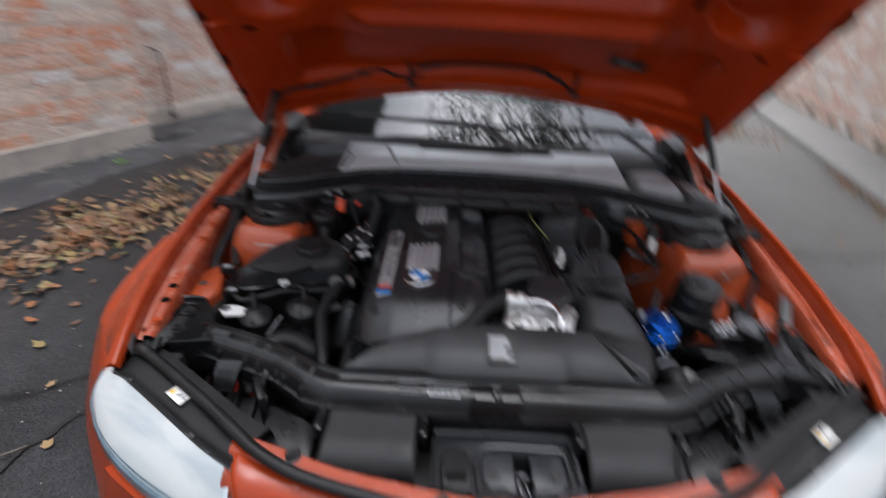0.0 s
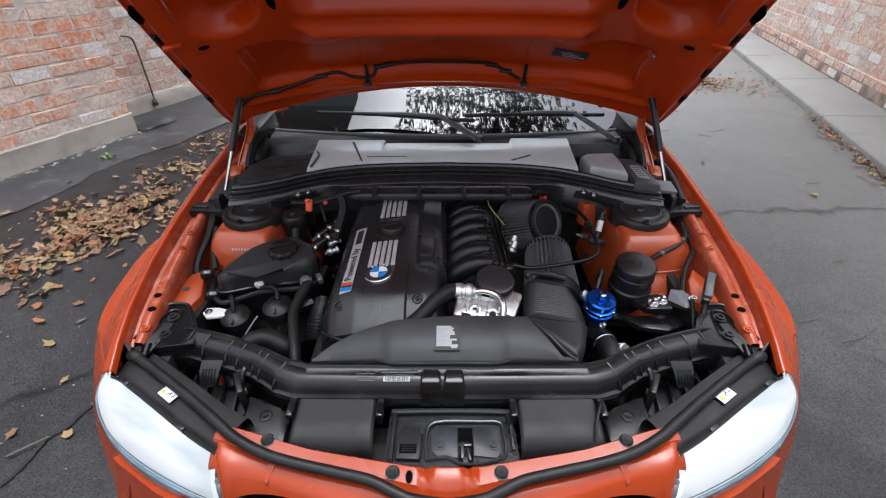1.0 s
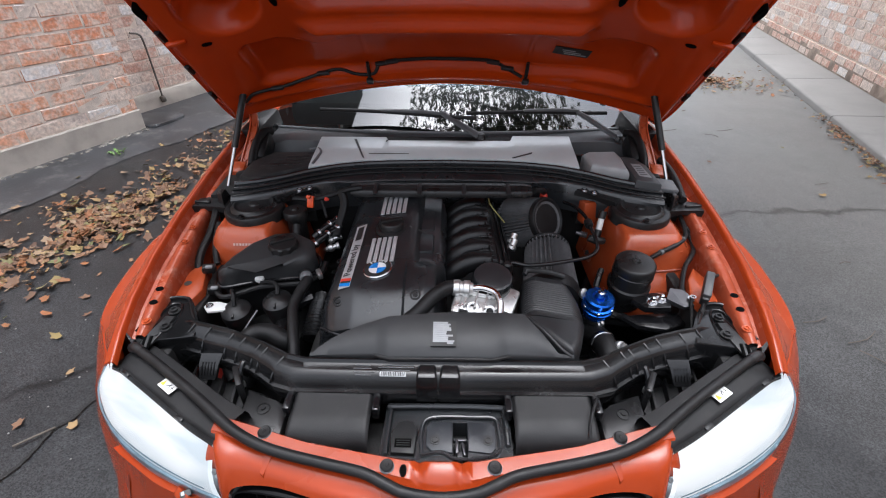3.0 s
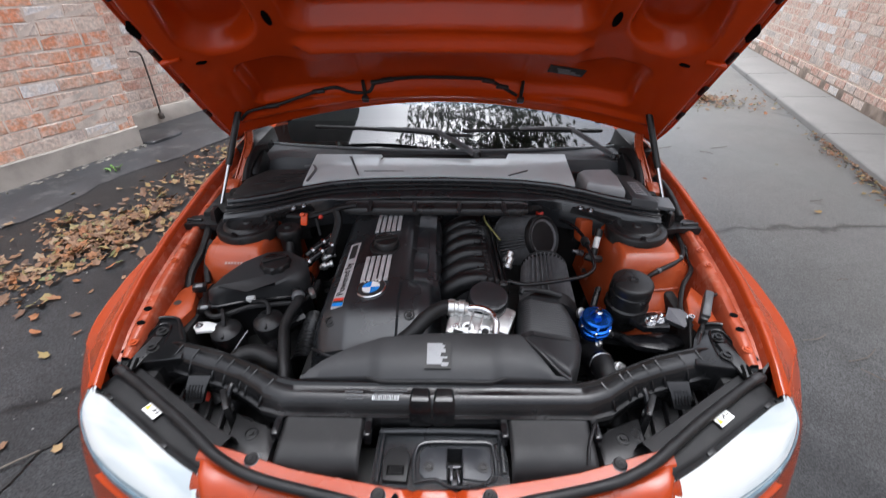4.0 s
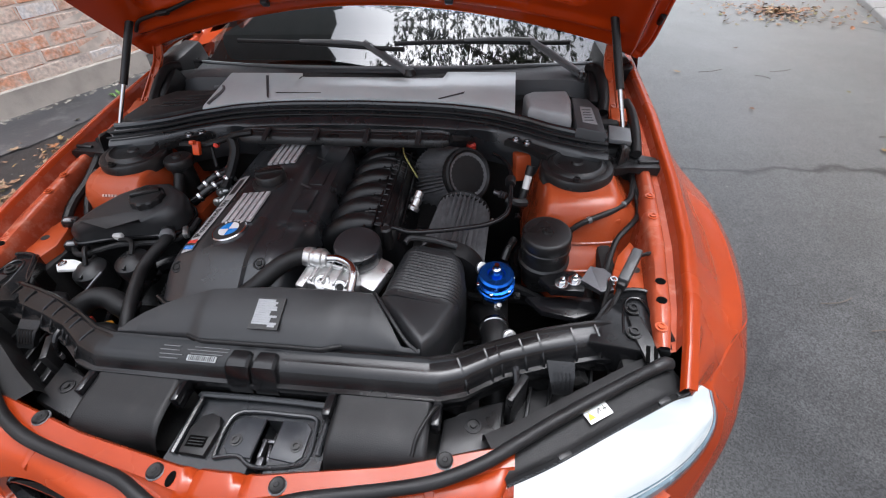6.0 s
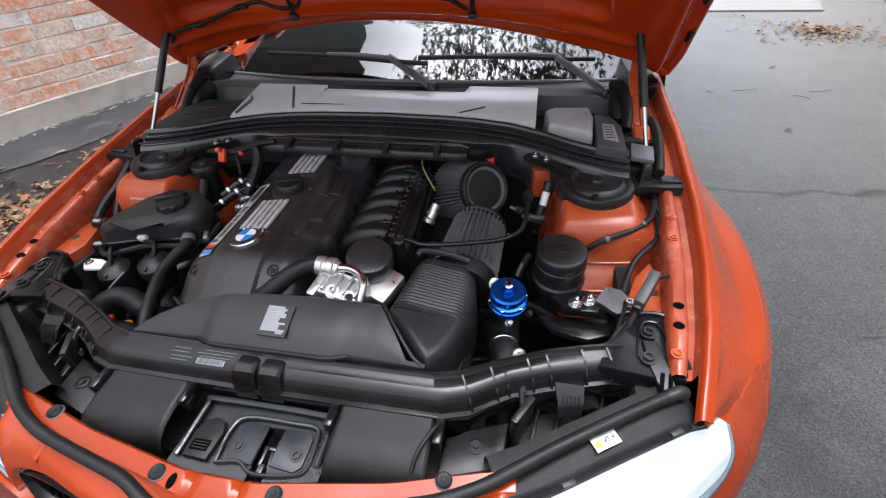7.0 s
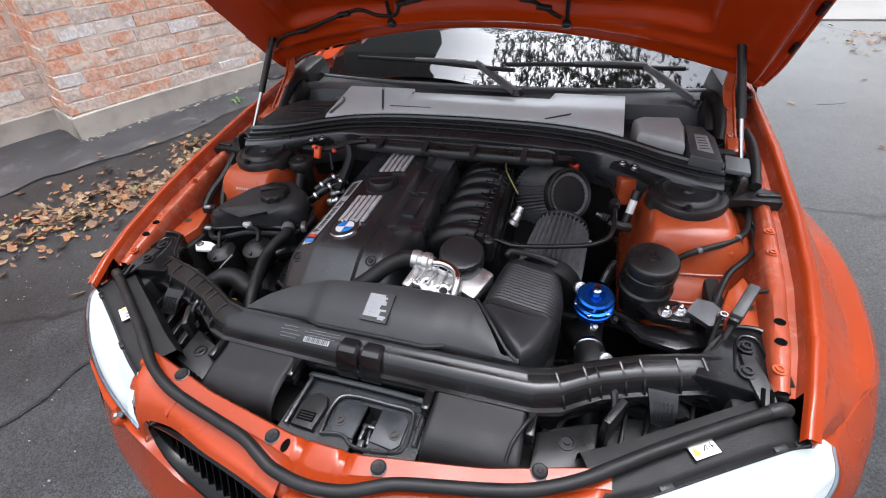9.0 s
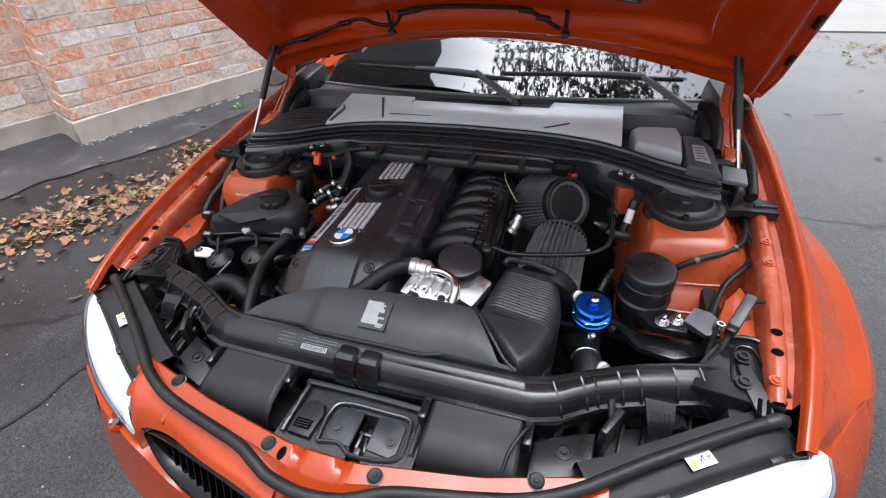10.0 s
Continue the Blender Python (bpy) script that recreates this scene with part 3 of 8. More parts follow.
def bumper(u, v):
    t = (2 * u - 1) * 0.61
    x, y = bumper_edge(abs(t))
    x = math.copysign(x, t)
    nx, ny = math.copysign(0.35 + 0.6 * abs(t), t), -(1 - 0.75 * abs(t))
    top = lerp([(0, 0.545), (0.29, 0.548), (0.33, 0.566), (0.352, 0.588), (0.372, 0.602), (0.40, 0.602), (0.45, 0.599), (0.62, 0.597), (0.70, 0.600), (0.75, 0.604), (0.79, 0.622), (0.83, 0.63)], abs(x))
    prof = [(0, -0.028), (0.0715, 0.004), (0.14, 0.020), (0.214, 0.031), (0.286, 0.042), (0.357, 0.052), (0.43, 0.058), (0.5, 0.060), (0.643, 0.05), (0.8, 0.03), (1.0, -0.02)]
    out = float(np.interp(v, [p[0] for p in prof], [p[1] for p in prof]))
    z = top + (0.19 - top) * v
    if v == 0:
        z = top - 0.003
    elif v < 0.1:
        z = top
    return (x + nx * out, y + ny * out, z)


sheet(bm, bumper, 60, 14)
bump = part("front_bumper", bm, ORANGE, car, "glossy orange bumper skin", sharp=60)


def bumper_corner(s):
    """The bumper's end round the lamp, up to its joint with the wing."""
    joint = [(wing_x(y, lerp(WING_EDGE, y)) - 0.002, y, lerp(WING_EDGE, y) + 0.001) for y in (0.662, 0.69, 0.725, 0.765, 0.806, 0.846)]
    top = glide([(0.598, 0.484, 0.597), (0.640, 0.516, 0.598), (0.698, 0.571, 0.601), (0.726, 0.613, 0.629), (0.727, 0.640, 0.658), *joint, (0.862, 0.862, 0.600)], 6)
    mid = glide([(0.636, 0.450, 0.415), (0.672, 0.486, 0.45), (0.716, 0.543, 0.50), (0.765, 0.604, 0.532), (0.790, 0.640, 0.545), (0.803, 0.662, 0.557), (0.816, 0.690, 0.566), (0.836, 0.74, 0.59),
                 (0.846, 0.775, 0.60), (0.853, 0.811, 0.606), (0.858, 0.846, 0.604), (0.860, 0.860, 0.58)], 6)
    low = [Vector((p.x - 0.022, p.y - 0.018, 0.20)) for p in mid]
    n = len(top) - 1

    def f(u, v):
        a, b, c = (line[round(u * n)] for line in (top, mid, low))
        out = Vector((b.x - a.x, b.y - a.y, 0))
        if v < 0.08:
            p = a - out.normalized() * 0.032 - Vector((0, 0, 0.003))
        elif v < 0.5:
            t = (v - 0.08) / 0.42
            p = a + out * (t + 0.10 * math.sin(t * math.pi)) + Vector((0, 0, (b.z - a.z) * t))
        else:
            p = b.lerp(c, (v - 0.5) / 0.5)
        return (s * p.x, p.y, p.z)
    b = bmesh.new()
    sheet(b, f, n, 24)
    corner = part("bumper_corner", b, ORANGE, bump, sharp=60)
    # the joint with the wing: a dark line with the bumper's lit lip beside it
    line = [f((5 + 0.5 * k) / 11, 0.088) for k in range(11)]
    for dz, r, mm, lab in ((0.0, 0.0008, DARK, "dark joint between bumper and wing"), (-0.003, 0.0022, ORANGE, "rolled lip of the bumper")):
        b = bmesh.new()
        tube(b, [(p[0] + s * 0.3 * -dz, p[1], p[2] + dz) for p in line], r, 6, 4)
        part("joint", b, mm, corner, lab)



for s in (-1, 1):
    bumper_corner(s)
# lower air intakes
for s, xw in ((0, 0.62),):
    b = bmesh.new()
    box(b, s * 0.54, (0.342 if s == 0 else 0.492), 0.31, xw, 0.06, 0.13, 0.02, (0, 0, s * 34))
    part("air_intake", b, DARK, bump, "black lower air intake")
# headlamp washer covers
for s in (-1, 1):
    b = bmesh.new()
    m = along((s * 0.452, 0.424, 0.590), (s * 0.470, 0.396, 0.575))
    for rings in ([[(a, b2, z) for a, b2, z in ((-w, -h, z), (-0.7 * w, -1.15 * h, z), (0.7 * w, -1.15 * h, z), (w, -h, z), (0.9 * w, 0.8 * h, z), (0.6 * w, h, z), (-0.6 * w, h, z), (-0.9 * w, 0.8 * h, z))] for w, h, z in ((0.020, 0.026, -0.004), (0.019, 0.025, 0.008), (0.016, 0.021, 0.013), (0.009, 0.012, 0.016))],):
        loft(b, [[m @ Vector(q) for q in ring] for ring in rings])
    flap = part("washer_cover", b, ORANGE, bump, "small orange headlamp washer flap", sharp=60)
    b = bmesh.new()
    box(b, s * 0.449, 0.4145, 0.6125, 0.018, 0.012, 0.006, 0.0015, (20, 0, -s * 30))
    nozzle = part("washer_nozzle", b, BLACKINK, flap, "dark washer nozzle")
    b = bmesh.new()
    box(b, s * 0.4525, 0.4125, 0.6162, 0.005, 0.006, 0.001, 0, (20, 0, -s * 30))
    part("jet", b, GREYLAB, nozzle)

# the shelf over the grilles (slam panel)
bm = bmesh.new()


def rear_line(x):
    return lerp([(0, 0.437), (0.06, 0.438), (0.24, 0.468), (0.40, 0.508)], abs(x))


def front_line(x):
    return lerp([(0, 0.352), (0.045, 0.358), (0.08, 0.370), (0.12, 0.380), (0.20, 0.394), (0.33, 0.424), (0.41, 0.438)], abs(x))


def shelf(u, v):
    x = -0.405 + 0.81 * u
    a, b = rear_line(x), front_line(x)
    prof = [(0, -0.02), (0.0, -0.002), (0.06, 0.003), (0.42, 0.0), (0.47, -0.006), (0.80, -0.016), (0.94, -0.024), (1.0, -0.036), (0.97, -0.052)]
    t, dz = prof[round(v * 8)]
    z = 0.694 + 0.012 * ease(0.2, 0.40, abs(x)) + dz
    k = -0.008 * math.exp(-((abs(x) - 0.035) / 0.006) ** 2)
    return (x, a + (b - a) * t, z + k)


sheet(bm, shelf, 90, 8, 0.0)
shelf_ob = part("slam_panel", bm, ORANGE, car, "orange shelf above the grilles, dusty with sky sheen", sharp=50)
for x, y in ((-0.0895, 0.425), (0.0895, 0.425), (-0.311, 0.478), (0.311, 0.478)):
    b = bmesh.new()
    lathe(b, [(0.0128, 0), (0.0128, 0.002), (0.0116, 0.003), (0.0105, 0.003)], pose(x, y, 0.6935 + 0.012 * ease(0.2, 0.4, abs(x))), 22)
    ring = part("plug_ring", b, GREYPL, shelf_ob, "grey plug rim")
    b = bmesh.new()
    lathe(b, [(0.0112, 0.002), (0.0112, 0.0055), (0.009, 0.0075), (0.004, 0.007), (0.003, 0.008), (0.001, 0.008)], pose(x, y, 0.6935 + 0.012 * ease(0.2, 0.4, abs(x))), 18)
    part("plug", b, RUBBER, ring, "black push plug")
b = bmesh.new()
prism(b, [(-0.062 + 0.006 * math.cos(a), 0.418 + 0.0105 * math.sin(a)) for a in (k * math.pi / 8 for k in range(16))], 0.69, 0.6965)
part("slot", b, HOLE, shelf_ob, "dark oval slot")
# the shelf's ends, running down beside the lamps and over the grilles' tips
END_ROWS = (((0.048, 0.396, 0.684), (0.048, 0.376, 0.682), (0.048, 0.361, 0.677), (0.048, 0.355, 0.674), (0.048, 0.350, 0.666)),
            ((0.120, 0.420, 0.688), (0.120, 0.400, 0.687), (0.120, 0.384, 0.680), (0.120, 0.375, 0.676), (0.120, 0.367, 0.666)),
            ((0.200, 0.436, 0.690), (0.200, 0.416, 0.690), (0.200, 0.400, 0.683), (0.200, 0.391, 0.677), (0.200, 0.383, 0.666)),
            ((0.285, 0.460, 0.693), (0.285, 0.440, 0.693), (0.285, 0.421, 0.686), (0.285, 0.412, 0.677), (0.285, 0.404, 0.664)),
            ((0.345, 0.478, 0.697), (0.345, 0.452, 0.697), (0.345, 0.430, 0.689), (0.349, 0.415, 0.668), (0.353, 0.406, 0.650)),
            ((0.372, 0.486, 0.701), (0.371, 0.456, 0.701), (0.369, 0.430, 0.690), (0.367, 0.404, 0.648), (0.365, 0.392, 0.604)),
            ((0.388, 0.496, 0.704), (0.388, 0.460, 0.703), (0.384, 0.436, 0.690), (0.375, 0.407, 0.646), (0.367, 0.391, 0.602)),
            ((0.400, 0.506, 0.702), (0.398, 0.466, 0.699), (0.389, 0.441, 0.682), (0.379, 0.410, 0.644), (0.371, 0.393, 0.602)))
for s in (-1, 1):
    columns = [glide(row, 4) for row in END_ROWS]
    across = [glide([c[k] for c in columns], 5) for k in range(len(columns[0]))]
    b = bmesh.new()
    sheet(b, lambda u, v: (s * across[round(v * (len(across) - 1))][round(u * 35)].x, *across[round(v * (len(across) - 1))][round(u * 35)].yz), 35, len(across) - 1)
    end = part("shelf_end", b, ORANGE, shelf_ob, sharp=70)
    b = bmesh.new()
    lathe(b, [(0.0048, -0.002), (0.0048, 0.0012), (0.003, 0.002), (0.0008, 0.001)], along((s * 0.386, 0.424, 0.668), (s * 0.40, 0.38, 0.695)), 12)
    part("clip_pin", b, GREYPL, end, "grey clip pin")
    b = bmesh.new()
    prism(b, mirrored([(0.285, 0.441), (0.296, 0.412), (0.302, 0.416), (0.300, 0.441)], s)[::s], 0.660, 0.7, 0.001, top=lambda x, y: 0.697 - 0.8 * max(0, 0.432 - y))
    part("pressed_step", b, ORANGE, end)

# twin kidney-shaped grilles
for s in (-1, 1):
    def outline(gx, gz):
        base = [(0.045, 0.648), (0.10, 0.650), (0.20, 0.650), (0.305, 0.645), (0.358, 0.630), (0.355, 0.604), (0.31, 0.564), (0.20, 0.548), (0.09, 0.548), (0.05, 0.560), (0.038, 0.60)]
        cx, cz = 0.19, 0.602
        line = [(s * (cx + (x - cx) * gx), cz + (z - cz) * gz, 0) for x, z in base]
        return glide(line + line[:1], 3)[:-1]

    def place(x, z, out):
        y = lerp([(0, 0.333), (0.05, 0.342), (0.1, 0.357), (0.2, 0.378), (0.36, 0.412)], abs(x)) + 0.35 * (z - 0.60) - out
        return (x, y, z + 0.004)
    g = bmesh.new()
    loft(g, [[place(p.x, p.y, out) for p in outline(gx, gz)] for gx, gz, out in ((1.0, 1.0, 0.0), (1.0, 1.0, 0.010), (0.99, 0.97, 0.014), (0.965, 0.87, 0.013), (0.95, 0.81, 0.008), (0.945, 0.79, -0.002), (0.94, 0.78, -0.035))], caps=False)
    grille = part("grille", g, GRILLE, car, "gloss black kidney grille surround", sharp=30)
    back = bmesh.new()
    back.faces.new([back.verts.new(place(p.x, p.y, -0.036)) for p in outline(1.0, 1.0)])
    part("grille_back", back, DARK, grille)
    for k in range(15):
        x = s * (0.060 + 0.0185 * k)
        slat = bmesh.new()
        zb = lerp([(0.05, 0.562), (0.08, 0.558), (0.22, 0.560), (0.30, 0.574), (0.33, 0.592)], abs(x))
        zt = lerp([(0.05, 0.636), (0.27, 0.638), (0.33, 0.625)], abs(x))
        loft(slat, [[place(x - 0.0011, z, 0.0), place(x + 0.0011, z, 0.0), place(x + 0.0022, z, -0.030), place(x - 0.0022, z, -0.030)] for z in (zb, 0.600, zt)])
        part("slat", slat, GRILLE, grille)
b = bmesh.new()
box(b, 0, 0.343, 0.61, 0.07, 0.03, 0.15, 0.012, (-12, 0, 0))
part("nose_strip", b, ORANGE, bump)


# ---- headlamps ----
def headlamp(s):
    up = [(0.394, 0.458, 0.700), (0.455, 0.490, 0.703), (0.55, 0.548, 0.709), (0.612, 0.585, 0.714), (0.640, 0.602, 0.713), (0.668, 0.616, 0.707), (0.700, 0.637, 0.690)]
    lo = [(0.376, 0.398, 0.606), (0.446, 0.422, 0.600), (0.545, 0.462, 0.596), (0.632, 0.512, 0.597), (0.700, 0.570, 0.602), (0.728, 0.612, 0.630), (0.718, 0.640, 0.674)]
    up, lo = glide(up, 5), glide(lo, 5)
    n = len(up)

    def skin(out):
        def f(u, v):
            i = round(u * (n - 1))
            a, b = up[i], lo[i]
            d = (up[min(i + 1, n - 1)] - up[max(i - 1, 0)]).normalized()
            nrm = Vector((d.y, -d.x, 0.55)).normalized()
            p = a.lerp(b, v) + nrm * (0.022 * min(1, (a - b).length / 0.13) * math.sin(math.pi * min(1, v * 0.94 + 0.03)) ** 0.8 + out)
            return (s * p.x, p.y, p.z)
        return f
    b = bmesh.new()
    sheet(b, skin(-0.024), n - 1, 10)
    lamp = part("headlamp", b, LAMPWHITE, car, "lit headlamp with pale bright inside", sharp=60)
    # lit light bars and projectors inside
    b = bmesh.new()

    def bar(u, v):
        f = skin(-0.008)
        return f(round((0.005 + 0.99 * u) * (n - 1)) / (n - 1), 0.015 + 0.86 * v)
    sheet(b, bar, n - 1, 6)
    part("light_guide", b, LAMPGLOW, lamp, "white glowing lamp reflector")
    # the dim blue-grey edge of the reflector and a bright trim fin
    b = bmesh.new()
    sheet(b, lambda u, v: skin(-0.003 - 0.004 * (v < 0.2))(round(u * (n - 1)) / (n - 1), 0.83 + 0.17 * v), n - 1, 5)
    part("bezel", b, LAMPBLUE, lamp, "blue-grey lamp edge")
    b = bmesh.new()
    sheet(b, lambda u, v: skin(-0.005)(round((0.05 + 0.80 * u) * (n - 1)) / (n - 1), 0.74 + 0.03 * v), n - 1, 2)
    part("trim_fin", b, LAMPBLUE, lamp, "blue-grey trim fin")
    b = bmesh.new()
    sheet(b, skin(0.0), n - 1, 12)
    ob = part("lens", b, LENS, lamp, "clear plastic lamp cover", sharp=60)
    ob.visible_shadow = False
    # the black housing behind its upper edge, with clips
    b = bmesh.new()

    def lid(u, v):
        i = round(u * (n - 6))
        a = up[i]
        d = (up[min(i + 1, n - 1)] - up[max(i - 1, 0)]).normalized()
        back = Vector((-d.y, d.x, 0)).normalized()
        prof = [(-0.004, -0.006), (0.002, 0.004), (0.006, 0.002), (0.012, 0.001), (0.045, 0.006), (0.070, 0.003), (0.075, -0.01), (0.078, -0.06)]
        w, dz = prof[round(v * 7)]
        p = a + back * w
        return (s * p.x, p.y, p.z + dz)
    sheet(b, lid, n - 6, 7)
    top = part("lamp_housing", b, RUBBER, lamp, "black plastic lamp housing top", sharp=45)
    for u in (0.24, 0.62, 0.86):
        i = round(u * (n - 6))
        b = bmesh.new()
        d = up[i + 1] - up[i - 1]
        box(b, s * up[i].x, up[i].y, up[i].z + 0.002, 0.020, 0.008, 0.006, 0.0015, (0, 0, s * math.degrees(math.atan2(d.y, d.x))))
        part("clip", b, PLASTIC, top)
    # warning label
    c = Vector((s * 0.522, 0.563, 0.7165))
    b = bmesh.new()
    box(b, *c, 0.040, 0.022, 0.0008, 0.0, (2, 0, s * 33))
    lab = part("warning_label", b, WHITE, top, "white warning label")
    m = pose(*c, 2, 0, s * 33)
    b = bmesh.new()
    b.faces.new([b.verts.new(m @ Vector(q)) for q in ((-0.019, -0.006, 0.001), (-0.007, -0.006, 0.001), (-0.013, 0.005, 0.001))])
    part("triangle", b, YELLOW, lab, "yellow triangle")
    for q, w, h, a in ((0.001, 0.009, 0.0018, 50), (0.005, 0.008, 0.0012, 80), (0.013, 0.009, 0.0012, 0), (0.013, 0.009, 0.0012, 90)):
        b = bmesh.new()
        box(b, *(m @ Vector((q, 0, 0.0008))), w, h, 0.0006, 0, (2, 0, s * 33 + a))
        part("mark", b, BLACKINK, lab)


for s in (1, -1):
    headlamp(s)


# rubber seal along the front edge, from lamp to lamp
half = [(0.002, 0.372, 0.702), (0.055, 0.379, 0.702), (0.088, 0.391, 0.705), (0.125, 0.406, 0.708), (0.19, 0.420, 0.709), (0.25, 0.432, 0.711), (0.305, 0.446, 0.715), (0.36, 0.471, 0.719), (0.405, 0.501, 0.722),
        (0.448, 0.531, 0.724), (0.498, 0.564, 0.726), (0.572, 0.611, 0.728), (0.628, 0.645, 0.729)]
bm = bmesh.new()
tube(bm, [(-p[0], p[1], p[2]) for p in half[:0:-1]] + half, 0.0092, 12, 5)
seal = part("front_seal", bm, RUBBER, car, "thick black rubber bonnet seal")
for s in (-1, 1):
    bm = bmesh.new()
    tube(bm, mirrored([(0.612, 0.636, 0.728), (0.630, 0.646, 0.729), (0.640, 0.650, 0.724)], s), 0.0105, 10, 3)
    part("seal_end", bm, PLASTIC, seal, "worn seal end plug")


# ---- windscreen, cowl and cabin ----
def screen_base(x):
    return 1.446 + 0.46 * x * x, 0.903 - 0.11 * x * x


bm = bmesh.new()


def screen(u, v):
    x = -0.70 + 1.40 * u
    y, z = screen_base(x)
    w = 0.80 * v
    low, high = min(w, 0.28), max(0, w - 0.28)
    return (x * (1 - 0.16 * v), y + low * 0.930 + high * 0.848, z - 0.012 + low * 0.367 + high * 0.530)


sheet(bm, screen, 40, 16)
glass = part("windscreen", bm, GLASS, car, "raked windscreen reflecting bare sky and leaves", sharp=80)
glass.visible_shadow = False
# trim line at its foot, paled in place of the sky reflected there
bm = bmesh.new()
tube(bm, [(x, screen_base(x)[0] - 0.004, screen_base(x)[1] - 0.006) for x in (k * 0.0675 for k in range(-10, 11))], 0.005, 8, 3)
part("screen_trim", bm, GREYPL, car, "trim line at the foot of the windscreen, paled for reflected sky")

# body shell behind: roof, pillars, sides, tail
bm = bmesh.new()


def shell(u, v):
    y = 1.75 + 2.85 * u
    roof = lerp([(1.75, 0.905), (1.95, 1.02), (2.20, 1.30), (2.45, 1.385), (2.9, 1.41), (3.3, 1.385), (3.75, 1.20), (4.05, 1.06), (4.45, 1.03), (4.6, 0.90)], y)
    shoulder = lerp([(1.75, 0.905), (2.6, 0.94), (3.6, 0.98), (4.45, 0.99), (4.6, 0.90)], y)
    wide = lerp([(1.75, 0.816), (2.6, 0.845), (3.4, 0.90), (3.9, 0.885), (4.4, 0.80), (4.6, 0.66)], y)
    roof = max(roof, shoulder)
    topw = lerp([(1.75, 0.72), (2.3, 0.55), (3.2, 0.55), (3.9, 0.60), (4.4, 0.70), (4.6, 0.60)], y)
    low = max(0.2, wheel_arch(y, 3.76, 0.345, 0.2))
    a = v * 2 - 1
    t = abs(a)
    prof = [(0.0, 0.0, roof), (0.35, topw * 0.8, roof - 0.012), (0.45, topw, roof - 0.04), (0.6, wide - 0.10, shoulder + 0.01), (0.66, wide - 0.03, shoulder - 0.03), (0.78, wide, 0.66), (0.86, wide, max(low, 0.52)), (1.0, wide - 0.04, low)]
    x = float(np.interp(t, [p[0] for p in prof], [p[1] for p in prof]))
    z = float(np.interp(t, [p[0] for p in prof], [p[2] for p in prof]))
    return (math.copysign(x, a), y, z)


sheet(bm, shell, 60, 60)
kill = [f for f in bm.faces if f.calc_center_median().y < 2.42 and abs(f.calc_center_median().x) < 0.66 and f.calc_center_median().z > 0.90]
bmesh.ops.delete(bm, geom=kill, context="FACES")
body = part("body_shell", bm, ORANGE, car, "orange cabin, roof and tail", sharp=50)
for s in (-1, 1):
    b = bmesh.new()
    tube(b, [(s * 0.700, 1.93, 1.01), (s * 0.655, 2.06, 1.11), (s * 0.59, 2.25, 1.25), (s * 0.55, 2.44, 1.36)], 0.024, 10, 4)
    part("windscreen_pillar", b, ORANGE, car)
    b = bmesh.new()
    sheet(b, lambda u, v: (s * (0.655 + 0.14 * (1 - v) - 0.03 * (1 - v)), 2.15 + 1.35 * u + 0.25 * v * (1 - u) - 0.2 * v * u, 0.985 + 0.30 * v), 8, 4)
    part("side_window", b, GLASS, car, "dark side window")
    b = bmesh.new()
    box(b, s * 0.875, 2.22, 0.96, 0.15, 0.09, 0.11, 0.03)
    part("door_mirror", b, ORANGE, car, "orange door mirror")
bm = bmesh.new()
box(bm, 0, 2.05, 0.86, 1.24, 0.62, 0.10, 0.03)
part("dashboard", bm, INTERIOR, car, "black dashboard behind the windscreen")
for s in (-1, 1):
    bm = bmesh.new()
    box(bm, s * 0.36, 2.75, 0.80, 0.46, 0.22, 0.75, 0.08, (-14, 0, 0))
    part("seat", bm, INTERIOR, car, "black front seat")
bm = bmesh.new()
box(bm, 0, 3.0, 0.30, 1.5, 2.7, 0.10, 0.02)
part("cabin_floor", bm, INTERIOR, car)

# wheels
for s in (-1, 1):
    for yc in (1.10, 3.76):
        b = bmesh.new()
        m = along((s * 0.62, yc, 0.325), (s * 0.86, yc, 0.325))
        lathe(b, [(0.22, 0.0), (0.30, 0.0), (0.322, 0.02), (0.325, 0.06), (0.325, 0.18), (0.322, 0.215), (0.30, 0.235), (0.235, 0.235), (0.225, 0.20)], m, 48)
        wheel = part("wheel", b, TYRE, car, "black wheel with road tyre")
        b = bmesh.new()
        lathe(b, [(0.235, 0.05), (0.235, 0.228), (0.222, 0.230), (0.212, 0.20), (0.212, 0.06)], m, 40)
        part("rim", b, GREYPL, wheel, "grey alloy rim")
        for k in range(10):
            b = bmesh.new()
            a = k * math.pi / 5
            p0, p1 = m @ Vector((0.03 * math.cos(a), 0.03 * math.sin(a), 0.205)), m @ Vector((0.215 * math.cos(a), 0.215 * math.sin(a), 0.215))
            tube(b, [p0, p1], 0.011, 6, 1, False)
            part("spoke", b, GREYPL, wheel)


# ---- bonnet, raised on its struts ----
def hood_pt(x, v, lift=0.0):
    """A place on the bonnet's underside: x across, v metres from the rear edge up the slope; lift: away from the outer skin, downwards."""
    crown = 0.20 * x * x
    y, z = 1.535 - v * 0.770, 1.045 + v * 0.638
    z -= crown
    return Vector((x, y - lift * 0.60, z - lift * 0.80))


HOOD_V = 1.05


def hood_half(v):
    return lerp([(0.0, 0.752), (0.10, 0.750), (0.28, 0.728), (0.45, 0.705), (0.62, 0.680), (0.80, 0.645), (0.93, 0.585), (1.0, 0.49), (1.05, 0.36)], v)


def rear_v(x):
    """The rear edge bows: it lies lowest and farthest back at the corners."""
    a = abs(x) / 0.75
    return 0.03 * (1 - a * a) - 0.035 * a ** 2 - 0.03 * ease(0.80, 1.0, a)


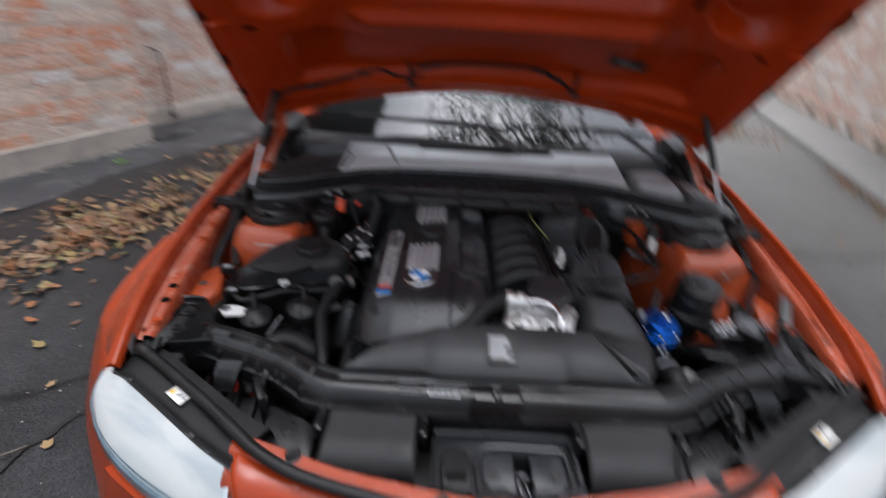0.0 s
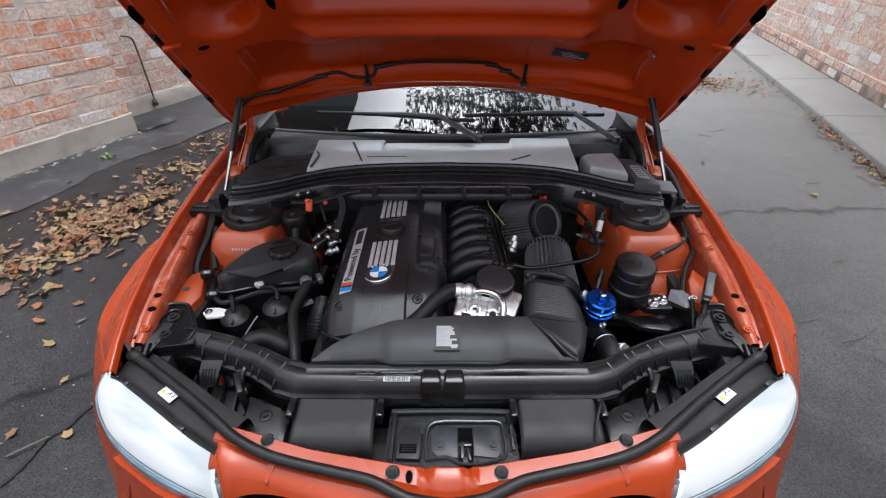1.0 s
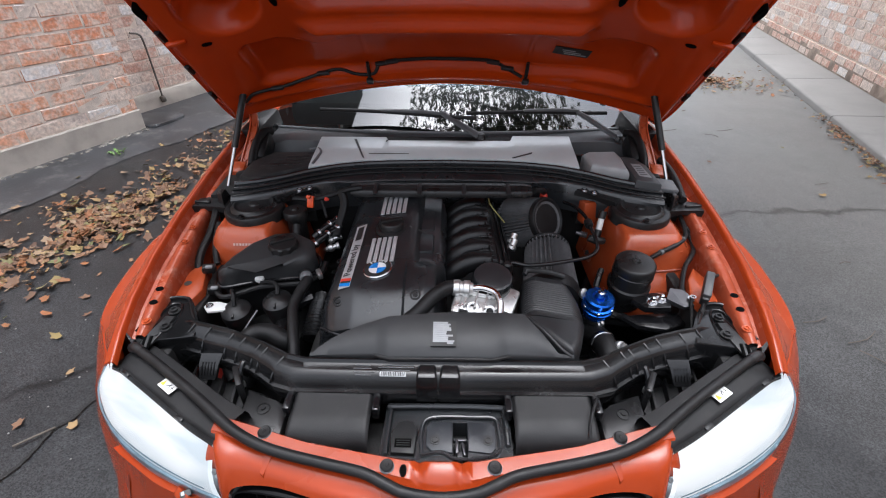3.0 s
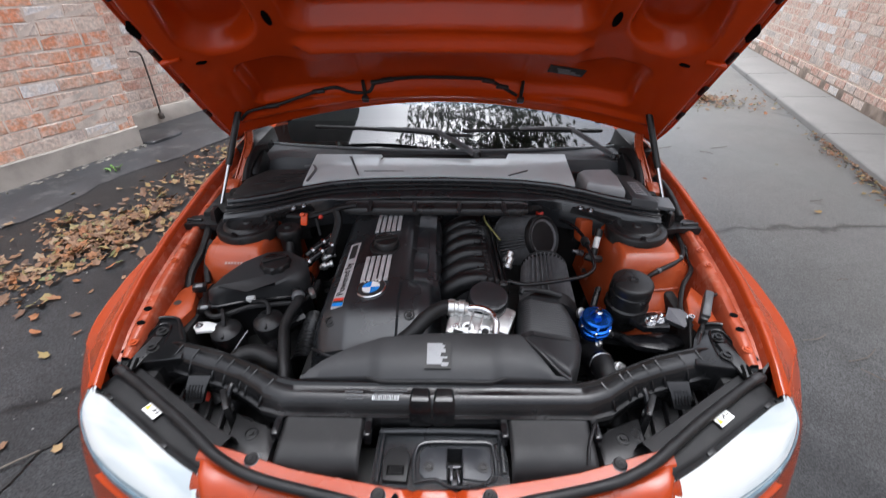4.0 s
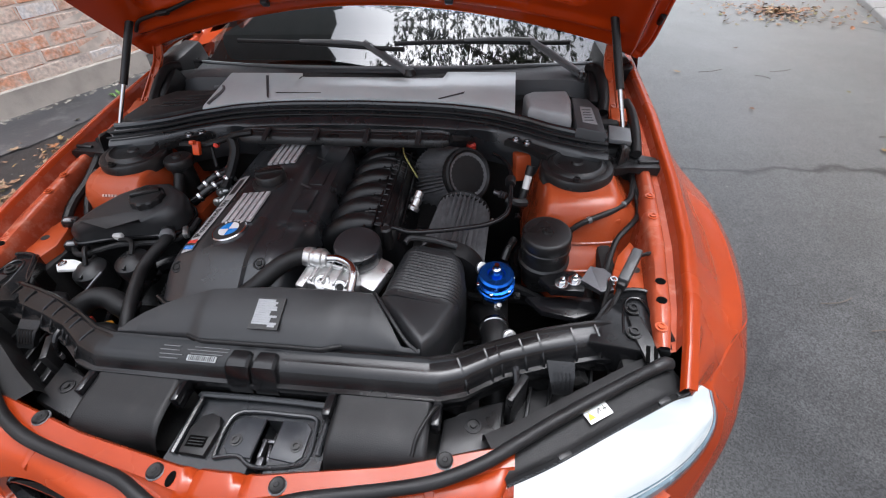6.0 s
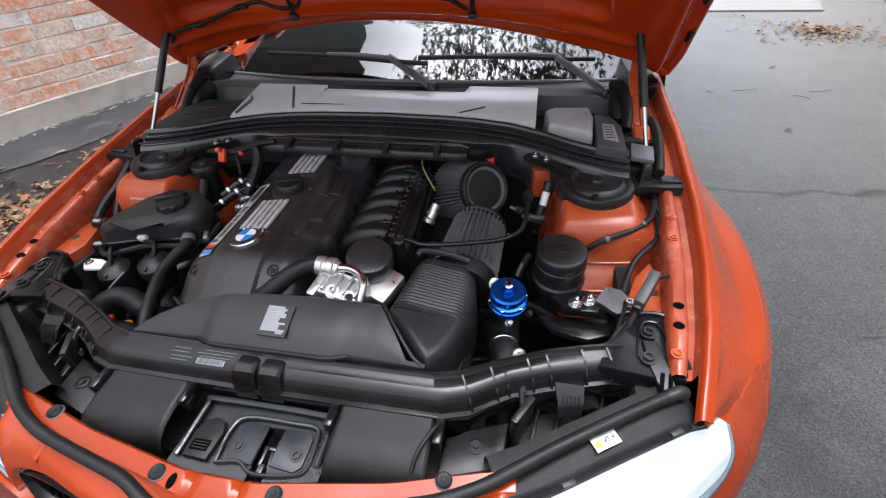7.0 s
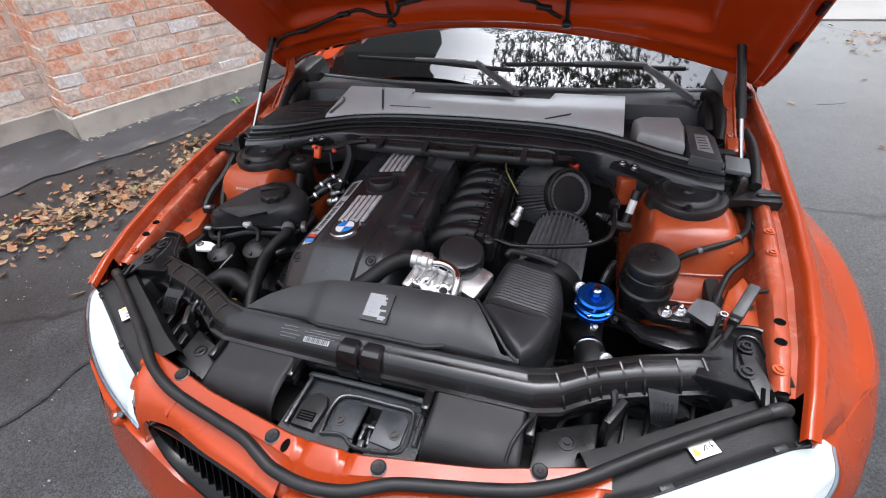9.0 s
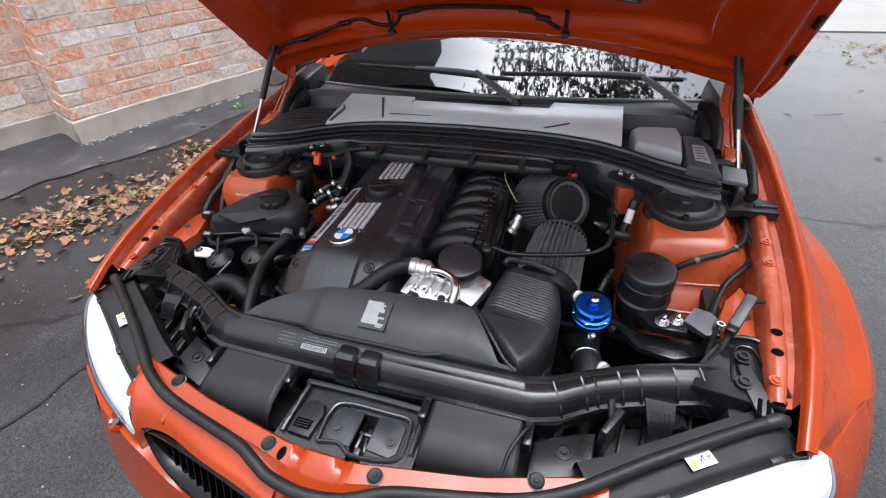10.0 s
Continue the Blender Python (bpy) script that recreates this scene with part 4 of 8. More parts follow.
def relief(x, v):
    """How far the pressed inner panel stands off the outer skin."""
    a = abs(x)
    h = 0.052
    # rim all round
    w = hood_half(v)
    # centre field
    def field(x0, x1, v0, v1, r, soft):
        dx, dv = max(x0 - a, a - x1), max(v0 - v, v - v1)
        d = math.hypot(max(dx + r, 0), max(dv + r, 0)) - r + min(max(dx, dv) + r, 0)
        return 1 - ease(-soft, soft * 0.4, d)
    rise = 0.035 * (a / 0.33) ** 2
    deep = max(field(-1, 0.335, 0.437 + min(rise, 0.045), 0.88, 0.045, 0.022), field(0.405, 0.585 - 0.10 * ease(0.5, 0.9, v), 0.455, 0.86, 0.085, 0.024))
    low = field(-1, 0.545 - 0.02 * ease(0.15, 0.3, v), 0.148 + 0.045 * ease(0.22, 0.5, a), 0.345 - 0.014 * math.exp(-((a - 0.31) / 0.04) ** 2) + 0.045 * ease(0.32, 0.42, a), 0.035, 0.016)
    bar = math.exp(-((v - 0.388 - min(rise, 0.045)) / 0.016) ** 2) * (1 - ease(0.30, 0.36, a))
    rib = math.exp(-((a - 0.225) / 0.004) ** 2) * low * 0.1
    c = 0.03 * (a / 0.6) ** 2
    lip = (0.006 * math.exp(-((v - 0.045 - c) / 0.014) ** 2) - 0.007 * math.exp(-((v - 0.082 - c) / 0.014) ** 2) + 0.012 * math.exp(-((v - 0.118 - c) / 0.015) ** 2)) * (1 - ease(0.58, 0.68, a))
    return (h * (1 - deep) * (1 - 0.55 * low) + 0.030 * bar + lip + 0.02 * rib - 0.004 * deep) * ease(0, 1, v / 0.022) * (0.45 + 0.55 * ease(0, 0.075, v))


def under(x, w, off=0.007):
    """A place just off the pressed underside, w metres up the slope."""
    r = rear_v(x)
    v = (w - r) / (1 - r / HOOD_V)
    return hood_pt(x, w, relief(x, v) + 0.004 + off)


bm = bmesh.new()
NU, NV = 260, 230


def inner(u, v):
    vv = HOOD_V * v
    x = (2 * u - 1) * hood_half(vv)
    w = rear_v(x) * (1 - v) + vv
    edge = (1 - abs(2 * u - 1)) * hood_half(vv)
    return hood_pt(x, w, relief(x, vv) * (0.10 * ease(0, 0.008, edge) + 0.90 * ease(0.030, 0.056, edge)) + 0.004)


sheet(bm, inner, NU, NV)
hood = part("bonnet", bm, HOODRED, car, "raised bonnet, orange pressed underside", sharp=80)
bm = bmesh.new()


def outer(u, v):
    vv = HOOD_V * v
    x = (2 * u - 1) * hood_half(vv) * 1.004
    w = rear_v(x) * (1 - v) + vv
    edge = min(1, (1 - abs(2 * u - 1)) / 0.05, (1 - v) / 0.05, v / 0.03)
    return hood_pt(x, w, -0.022 * ease(0, 1, edge) - 0.001)


sheet(bm, outer, 60, 40)
part("bonnet_skin", bm, ORANGE, hood, "glossy orange outer skin", sharp=80)
# turned edge with black buffers along the sides
for s in (-1, 1):
    bm = bmesh.new()
    tube(bm, [hood_pt(s * hood_half(v) * 0.998, v + rear_v(hood_half(v)) * (1 - v / HOOD_V), 0.004) for v in (0.0, 0.1, 0.2, 0.35, 0.5, 0.65, 0.8, 0.93, 1.0)], 0.006, 8, 4)
    part("bonnet_hem", bm, HOODRED, hood)
    for v in (0.16, 0.31, 0.46, 0.55, 0.66, 0.78):
        bm = bmesh.new()
        p = hood_pt(s * (hood_half(v) - 0.012), v - 0.03, 0.012)
        q = hood_pt(s * (hood_half(v) - 0.014), v + 0.005, 0.012)
        tube(bm, [p, q], 0.007, 8, 1, False)
        part("edge_buffer", bm, RUBBER, hood, "small black edge buffer")
    # slots in the pressing
    for x, v, wx, wv in ((0.370, 0.535, 0.008, 0.024), (0.575, 0.435, 0.014, 0.006), (0.642, 0.58, 0.007, 0.022), (0.50, 0.050, 0.010, 0.010)):
        bm = bmesh.new()
        c = under(s * x, v, 0.0)
        loft(bm, [[c + (hood_pt(s * x + wx * math.cos(a), v + wv * math.sin(a), 0) - hood_pt(s * x, v, 0)) + Vector((0, -0.6, -0.8)) * h for a in (k * math.pi / 6 for k in range(12))] for h in (-0.012, 0.002)])
        part("slot", bm, HOLE, hood, "dark slot or rubber buffer")
    # raised embossed tabs
    bm = bmesh.new()
    c = under(s * 0.632, 0.470, 0.002)
    box(bm, *c, 0.050, 0.014, 0.010, 0.004, (40, s * 14, -s * 8))
    part("pressed_tab", bm, HOODRED, hood)
    # hinge: a pressed strap that climbs from the wing to the bonnet's corner
    line = glide(mirrored([(0.646, 1.292, 0.818), (0.644, 1.328, 0.835), (0.641, 1.366, 0.862), (0.636, 1.405, 0.893), (0.634, 1.440, 0.922), (0.640, 1.470, 0.958)], s), 4)
    bm = bmesh.new()
    rings = []
    for k, p in enumerate(line):
        d = (line[min(k + 1, len(line) - 1)] - line[max(k - 1, 0)]).normalized()
        w = Vector((1, 0, 0))
        up = w.cross(d).normalized()
        rings.append([p + w * a * 0.013 + up * b for a, b in ((-1, -0.003), (-1, 0.006), (-0.72, 0.006), (-0.62, 0.0), (0.62, 0.0), (0.72, 0.006), (1, 0.006), (1, -0.003))])
    loft(bm, rings)
    box(bm, s * 0.654, 1.306, 0.822, 0.040, 0.050, 0.030, 0.005, (18, 0, 0))
    hinge = part("hinge", bm, ORANGE_IN, hood, "orange painted hinge strap")
    for k in (5, 11, 16):
        p = line[k]
        bm = bmesh.new()
        bolt(bm, 0, 0, 0, 0.006, 0.006, along(p, p + Vector((0, -0.6, 0.7))))
        part("bolt", bm, ORANGE_IN, hinge)
    bm = bmesh.new()
    tube(bm, mirrored([(0.588, 1.455, 0.895), (0.606, 1.430, 0.898), (0.617, 1.395, 0.882), (0.621, 1.355, 0.855), (0.617, 1.318, 0.832)], s), 0.014, 10, 4)
    box(bm, s * 0.600, 1.405, 0.850, 0.030, 0.11, 0.060, 0.010, (28, 0, 0))
    part("hinge_boot", bm, RUBBER, car, "black rubber boot beside the hinge")
    # added black block, hides the flange's end in the dark hinge corner
    bm = bmesh.new()
    box(bm, s * 0.672, 1.585, 0.860, 0.070, 0.16, 0.075, 0.012, (14, 0, s * 14))
    part("screen_corner", bm, PLASTIC, car, "black block added to cover the wing flange's end")
    # gas strut
    top, foot = Vector((s * 0.608, 1.383, 1.060)), Vector((s * 0.657, 1.200, 0.797))
    mid = foot.lerp(top, 0.42)
    bm = bmesh.new()
    tube(bm, [mid, top], 0.0095, 14, 1, False)
    strut = part("gas_strut", bm, PLASTIC, car, "black gas strut holding the bonnet")
    bm = bmesh.new()
    tube(bm, [foot, mid], 0.0050, 10, 1, False)
    part("rod", bm, CHROME, strut, "bright steel rod")
    bm = bmesh.new()
    lathe(bm, [(0.010, -0.012), (0.013, 0), (0.010, 0.014), (0.002, 0.016)], along(top, top + Vector((s * 0.3, 0.2, 0.6))), 14)
    part("ball_joint", bm, PLASTIC, strut)
    bm = bmesh.new()
    lathe(bm, [(0.006, -0.01), (0.009, 0), (0.009, 0.012), (0.004, 0.018)], along(foot, foot + (top - foot)), 12)
    part("ball_joint", bm, CHROME, strut)

# type label on the underside
bm = bmesh.new()
c0 = under(0.335, 0.268, 0.002)
box(bm, *c0, 0.098, 0.034, 0.002, 0.0, (-39.6 + 0, 8, 0))
lab = part("type_label", bm, BLACKINK, hood, "black type label with grey print")
for k in range(3):
    bm = bmesh.new()
    c = under(0.335 - 0.01 * (k - 1), 0.260 + 0.008 * k, 0.0045)
    box(bm, *c, 0.060 - 0.012 * k, 0.003, 0.001, 0.0, (-39.6, 8, 0))
    part("print_bar", bm, GREYLAB, lab)
# rounded rear rim
bm = bmesh.new()
tube(bm, [hood_pt(x, rear_v(x) + 0.005, 0.006) for x in (k * 0.0925 for k in range(-8, 9))], 0.013, 10, 4)
part("rear_hem", bm, HOODRED, hood)


# release cable with clips
bm = bmesh.new()
tube(bm, [under(-0.615, 0.150), under(-0.58, 0.176), under(-0.53, 0.182), under(-0.475, 0.184), under(-0.40, 0.191), under(-0.32, 0.186), under(-0.265, 0.172), under(-0.215, 0.170), under(-0.195, 0.182), under(-0.145, 0.192),
          under(-0.05, 0.196), under(0.09, 0.193), under(0.14, 0.184), under(0.215, 0.166)], 0.0046, 8, 5)
cab = part("release_cable", bm, RUBBER, hood, "black bonnet release cable")
for x, v in ((-0.228, 0.190), (0.228, 0.190)):
    bm = bmesh.new()
    tube(bm, [under(x, v - 0.035, 0.004), under(x, v + 0.012, 0.010)], 0.0052, 8, 1, False)
    box(bm, *under(x, v - 0.036), 0.020, 0.020, 0.014, 0.004, (-40, 0, 0))
    part("cable_clip", bm, PLASTIC, cab)
for x, v in ((-0.50, 0.183), (-0.36, 0.189), (-0.19, 0.184), (-0.16, 0.190), (0.13, 0.186), (0.172, 0.177)):
    bm = bmesh.new()
    box(bm, *under(x, v, 0.008), 0.036, 0.013, 0.011, 0.003, (-40, 8 * (1 if x > 0 else -1), 0))
    part("cable_clip", bm, PLASTIC, cab)


# ---- engine bay: tub and inner wings ----
def slab(name, *dims, label=""):
    bm = bmesh.new()
    box(bm, *dims)
    return part(name, bm, DARK, car, label)


slab("bay_floor", 0, 0.93, 0.34, 1.18, 0.72, 0.05, 0.01, label="grimy black engine bay floor")
slab("bulkhead", 0, 1.275, 0.60, 1.30, 0.03, 0.46, 0.005, label="dark bulkhead")
slab("radiator", 0, 0.52, 0.53, 0.64, 0.08, 0.18, 0.01, label="dark radiator pack")
for s in (-1, 1):
    slab("wheel_housing", s * 0.592, 0.95, 0.50, 0.03, 0.70, 0.40, 0.008, label="dark wheel housing wall")
    slab("bulkhead_corner", s * 0.56, 1.24, 0.62, 0.16, 0.10, 0.30, 0.02)
    slab("lamp_carrier", s * 0.46, 0.635, 0.50, 0.22, 0.12, 0.18, 0.02)

bm = bmesh.new()
box(bm, 0.0, 0.96, 0.52, 0.62, 0.56, 0.28, 0.03)
box(bm, -0.15, 0.97, 0.66, 0.24, 0.5, 0.10, 0.03)
box(bm, -0.43, 0.98, 0.54, 0.16, 0.40, 0.14, 0.03)
block = part("engine_block", bm, DARK, car, "dark engine block down in the bay")


def tower(s):
    """The orange strut tower with its step and cap."""
    bm = bmesh.new()

    def f(u, v):
        x, y = 0.430 + 0.240 * u, 0.885 + 0.36 * v
        yy = y - 0.035 * (abs(x - 0.525) / 0.13) ** 3 * ease(1.06, 0.95, y)
        ledges = [(0.885, 0.50), (0.940, 0.55), (0.955, 0.66), (0.965, 0.72), (0.978, 0.757), (0.995, 0.777), (1.02, 0.788), (1.245, 0.797)]
        z = lerp(ledges if s < 0 else [(0.885, 0.585), (0.897, 0.640), (0.905, 0.655), (0.915, 0.668), (0.936, 0.688), (0.950, 0.697), (0.958, 0.715), (0.970, 0.753), (0.984, 0.775), (1.005, 0.786), (1.04, 0.791), (1.245, 0.797)], yy)
        z = 0.58 + (z - 0.58) * math.sqrt(ease(0.430, 0.475, x))
        z -= (0.055 if s > 0 else 0.10) * ease(0.605, 0.665, x) * ease(0.90, 0.98, y)
        return (s * x, y, z)
    sheet(bm, f, 44, 52)
    t = part("strut_tower", bm, ORANGE_IN, car, "orange painted strut tower", sharp=60)
    for y0, z0 in (((0.953, 0.702), (0.911, 0.662)) if s > 0 else ()):
        bm = bmesh.new()
        tube(bm, [(s * x, y0 + 0.035 * (abs(x - 0.525) / 0.13) ** 3 + 0.003 * math.sin(x * 90), z0 + 0.002) for x in (0.44, 0.47, 0.50, 0.53, 0.56, 0.59, 0.62)], 0.0034, 8, 4)
        part("seam_sealer", bm, FLANGE, t)
    for k in range(9 if s < 0 else 0):
        bm = bmesh.new()
        box(bm, s * (0.490 + 0.008 * k), 0.977, 0.7605, 0.005, 0.0015, 0.006, 0.0, (-40, 0, 0))
        part("print_bar", bm, PALEMARK, t, "pale rubbed print")
    bm = bmesh.new()
    lathe(bm, [(0.080, -0.02), (0.080, 0.006), (0.077, 0.011), (0.070, 0.013), (0.063, 0.012), (0.058, 0.018), (0.052, 0.020), (0.047, 0.015), (0.040, 0.014), (0.014, 0.016), (0.011, 0.020), (0.001, 0.020)], pose(s * 0.535, 1.100, 0.797), 36)
    cap = part("tower_cap", bm, PLASTIC, t, "round black strut mount cover")
    for k in range(3):
        bm = bmesh.new()
        a = k * 2.1 + 0.4
        bolt(bm, s * 0.535 + 0.071 * math.cos(a), 1.10 + 0.071 * math.sin(a), 0.810, 0.0065, 0.008)
        part("nut", bm, PLASTIC, cap)
    bm = bmesh.new()
    prism(bm, mirrored([(0.60, 1.085), (0.655, 1.108), (0.722, 1.098), (0.742, 1.104), (0.750, 1.126), (0.736, 1.146), (0.665, 1.160), (0.64, 1.185), (0.60, 1.165)], s)[::s], 0.786, 0.803, 0.006)
    prism(bm, mirrored([(0.622, 1.10), (0.655, 1.13), (0.650, 1.17), (0.625, 1.16)], s)[::s], 0.79, 0.835, 0.006, taper=0.45)
    box(bm, s * 0.70, 1.125, 0.805, 0.06, 0.010, 0.008, 0.003, (0, 0, s * 4))
    part("wing_bracket", bm, PLASTIC, t, "black bracket from strut cover to wing")
    bm = bmesh.new()
    prism(bm, mirrored([(0.47, 1.11), (0.50, 1.145), (0.44, 1.185), (0.385, 1.205), (0.375, 1.19), (0.43, 1.160)], s)[::s], 0.802, 0.818, 0.005)
    arm = part("brace_bar", bm, PLASTIC, t, "black brace bar towards the bulkhead")
    for x, y in ((0.428, 1.176), (0.402, 1.190)):
        bm = bmesh.new()
        bolt(bm, s * x, y, 0.818, 0.0075, 0.006)
        part("bolt", bm, CHROME, arm)
    # flat shelf of the inner wing in front of the tower
    bm = bmesh.new()
    prism(bm, mirrored([(0.600, 0.765), (0.640, 0.755), (0.650, 0.77), (0.655, 0.90), (0.640, 0.95), (0.605, 0.90), (0.585, 0.84)], s)[::s], 0.64, 0.722, 0.006)
    sh = part("inner_wing", bm, ORANGE_IN, t, "dusty orange inner wing shelf")
    for x, y in ((0.632, 0.862), (0.636, 0.80)):
        bm = bmesh.new()
        lathe(bm, [(0.009, 0), (0.009, 0.0012), (0.006, 0.0012)], pose(s * x, y, 0.7215), 14)
        part("hole", bm, BLACKINK, sh, "dark hole")


for s in (1, -1):
    tower(s)

# ---- cowl ----
SEAL = [(0.0, 1.310), (0.17, 1.303), (0.25, 1.294), (0.34, 1.272), (0.42, 1.232), (0.485, 1.190), (0.55, 1.160), (0.62, 1.142), (0.68, 1.14)]


def seal_y(x):
    return lerp(SEAL, abs(x))


xs = [k * 0.03 for k in range(-20, 21)]
bm = bmesh.new()
rings = []
for x in xs:
    y = seal_y(x)
    mid = (1 - ease(0.25, 0.31, x)) * (1 - ease(0.28, 0.34, -x))
    fy = y - 0.062 * mid - 0.045 * (1 - mid)
    rings.append([(x, y + 0.012, 0.840), (x, y + 0.004, 0.846), (x, y - 0.012, 0.842), (x, (y + fy) / 2, 0.834), (x, fy + 0.008, 0.829), (x, fy, 0.820), (x, fy - 0.002, 0.74), (x, y + 0.012, 0.74)])
loft(bm, rings)
cowl = part("cowl_front", bm, SATIN, car, "black plastic bulkhead panel")
for dy, dz, r, mm in ((0.004, 0.850, 0.0075, SATIN), (-0.018, 0.843, 0.0035, RUBBER), (-0.036, 0.837, 0.003, RUBBER)):
    bm = bmesh.new()
    tube(bm, [(x, seal_y(x) + dy, dz) for x in xs], r, 8, 2)
    part("cowl_seal", bm, mm, cowl, "black rubber bulkhead seal")

bm = bmesh.new()


def plate(u, v):
    x = -0.415 + 0.812 * u
    y0 = seal_y(x) + 0.013
    back = 1.432 if x < -0.20 or x > 0.205 else 1.405
    prof = [(0.0, 0.842), (0.0, 0.858), (0.06, 0.863), (0.5, 0.874), (0.94, 0.885), (1.0, 0.885), (1.0, 0.85)]
    t, z = prof[round(v * 6)]
    return (x, y0 + (back - y0) * t, z + 0.006 * (1 if x > 0.21 else 0) * t)


sheet(bm, plate, 80, 6)
pl = part("cowl_plate", bm, COWL, car, "smooth plastic cowl cover, paled for the sky it mirrors", sharp=30)
for pts in ([(-0.255, 1.305), (-0.262, 1.31), (-0.305, 1.415), (-0.296, 1.415)], [(0.205, 1.312), (0.265, 1.335), (0.268, 1.345), (0.200, 1.316)], [(-0.245, 1.33), (-0.12, 1.335), (-0.12, 1.338), (-0.245, 1.334)], [(0.11, 1.36), (0.113, 1.36), (0.113, 1.405), (0.11, 1.405)]):
    bm = bmesh.new()
    bm.faces.new([bm.verts.new((x, y, 0.8625 + 0.0235 * (y - seal_y(x) - 0.013 - 0.008) / (1.42 - seal_y(x)) + 0.003)) for x, y in pts])
    bmesh.ops.solidify(bm, geom=list(bm.faces), thickness=0.004)
    part("slit", bm, GREYPL if pts[0][0] < -0.25 else BLACKINK, pl, "moulded line")
bm = bmesh.new()
prism(bm, [(-0.20, 1.398), (0.21, 1.398), (0.205, 1.44), (-0.195, 1.44)], 0.84, 0.885, 0.004)
for s in (-1, 1):
    prism(bm, mirrored([(0.40, 1.20), (0.68, 1.15), (0.70, 1.58), (0.40, 1.43)], s)[::s], 0.70, 0.815, 0.004)
part("cowl_tray", bm, DARK, car, "black tray under the cowl covers")
bm = bmesh.new()


def scuttle(u, v):
    x = -0.69 + 1.38 * u
    y1, z1 = screen_base(x)
    y0 = min(1.43, y1 - 0.03)
    prof = [(0, 0.83), (0.1, 0.868), (0.45, 0.872), (0.8, z1 - 0.012), (1.0, z1 - 0.008)]
    t, z = prof[round(v * 4)]
    return (x, y0 + (y1 - y0) * t, z - 0.03 * ease(0.52, 0.66, abs(x)) * (1 - t))


sheet(bm, scuttle, 50, 4)
part("scuttle_panel", bm, MODULE, car, "black panel at the foot of the windscreen", sharp=40)

# covers at both ends of the cowl
bm = bmesh.new()
prism(bm, [(-0.60, 1.285), (-0.555, 1.362), (-0.425, 1.368), (-0.402, 1.340), (-0.41, 1.262), (-0.555, 1.165), (-0.60, 1.185)], 0.80, 0.862, 0.010)
lid = part("fuse_box_lid", bm, DUSTY, car, "dull black fuse box lid, dusty")
bm = bmesh.new()
tube(bm, [(-0.405, 1.262, 0.864), (-0.398, 1.30, 0.870), (-0.396, 1.335, 0.873), (-0.412, 1.362, 0.873), (-0.44, 1.366, 0.868)], 0.004, 8, 4)
part("rim", bm, GREYPL, lid, "worn grey rim")
for k in range(4):
    bm = bmesh.new()
    box(bm, -0.50 + 0.012 * k, 1.255 + 0.022 * k, 0.8625, 0.12 - 0.015 * k, 0.006, 0.004, 0.0015, (0, 0, 8))
    part("rib", bm, PLASTIC, lid)
bm = bmesh.new()
prism(bm, [(0.428, 1.247), (0.525, 1.198), (0.534, 1.30), (0.528, 1.352), (0.44, 1.345), (0.418, 1.325)], 0.80, 0.877, 0.014, seg=3)
lid = part("filter_box_lid", bm, LIDGREY, car, "smooth grey cabin filter lid")
bm = bmesh.new()
prism(bm, [(0.532, 1.16), (0.592, 1.135), (0.594, 1.26), (0.575, 1.318), (0.536, 1.325)], 0.80, 0.868, 0.005)
side = part("filter_box_side", bm, MODULE, lid)
bm = bmesh.new()
prism(bm, [(0.548, 1.185), (0.578, 1.172), (0.576, 1.262), (0.550, 1.268)], 0.866, 0.869)
lab = part("label", bm, GREYLAB, side, "faded grey label")
for k in range(5):
    bm = bmesh.new()
    box(bm, 0.562, 1.192 + 0.014 * k, 0.8694, 0.020 - 0.003 * (k % 2), 0.004, 0.0006)
    part("print_bar", bm, MODULE, lab)
bm = bmesh.new()
box(bm, 0.635, 1.19, 0.835, 0.05, 0.07, 0.012, 0.003, (0, 4, -8))
part("wing_end_tab", bm, GREYPL, car, "grey plastic tab by the wing")
bm = bmesh.new()
tube(bm, [(0.668, 1.14, 0.815), (0.678, 1.22, 0.83), (0.684, 1.30, 0.838), (0.68, 1.36, 0.842)], 0.011, 10, 4)
part("wing_hose", bm, RUBBER, car, "short black hose along the wing")
# slotted rail below the bulkhead seal
bm = bmesh.new()
rings = []
for k in range(27):
    x = -0.275 + 0.02 * k
    e = 1 - 0.25 * (k in (0, 26))
    rings.append([(x, 1.168 + 0.68 * a * e, 0.826 + 0.8 * h * e) for a, h in ((0.034, -0.012), (0.034, 0.010), (0.030, 0.016), (0.014, 0.017), (0.011, 0.014), (0.008, 0.017), (-0.004, 0.016), (-0.007, 0.013), (-0.010, 0.015), (-0.026, 0.010), (-0.034, 0.002), (-0.034, -0.014))])
loft(bm, rings)
rail = part("cable_rail", bm, PLASTIC, car, "long smooth black cable duct", sharp=50)
for k in range(4):
    bm = bmesh.new()
    box(bm, -0.20 + 0.125 * k, 1.148, 0.840, 0.012, 0.05, 0.006, 0.002, (14, 0, 0))
    part("rail_clip", bm, DUCT, rail)
bm = bmesh.new()
tube(bm, [(0.25, 1.155, 0.834), (0.275, 1.175, 0.824), (0.285, 1.20, 0.81), (0.293, 1.222, 0.795)], 0.009, 8, 4)
part("rail_end", bm, RUBBER, rail)
bm = bmesh.new()
lathe(bm, [(0.009, 0), (0.012, 0.006), (0.012, 0.016), (0.006, 0.022), (0.001, 0.022)], pose(0.294, 1.222, 0.770), 14)
part("red_connector", bm, REDPL, car, "small red connector")

